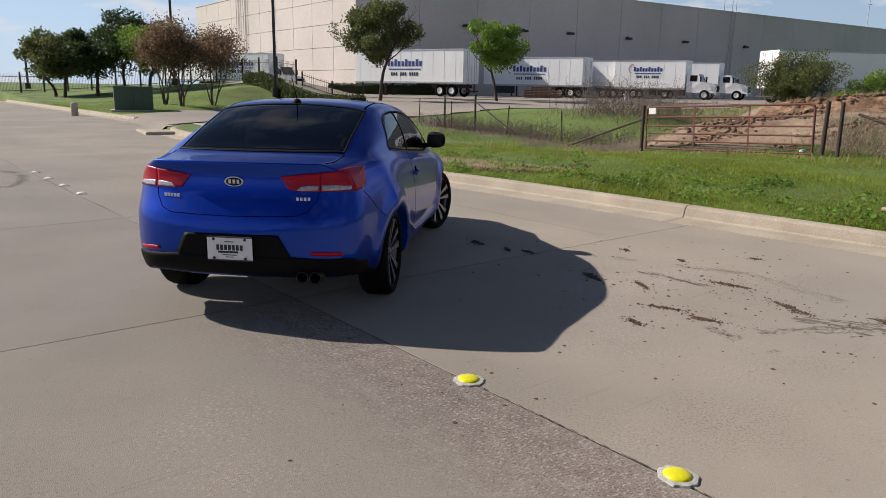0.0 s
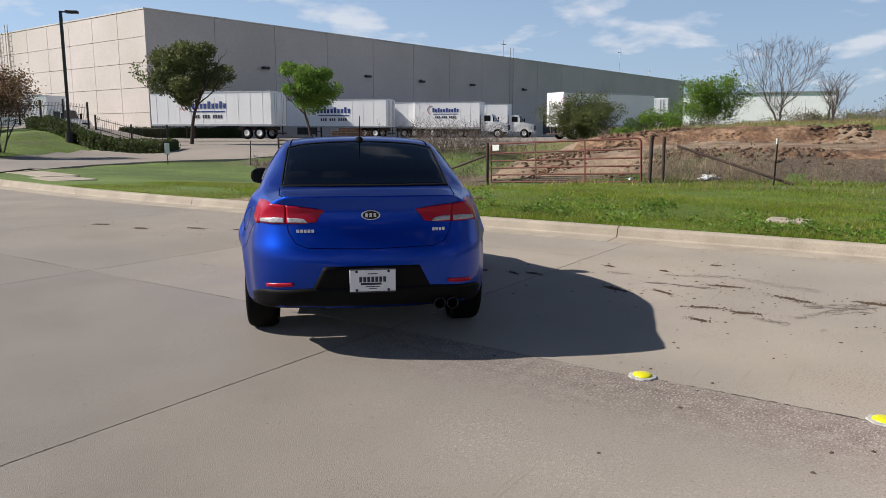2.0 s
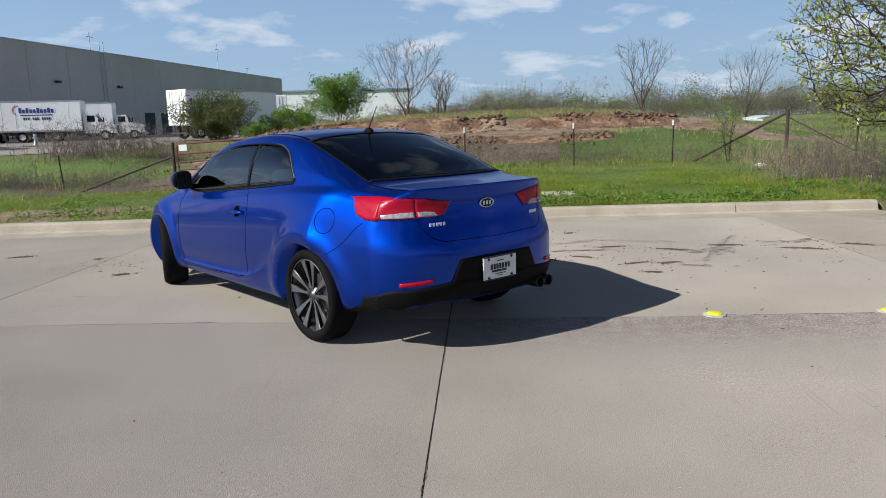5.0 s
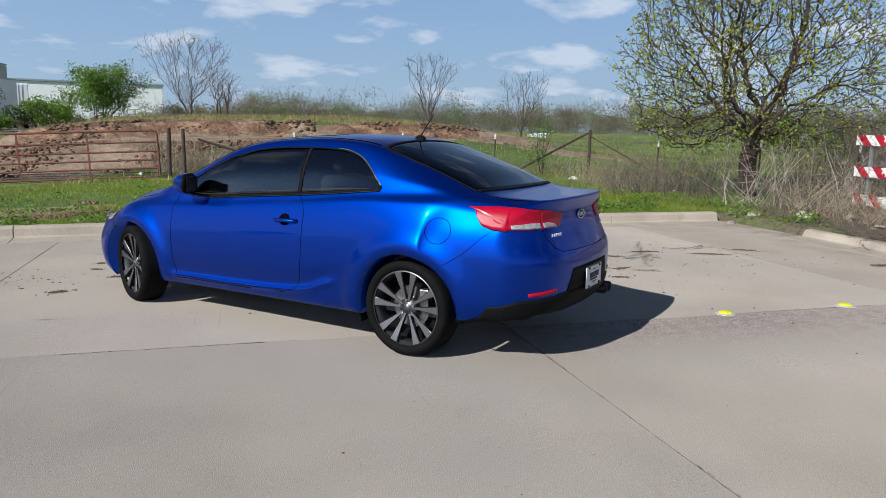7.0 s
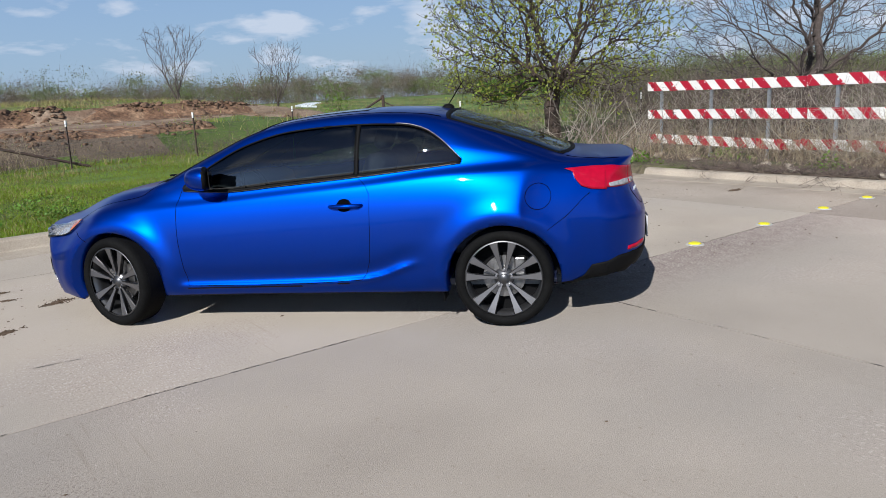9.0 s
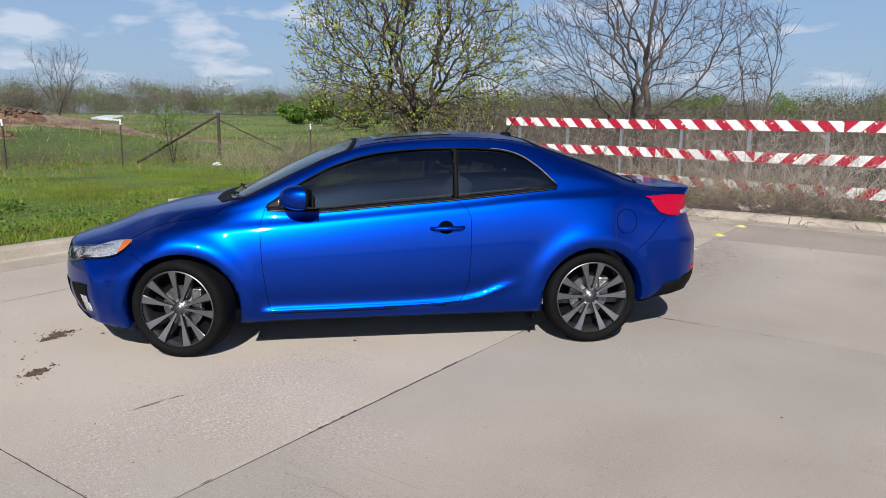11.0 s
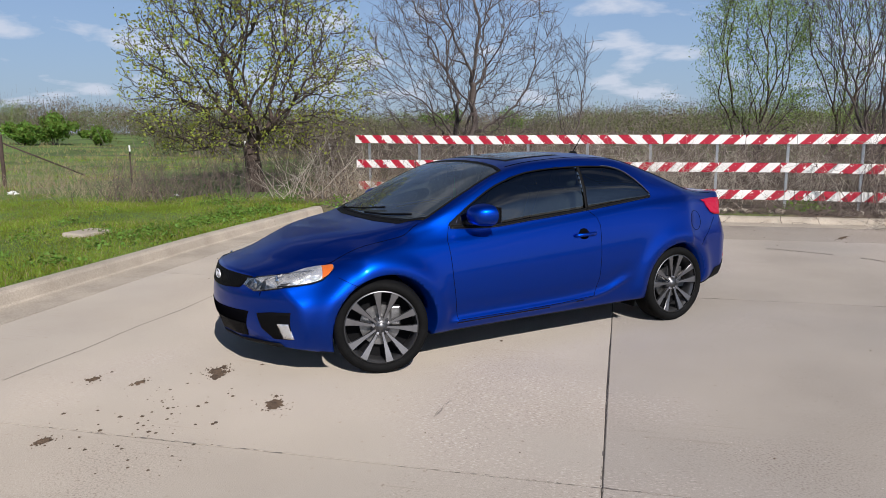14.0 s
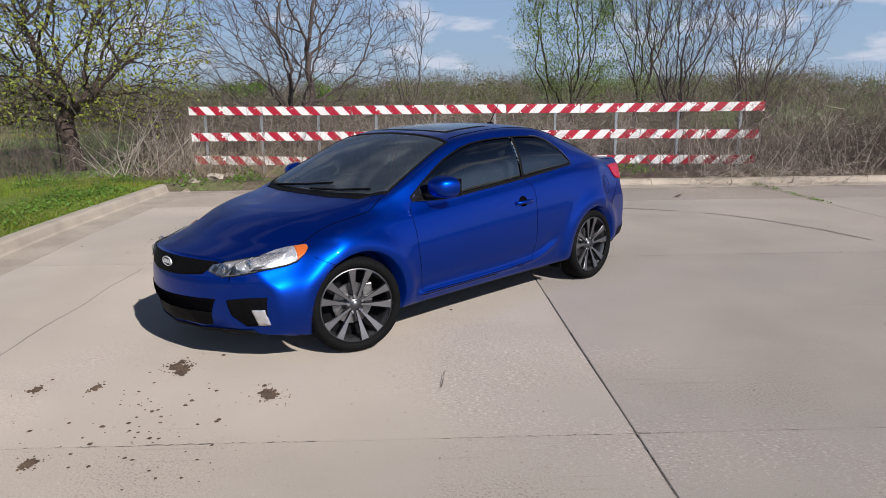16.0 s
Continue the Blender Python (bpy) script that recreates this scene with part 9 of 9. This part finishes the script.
# clods of turned earth on the bank
rgc = np.random.default_rng(5)
cv, cf = [], []
while len(cf) < 20 * 1100:
    u, dk = rgc.uniform(-9, 10), rgc.choice((rgc.normal(19.4, 0.7), rgc.normal(14.6, 0.5), rgc.normal(19.9, 0.4)))
    x, y = xy(u, kerb_v(u) + dk)
    if noise.noise(Vector((x * 0.35, y * 0.35, 2.0))) < -0.05 or (dk < 16 and not -3 < u < 6):
        continue
    s = rgc.uniform(0.03, 0.10) if rgc.random() < 0.8 else rgc.uniform(0.08, 0.17)
    z = surface(x, y)
    b = len(cv)
    for k in range(5):
        for rr, zz in ((1.0, -0.1), (0.8, 0.35)):
            q = k * 1.257 + zz
            cv.append((x + s * rr * math.cos(q) * rgc.uniform(0.6, 1.3), y + s * rr * math.sin(q) * rgc.uniform(0.6, 1.3), z + s * zz * rgc.uniform(0.6, 1.3)))
    cv.append((x, y, z + s * 0.6))
    for k in range(5):
        a0, a1, b0, b1 = b + 2 * k, b + 2 * ((k + 1) % 5), b + 2 * k + 1, b + 2 * ((k + 1) % 5) + 1
        cf += [(a0, a1, b1), (a0, b1, b0), (b0, b1, b + 10), (b0, b1, b + 10)]
for cx, cy, sx, sy, n, big in ((1.35, 5.95, 0.75, 0.10, 260, 0.05), (2.65, 7.2, 0.22, 0.12, 60, 0.05), (8.4, 18.0, 1.9, 0.3, 300, 0.075), (9.2, 20.2, 2.6, 0.35, 320, 0.09), (7.6, 17.0, 1.2, 0.2, 160, 0.07), (10.5, 15.0, 1.6, 0.25, 140, 0.075)):
    for _ in range(n):
        o = rgc.normal(size=2)
        x, y, s = cx + o[0] * sx * 0.5 + o[1] * sy * 0.3, cy + o[1] * sy - o[0] * (0.06 if big < 0.1 else sx * 0.45), rgc.uniform(0.012, 0.05) if big < 0.06 else rgc.uniform(0.2, 1.0) ** 2 * big * 1.4
        z = surface(x, y)
        b = len(cv)
        for k in range(5):
            for rr, zz in ((1.0, -0.1), (0.8, 0.45)):
                q = k * 1.257 + zz
                cv.append((x + s * rr * math.cos(q) * rgc.uniform(0.6, 1.3), y + s * rr * math.sin(q) * rgc.uniform(0.6, 1.3), z + s * zz * rgc.uniform(0.6, 1.3)))
        cv.append((x, y, z + s * 0.75))
        for k in range(5):
            a0, a1, b0, b1 = b + 2 * k, b + 2 * ((k + 1) % 5), b + 2 * k + 1, b + 2 * ((k + 1) % 5) + 1
            cf += [(a0, a1, b1), (a0, b1, b0), (b0, b1, b + 10), (b0, b1, b + 10)]
cf = [f for i, f in enumerate(cf) if i % 4 != 3]
tagged(array_ob("earth_clods", np.array(cv), np.array(cf), M_CLOD), "dark clods of freshly turned earth on the bank", "earth", kind="stuff")
